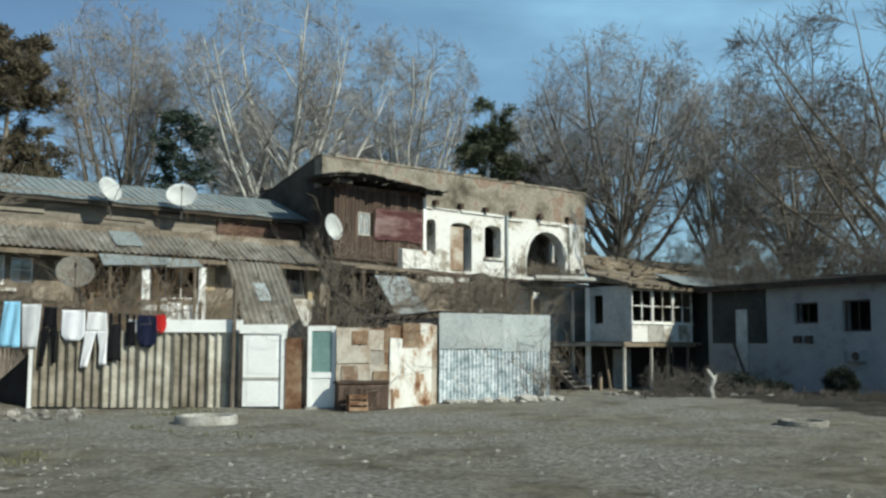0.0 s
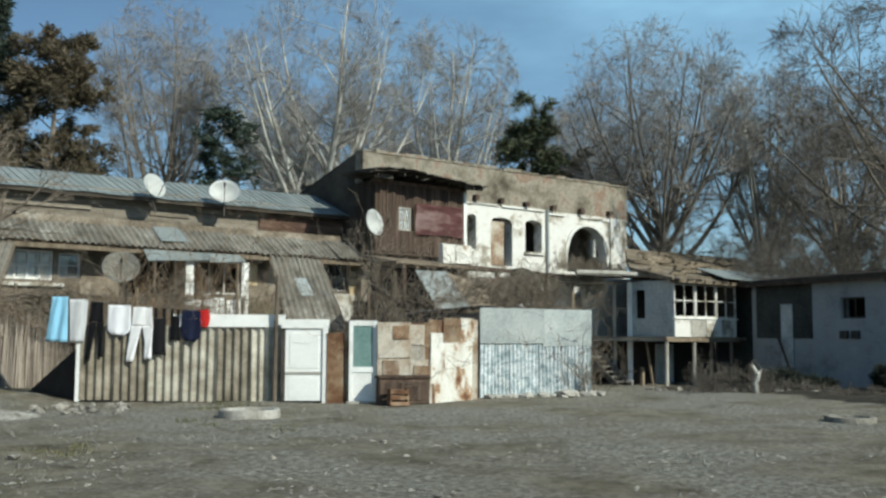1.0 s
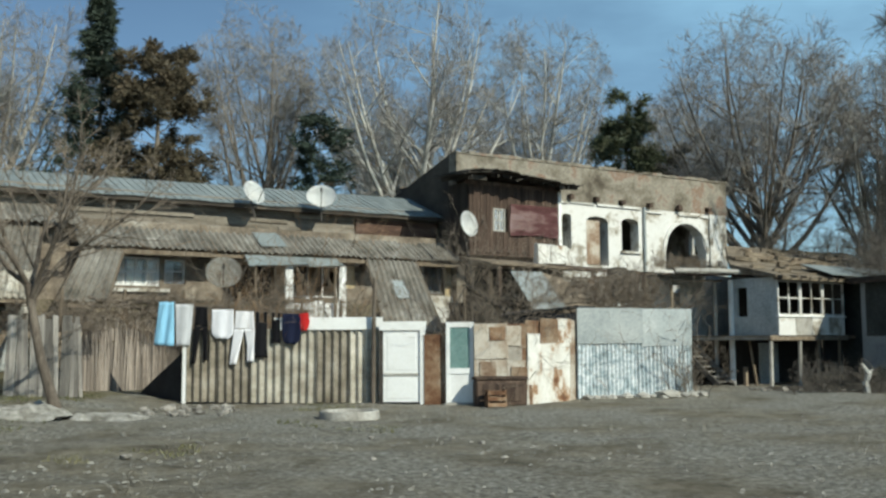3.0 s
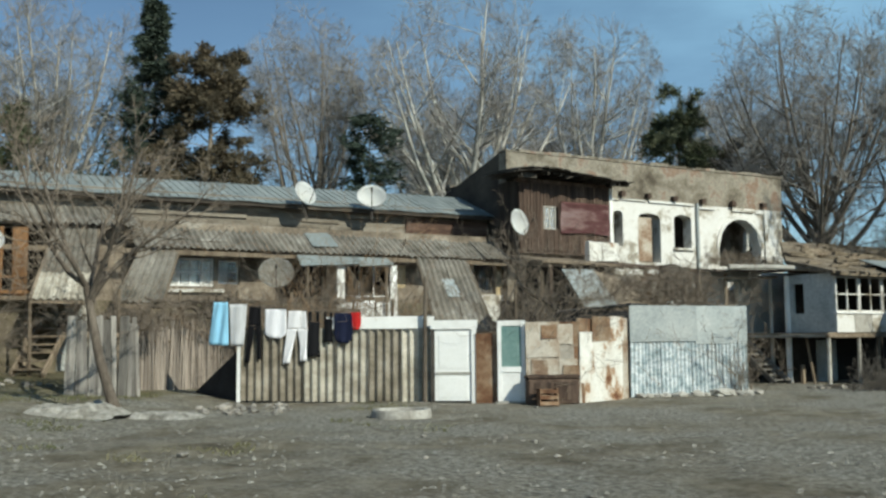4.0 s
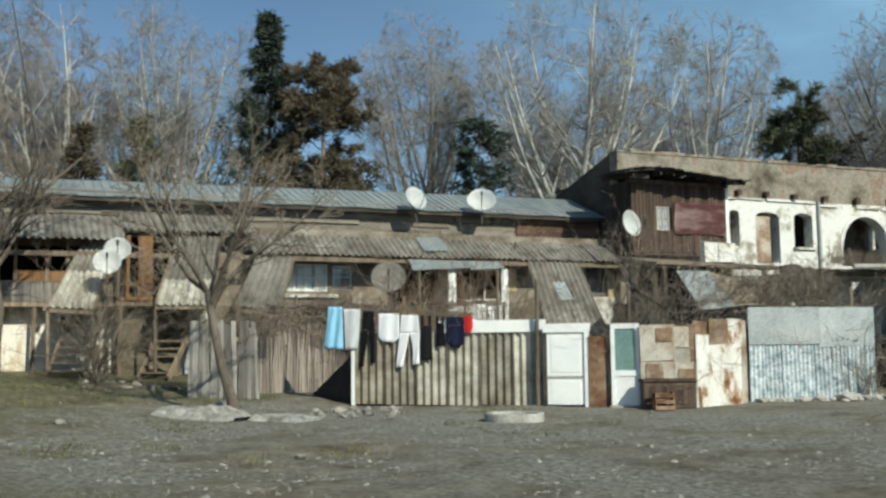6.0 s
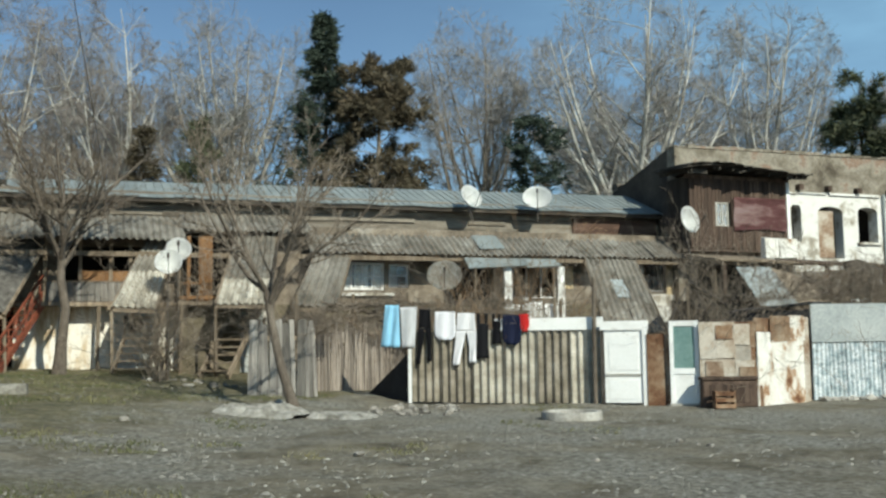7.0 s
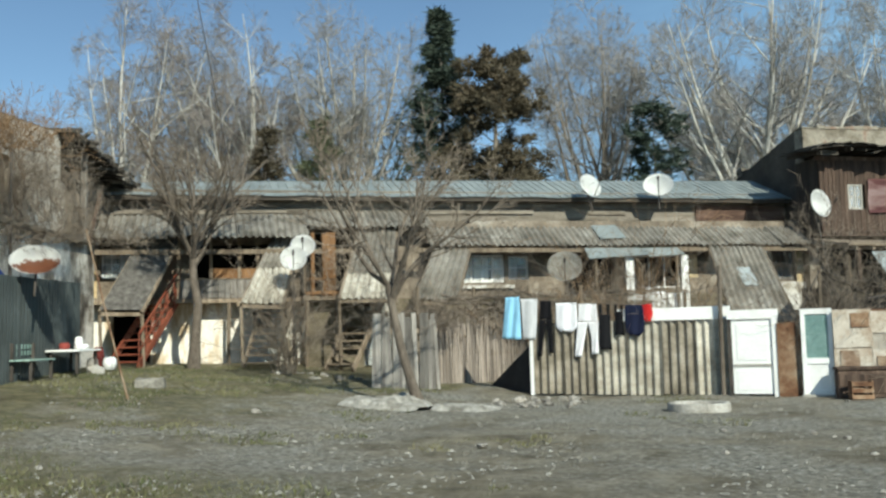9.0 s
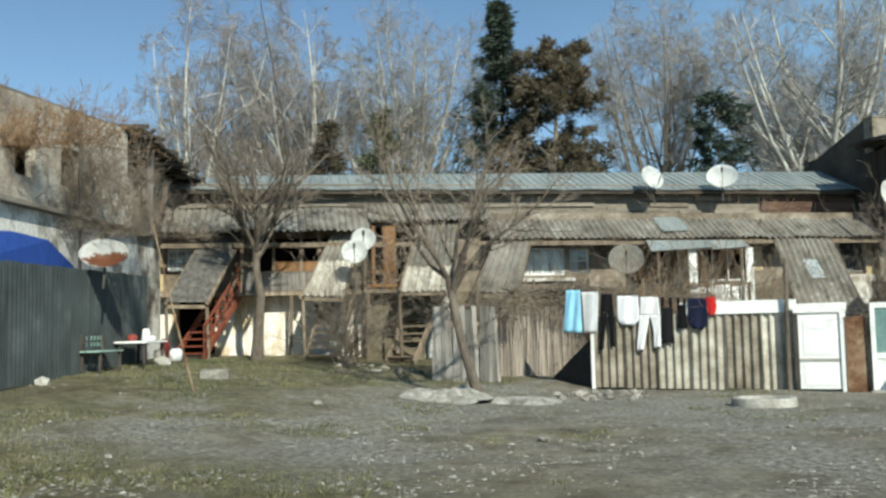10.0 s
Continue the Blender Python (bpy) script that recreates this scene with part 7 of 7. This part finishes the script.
# ---- yard trees, shrubs and dry vines ----
def yard_tree(name, label, x, y, trunk_pts, r, seed, limbs, height, bark, twig, spread=0.7, density=1.0):
    g = np.random.default_rng(seed)
    T = np.array(trunk_pts, float)[None]
    k = T.shape[1]
    R = (r * np.linspace(1, 0.62, k))[None]
    R[0, 0] *= 1.35
    tip_d = T[0, -1] - T[0, -2]
    tip_d /= np.linalg.norm(tip_d)
    P, Q = [], []
    for i in range(limbs):
        a = i * 2.4 + g.uniform(-0.3, 0.3)
        d = tip_d + spread * np.array([math.cos(a), math.sin(a), g.uniform(0.0, 0.5)])
        p, ln = [T[0, -1] - tip_d * g.uniform(0, 0.5)], height * g.uniform(0.75, 1.1)
        for _ in range(7):
            d = d / np.linalg.norm(d) + [0, 0, 0.10] + 0.13 * g.normal(size=3)
            p.append(p[-1] + d / np.linalg.norm(d) * ln / 7)
        P.append(p)
        Q.append(r * 0.5 * np.linspace(1, 0.22, 8))
    P, Q = np.array(P), np.array(Q)
    P2, R2 = grow(P, Q, 8, 0.2, 0.6, 0.42, 0.55, 5, 0.08, 0.16, g)
    P3, R3 = grow(P2, R2, int(6 * density), 0.15, 0.6, 0.55, 0.6, 4, 0.06, 0.18, g, 0.3)
    R3 = np.maximum(R3, 0.006)
    P4, R4 = grow(P3, R3, int(4 * density), 0.1, 0.6, 0.6, 0.6, 3, 0.05, 0.2, g, 0.2)
    R4 = np.clip(R4, 0.004, 0.008)
    wood = raw_mesh("trunk", *merge([bars(T, R, 10), bars(P, Q, 7), bars(P2, R2, 5)]), bark)
    crown = raw_mesh("crown", *merge([bars(P3, R3, 4), bars(P4, R4, 3)]), twig)
    return plant(name, label, "tree", x, y, (wood, crown))


yard_tree("yard_tree", "bare leaning fruit tree on a concrete pad", -9.9, 17.75, [(0, 0, 0), (-0.16, -0.08, 0.55), (-0.32, -0.18, 1.2), (-0.46, -0.26, 2.0), (-0.55, -0.32, 2.6)], 0.115, 31, 7, 3.5, M_YARDBARK, M_VINE, 0.85)
yard_tree("pollard_tree", "knotty bare tree with ropes beside the red stairs", -18.75, 20.8, [(0, 0, 0), (0.05, 0.03, 0.9), (0.1, 0.08, 1.8), (0.0, 0.0, 2.6), (0.0, 0.0, 3.3)], 0.15, 32, 8, 3.8, M_YARDBARK, M_VINE, 0.75, 1.1)
for (x, y), sz, stems, mt, seed, lb, z in (
    ((-15.9, 21.2), (0.45, 0.45, 3.0), 46, M_VINE, 41, "dry twisted shrub climbing beside the dishes", None),
    ((-8.2, 23.9), (1.1, 0.9, 3.3), 16, M_VINERED, 42, "rust-brown dry shrub behind the washing line", None),
    ((-6.2, 24.6), (1.6, 1.0, 3.6), 14, M_VINE, 43, "bare thin shrub behind the corrugated fence", None),
    ((-2.55, 24.1), (1.0, 0.9, 3.6), 60, M_VINE, 44, "dense dry vine thicket behind the glazed door", None),
    ((-0.3, 27.6), (3.2, 1.0, 1.5), 60, M_VINE, 45, "tangled dry vines over the collapsed gallery", 2.5),
    ((2.2, 29.6), (2.6, 1.0, 1.4), 44, M_VINE, 46, "tangled dry vines over the collapsed gallery", 2.4),
    ((-3.4, 29.0), (1.6, 1.0, 2.0), 12, M_VINE, 47, "bare climbing vine on the verandah roof end", 3.2),
    ((-12.4, 22.0), (2.4, 0.7, 0.9), 90, M_VINE, 48, "dry vines hanging over the plank fence", 1.75),
    ((-11.7, 25.0), (4.0, 0.6, 0.8), 90, M_VINE, 49, "dry vines hanging over the stick fence", 1.75),
    ((-6.9, 25.4), (2.6, 0.8, 3.0), 18, M_VINE, 82, "thin bare stems behind the corrugated fence", None),
    ((-9.1, 26.4), (2.2, 0.8, 3.4), 16, M_VINE, 83, "thin bare stems behind the stick fence", None),
    ((1.0, 28.3), (3.0, 0.8, 1.2), 40, M_VINE, 84, "tangled dry vines over the collapsed gallery", 2.4),
    ((2.75, 26.3), (0.8, 0.3, 2.2), 16, M_VINE, 50, "dry climber on the end of the tin fence", None),
    ((7.0, 28.6), (2.2, 1.2, 0.95), 90, M_TWIGDARK, 51, "low brown dry shrub by the drive", None),
    ((-18.3, 12.4), (5.2, 0.6, 1.2), 170, M_VINERED, 52, "rust-brown weeds growing from the ruined wall", 5.55),
    ((-19.1, 14.2), (7.5, 0.4, 1.3), 150, M_VINE, 90, "dry weeds growing from the ledge of the ruined wall", 3.8),
    ((-19.5, 15.4), (3.4, 0.7, 2.1), 110, M_VINE, 53, "dry weeds growing from the ruined wall", 4.4),
    ((-16.0, 25.0), (1.6, 0.8, 1.9), 30, M_VINE, 54, "dry vine tangle in the open gallery", 3.0),
    ((-9.6, 25.6), (1.2, 0.8, 4.6), 12, M_VINE, 57, "tall thin bare stems behind the stick fence", None),
    ((-7.4, 26.2), (1.6, 1.0, 5.0), 16, M_VINERED, 58, "tall thin bare stems before the verandah", None),
    ((-5.9, 26.6), (1.4, 1.0, 4.6), 10, M_VINE, 59, "tall thin bare stems before the verandah", None),
    ((-14.2, 25.2), (1.2, 0.8, 4.4), 14, M_VINE, 62, "tall thin bare stems beside the stairs", None),
    ((11.5, 36.5), (5.5, 1.6, 1.3), 110, M_TWIGDARK, 63, "dry dark weeds on the shaded house roof", 3.75),
    ((13.6, 32.5), (5.5, 1.6, 1.3), 110, M_TWIGDARK, 64, "dry dark weeds on the shaded house roof", 3.75),
    ((15.8, 28.5), (5.5, 1.6, 1.4), 110, M_TWIGDARK, 65, "dry dark weeds on the shaded house roof", 3.75),
    ((4.6, 42.0), (4.5, 1.4, 0.6), 90, M_VINE, 66, "dry weeds growing on the gallery wing roof", 4.4),
    ((8.0, 42.5), (5.0, 1.4, 0.6), 90, M_VINE, 67, "dry weeds growing on the gallery wing roof", 4.6),
    ((9.2, 29.8), (3.6, 0.9, 0.35), 70, M_TWIGDARK, 68, "low dark weeds before the shaded house", None),
    ((11.2, 26.2), (2.5, 0.9, 0.35), 60, M_TWIGDARK, 69, "low dark weeds before the shaded house", None),
    ((12.9, 23.6), (5.0, 2.2, 0.3), 150, M_TWIGDARK, 80, "low dark weeds before the shaded house", None),
    ((10.2, 28.0), (4.5, 1.8, 0.3), 130, M_TWIGDARK, 81, "low dark weeds before the shaded house", None),
    ((11.8, 40.5), (5.0, 2.0, 2.6), 60, M_TWIGDARK, 55, "dark overgrown twigs above the shaded house", 4.0),
    ((15.5, 34.5), (4.0, 3.0, 2.4), 60, M_TWIGDARK, 56, "dark overgrown twigs above the shaded house", 4.0),
):
    ob = thing("dry_shrub", lb, "shrub", Matrix.Translation((x, y, (ground_z(x, y) - 0.05) if z is None else z)) @ Matrix.Rotation(rdir if x > 8.5 else PHI if z else 0, 4, "Z"))
    for nm, me in zip(("stem_mass", "twig_mass"), thicket_meshes(seed, sz, stems, mt, rise=1.3 if sz[2] > 2 else 0.5, r=0.012 if sz[2] > 2 else 0.010)):
        o = new(nm, me)
        o.parent = ob


def trellis_vine(label, u0, u1, v, z0, z1, stems, seed):
    """Old vine wood trained along a row of stakes, with its side shoots."""
    g = np.random.default_rng(seed)
    n = 12
    P = np.zeros((stems, n, 3))
    a = g.uniform(u0, u0 + (u1 - u0) * 0.5, (stems, 1))
    P[..., 0] = a + (u1 - a) * np.linspace(0, 1, n) * g.uniform(0.5, 1.0, (stems, 1))
    P[..., 1] = v + np.cumsum(g.normal(size=(stems, n)) * 0.07, 1)
    P[..., 2] = g.uniform(z0, z1, (stems, 1)) + np.cumsum(g.normal(size=(stems, n)) * 0.07, 1)
    R = g.uniform(0.018, 0.045, (stems, 1)) * np.linspace(1, 0.4, n)
    P2, R2 = grow(P, R, 9, 0.05, 0.9, 0.22, 0.45, 5, 0.02, 0.25, g, 0.3)
    P3, R3 = grow(P2, R2, 5, 0.1, 0.7, 0.6, 0.6, 3, 0.0, 0.25, g, 0.2)
    o = ((u0 + u1) / 2, v, 0.0)
    ob = thing("grape_vine", label, "vine", facade(*o), "vines on trellises", origin=o)
    for nm, (V, F), mt in (("old_wood", bars(P, R, 6), M_YARDBARK), ("side_wood", merge([bars(P2, np.maximum(R2, 0.006), 4), bars(P3, np.clip(R3, 0.004, 0.007), 3)]), M_VINE)):
        x = new(nm, raw_mesh(nm, V - np.array(o), F, mt))
        x.parent = ob
    for u in np.linspace(u0, u1, 4):
        bm = bmesh.new()
        tube(bm, [(u, v + 0.05, 0.0), (u + 0.04, v + 0.05, z1 + 0.15)], 0.045, 6)
        part("stake", bm, M_WOOD, ob)
    return ob


trellis_vine("gnarled brown grape vine trained behind the stick fence", 5.3, 10.2, 27.2, 2.05, 2.75, 26, 91)
trellis_vine("bare vine wood trained behind the corrugated fence", 9.6, 13.6, 27.4, 2.1, 2.6, 12, 92)
trellis_vine("tangled bare vine wood over the collapsed gallery", 17.6, 24.2, 25.0, 2.5, 3.4, 16, 93)


def leafy_bush(x, y, r, h, seed, label):
    g = np.random.default_rng(seed)
    d = g.normal(size=(240, 3))
    d /= np.linalg.norm(d, axis=1, keepdims=True)
    c = d * g.uniform(0.55, 1.0, (240, 1)) * [r, r, h * 0.5] + [0, 0, h * 0.5]
    V, F = sprays(c, d, 22, 0.11, g, 1.0)
    V[:, 2] = np.maximum(V[:, 2], 0)
    bush = new("bush", raw_mesh("bush", V, F, M_BUSH, False))
    bush.matrix_world = Matrix.Translation((x, y, ground_z(x, y)))
    tagged(bush, label, "bush")


leafy_bush(11.15, 27.6, 0.46, 0.85, 61, "round dark evergreen bush against the shaded wall")
leafy_bush(9.3, 31.5, 0.8, 0.7, 62, "dark low bush beside the leaning pole")
leafy_bush(10.0, 30.4, 0.7, 0.45, 63, "dark low bush beside the leaning pole")

# ---- pebbles and grass ----
def scatter_gravel():
    g = np.random.default_rng(71)
    n = 26000
    y = 5.5 + 17 * g.random(n) ** 1.3
    x = g.uniform(-1, 1, n) * (y * 0.95 + 3) - 3.5
    s = np.exp(np.minimum(g.normal(-4.0, 0.5, n), -2.75))
    base = np.array([(1, 0, 0), (-0.5, 0.87, 0), (-0.5, -0.87, 0), (0.1, 0.1, 0.42)])
    a = g.uniform(0, math.tau, n)
    ca, sa = np.cos(a)[:, None], np.sin(a)[:, None]
    b = base[None] * g.uniform(0.6, 1.3, (n, 4, 1)) * s[:, None, None]
    V = np.stack([x[:, None] + b[..., 0] * ca - b[..., 1] * sa, y[:, None] + b[..., 0] * sa + b[..., 1] * ca, b[..., 2]], -1)
    gz = np.array([ground_z(p, q) for p, q in zip(x, y)])
    V[..., 2] += gz[:, None] + 0.0
    F = np.array([(0, 1, 3), (1, 2, 3), (2, 0, 3)])[None] + 4 * np.arange(n)[:, None, None]
    ob = new("gravel", raw_mesh("gravel", V.reshape(-1, 3), F.reshape(-1, 3), M_GRAVEL, False))
    tagged(ob, "loose grey pebbles scattered over the yard", "gravel", kind="stuff")


M_GRAVEL = surf("pebbles", [(0.3, (0.10, 0.092, 0.078)), (0.45, (0.22, 0.207, 0.18)), (0.56, (0.30, 0.287, 0.255)), (0.7, (0.34, 0.323, 0.29))], 9.0, 0.95, 0.1, 8, rnd=0)
scatter_gravel()


def scatter_grass():
    g = np.random.default_rng(72)
    n = 60000
    x = g.uniform(-20, -3.0, n)
    y = g.uniform(5, 22.5, n)
    keep = np.array([1.5 * noise.noise((p * 0.45, q * 0.45, 5)) + 0.7 * noise.noise((p * 1.6, q * 1.6, 9)) + 0.075 * (-p - 12.5) + (0.55 if (q < 9 and p < -4) else 0) > 0.16 for p, q in zip(x, y)])
    x, y = x[keep], y[keep]
    n = len(x)
    h = g.uniform(0.02, 0.075, n)
    a = g.uniform(0, math.tau, n)
    gz = np.array([ground_z(p, q) for p, q in zip(x, y)])
    w = 0.012
    lx, ly = g.normal(size=n) * 0.03, g.normal(size=n) * 0.03
    V = np.stack([np.stack([x - w * np.cos(a), y - w * np.sin(a), gz - 0.01], -1), np.stack([x + w * np.cos(a), y + w * np.sin(a), gz - 0.01], -1), np.stack([x + lx, y + ly, gz + h], -1)], 1)
    ob = new("grass", raw_mesh("grass", V.reshape(-1, 3), np.arange(3 * n).reshape(-1, 3), M_GRASS, False))
    tagged(ob, "short thin winter grass on the raised yard", "grass", kind="stuff")


scatter_grass()


# ---- background trees ----
pale_a = bare_tree_meshes(1, 22.4, 0.46, 18, 13.0, M_BARKPALE, M_TWIG, 0.24, low=0.36)
pale_b = bare_tree_meshes(2, 21.0, 0.36, 14, 8.8, M_BARKPALE, M_TWIG, 0.28, low=0.42)
dark_a = bare_tree_meshes(3, 19.8, 0.40, 20, 12.8, M_BARK, M_TWIG, 0.26, low=0.36)
dark_b = bare_tree_meshes(4, 15.5, 0.28, 12, 14.0, M_BARK, M_TWIGDARK, 0.22, up=-0.02, low=0.2)
weep = bare_tree_meshes(13, 21.5, 0.30, 9, 8.4, M_BARKPALE, M_TWIGBROWN, 0.2, up=-0.05, low=0.2, tips_each=5)
dark_c = bare_tree_meshes(11, 20.0, 0.30, 14, 7.2, M_BARK, M_TWIG, 0.28, low=0.4)
for (x, y), meshes, turn, size, label in (
    ((-10.1, 57.1), pale_a, 0.3, 1.06, "tall bare plane tree with pale mottled forking limbs"),
    ((-2.6, 75.0), pale_b, 2.9, 1.30, "tall bare plane tree with pale slender limbs"),
    ((-20.2, 58.5), dark_c, 0.5, 1.14, "bare grey-brown tree with fine rounded crown"),
    ((-34.8, 54.2), pale_a, 2.2, 1.06, "tall bare plane tree behind the long house"),
    ((-43.6, 44.1), weep, 5.1, 1.10, "tall pale-stemmed bare tree with hanging twigs"),
    ((-39.3, 46.0), weep, 0.9, 1.06, "tall pale-stemmed bare tree with hanging twigs"),
    ((10.5, 59.1), dark_a, 3.3, 1.10, "wide bare tree with dense dark crown"),
    ((16.7, 59.7), pale_b, 0.2, 0.97, "slender bare plane tree with pale limbs"),
    ((21.0, 58.0), dark_a, 1.2, 0.95, "bare grey-brown tree with fine rounded crown"),
    ((20.5, 43.0), dark_b, 2.1, 1.25, "spreading dark bare tree behind the shaded house"),
    ((15.0, 45.5), dark_b, 4.1, 0.52, "low dark bare tree behind the shaded house"),
    ((18.3, 42.5), dark_b, 0.6, 0.50, "low dark bare tree behind the shaded house"),
    ((12.5, 51.0), dark_b, 5.3, 0.55, "low dark bare tree behind the gallery wing"),
    ((-7.2, 84.7), dark_a, 5.2, 1.16, "distant bare tree with hazy crown"),
    ((7.3, 76.0), pale_b, 1.0, 1.05, "distant bare tree with hazy crown"),
    ((-13.8, 68.0), dark_c, 1.3, 0.98, "distant bare tree with hazy crown"),
    ((-44.0, 50.0), dark_a, 2.6, 1.12, "distant bare tree with hazy crown"),
):
    plant("bare_tree", label, "tree", x, y, meshes, turn, size, "bare trees behind the houses")
plant("fir_tree", "tall dark green fir with narrow pointed top", "tree", -27.7, 53.2, fir_meshes(5, 21.0, 4.3, M_FIR, M_BARK, taper=0.95, dense=1.2))
plant("brown_pine", "half-dead pine with browned needles", "tree", -24.0, 52.0, pine_meshes(6, 17.8, 2.9, M_DEADPINE, M_BARK, 0.12, 84, 0.36))
plant("small_fir", "dark blue-green fir with layered boughs", "tree", -13.0, 48.3, fir_meshes(7, 12.6, 3.2, M_FIR, M_BARK, droop=-0.08, dense=0.75, step=0.72, taper=0.5))
plant("dark_pine", "dark green pine with clumped flat crown", "tree", 2.9, 59.9, pine_meshes(18, 17.2, 2.5, M_PINE, M_BARK, 0.46, 46, 0.34))
low_fir = fir_meshes(9, 13.5, 2.4, M_PINE, M_BARK, dense=0.7)
plant("conifer", "olive-green conifer behind the long house", "tree", -33.1, 47.6, low_fir, 0.0, 1.0, "conifers behind the long house")
plant("conifer", "olive-brown conifer behind the long house", "tree", -35.9, 45.9, fir_meshes(10, 13.0, 2.0, M_DEADPINE, M_BARK, dense=0.6), 2.0, 1.0, "conifers behind the long house")
plant("conifer", "brownish conifer behind the white house", "tree", 6.2, 61.7, fir_meshes(12, 13.6, 2.4, M_DEADPINE, M_BARK, dense=0.6), 2.0, 1.0)
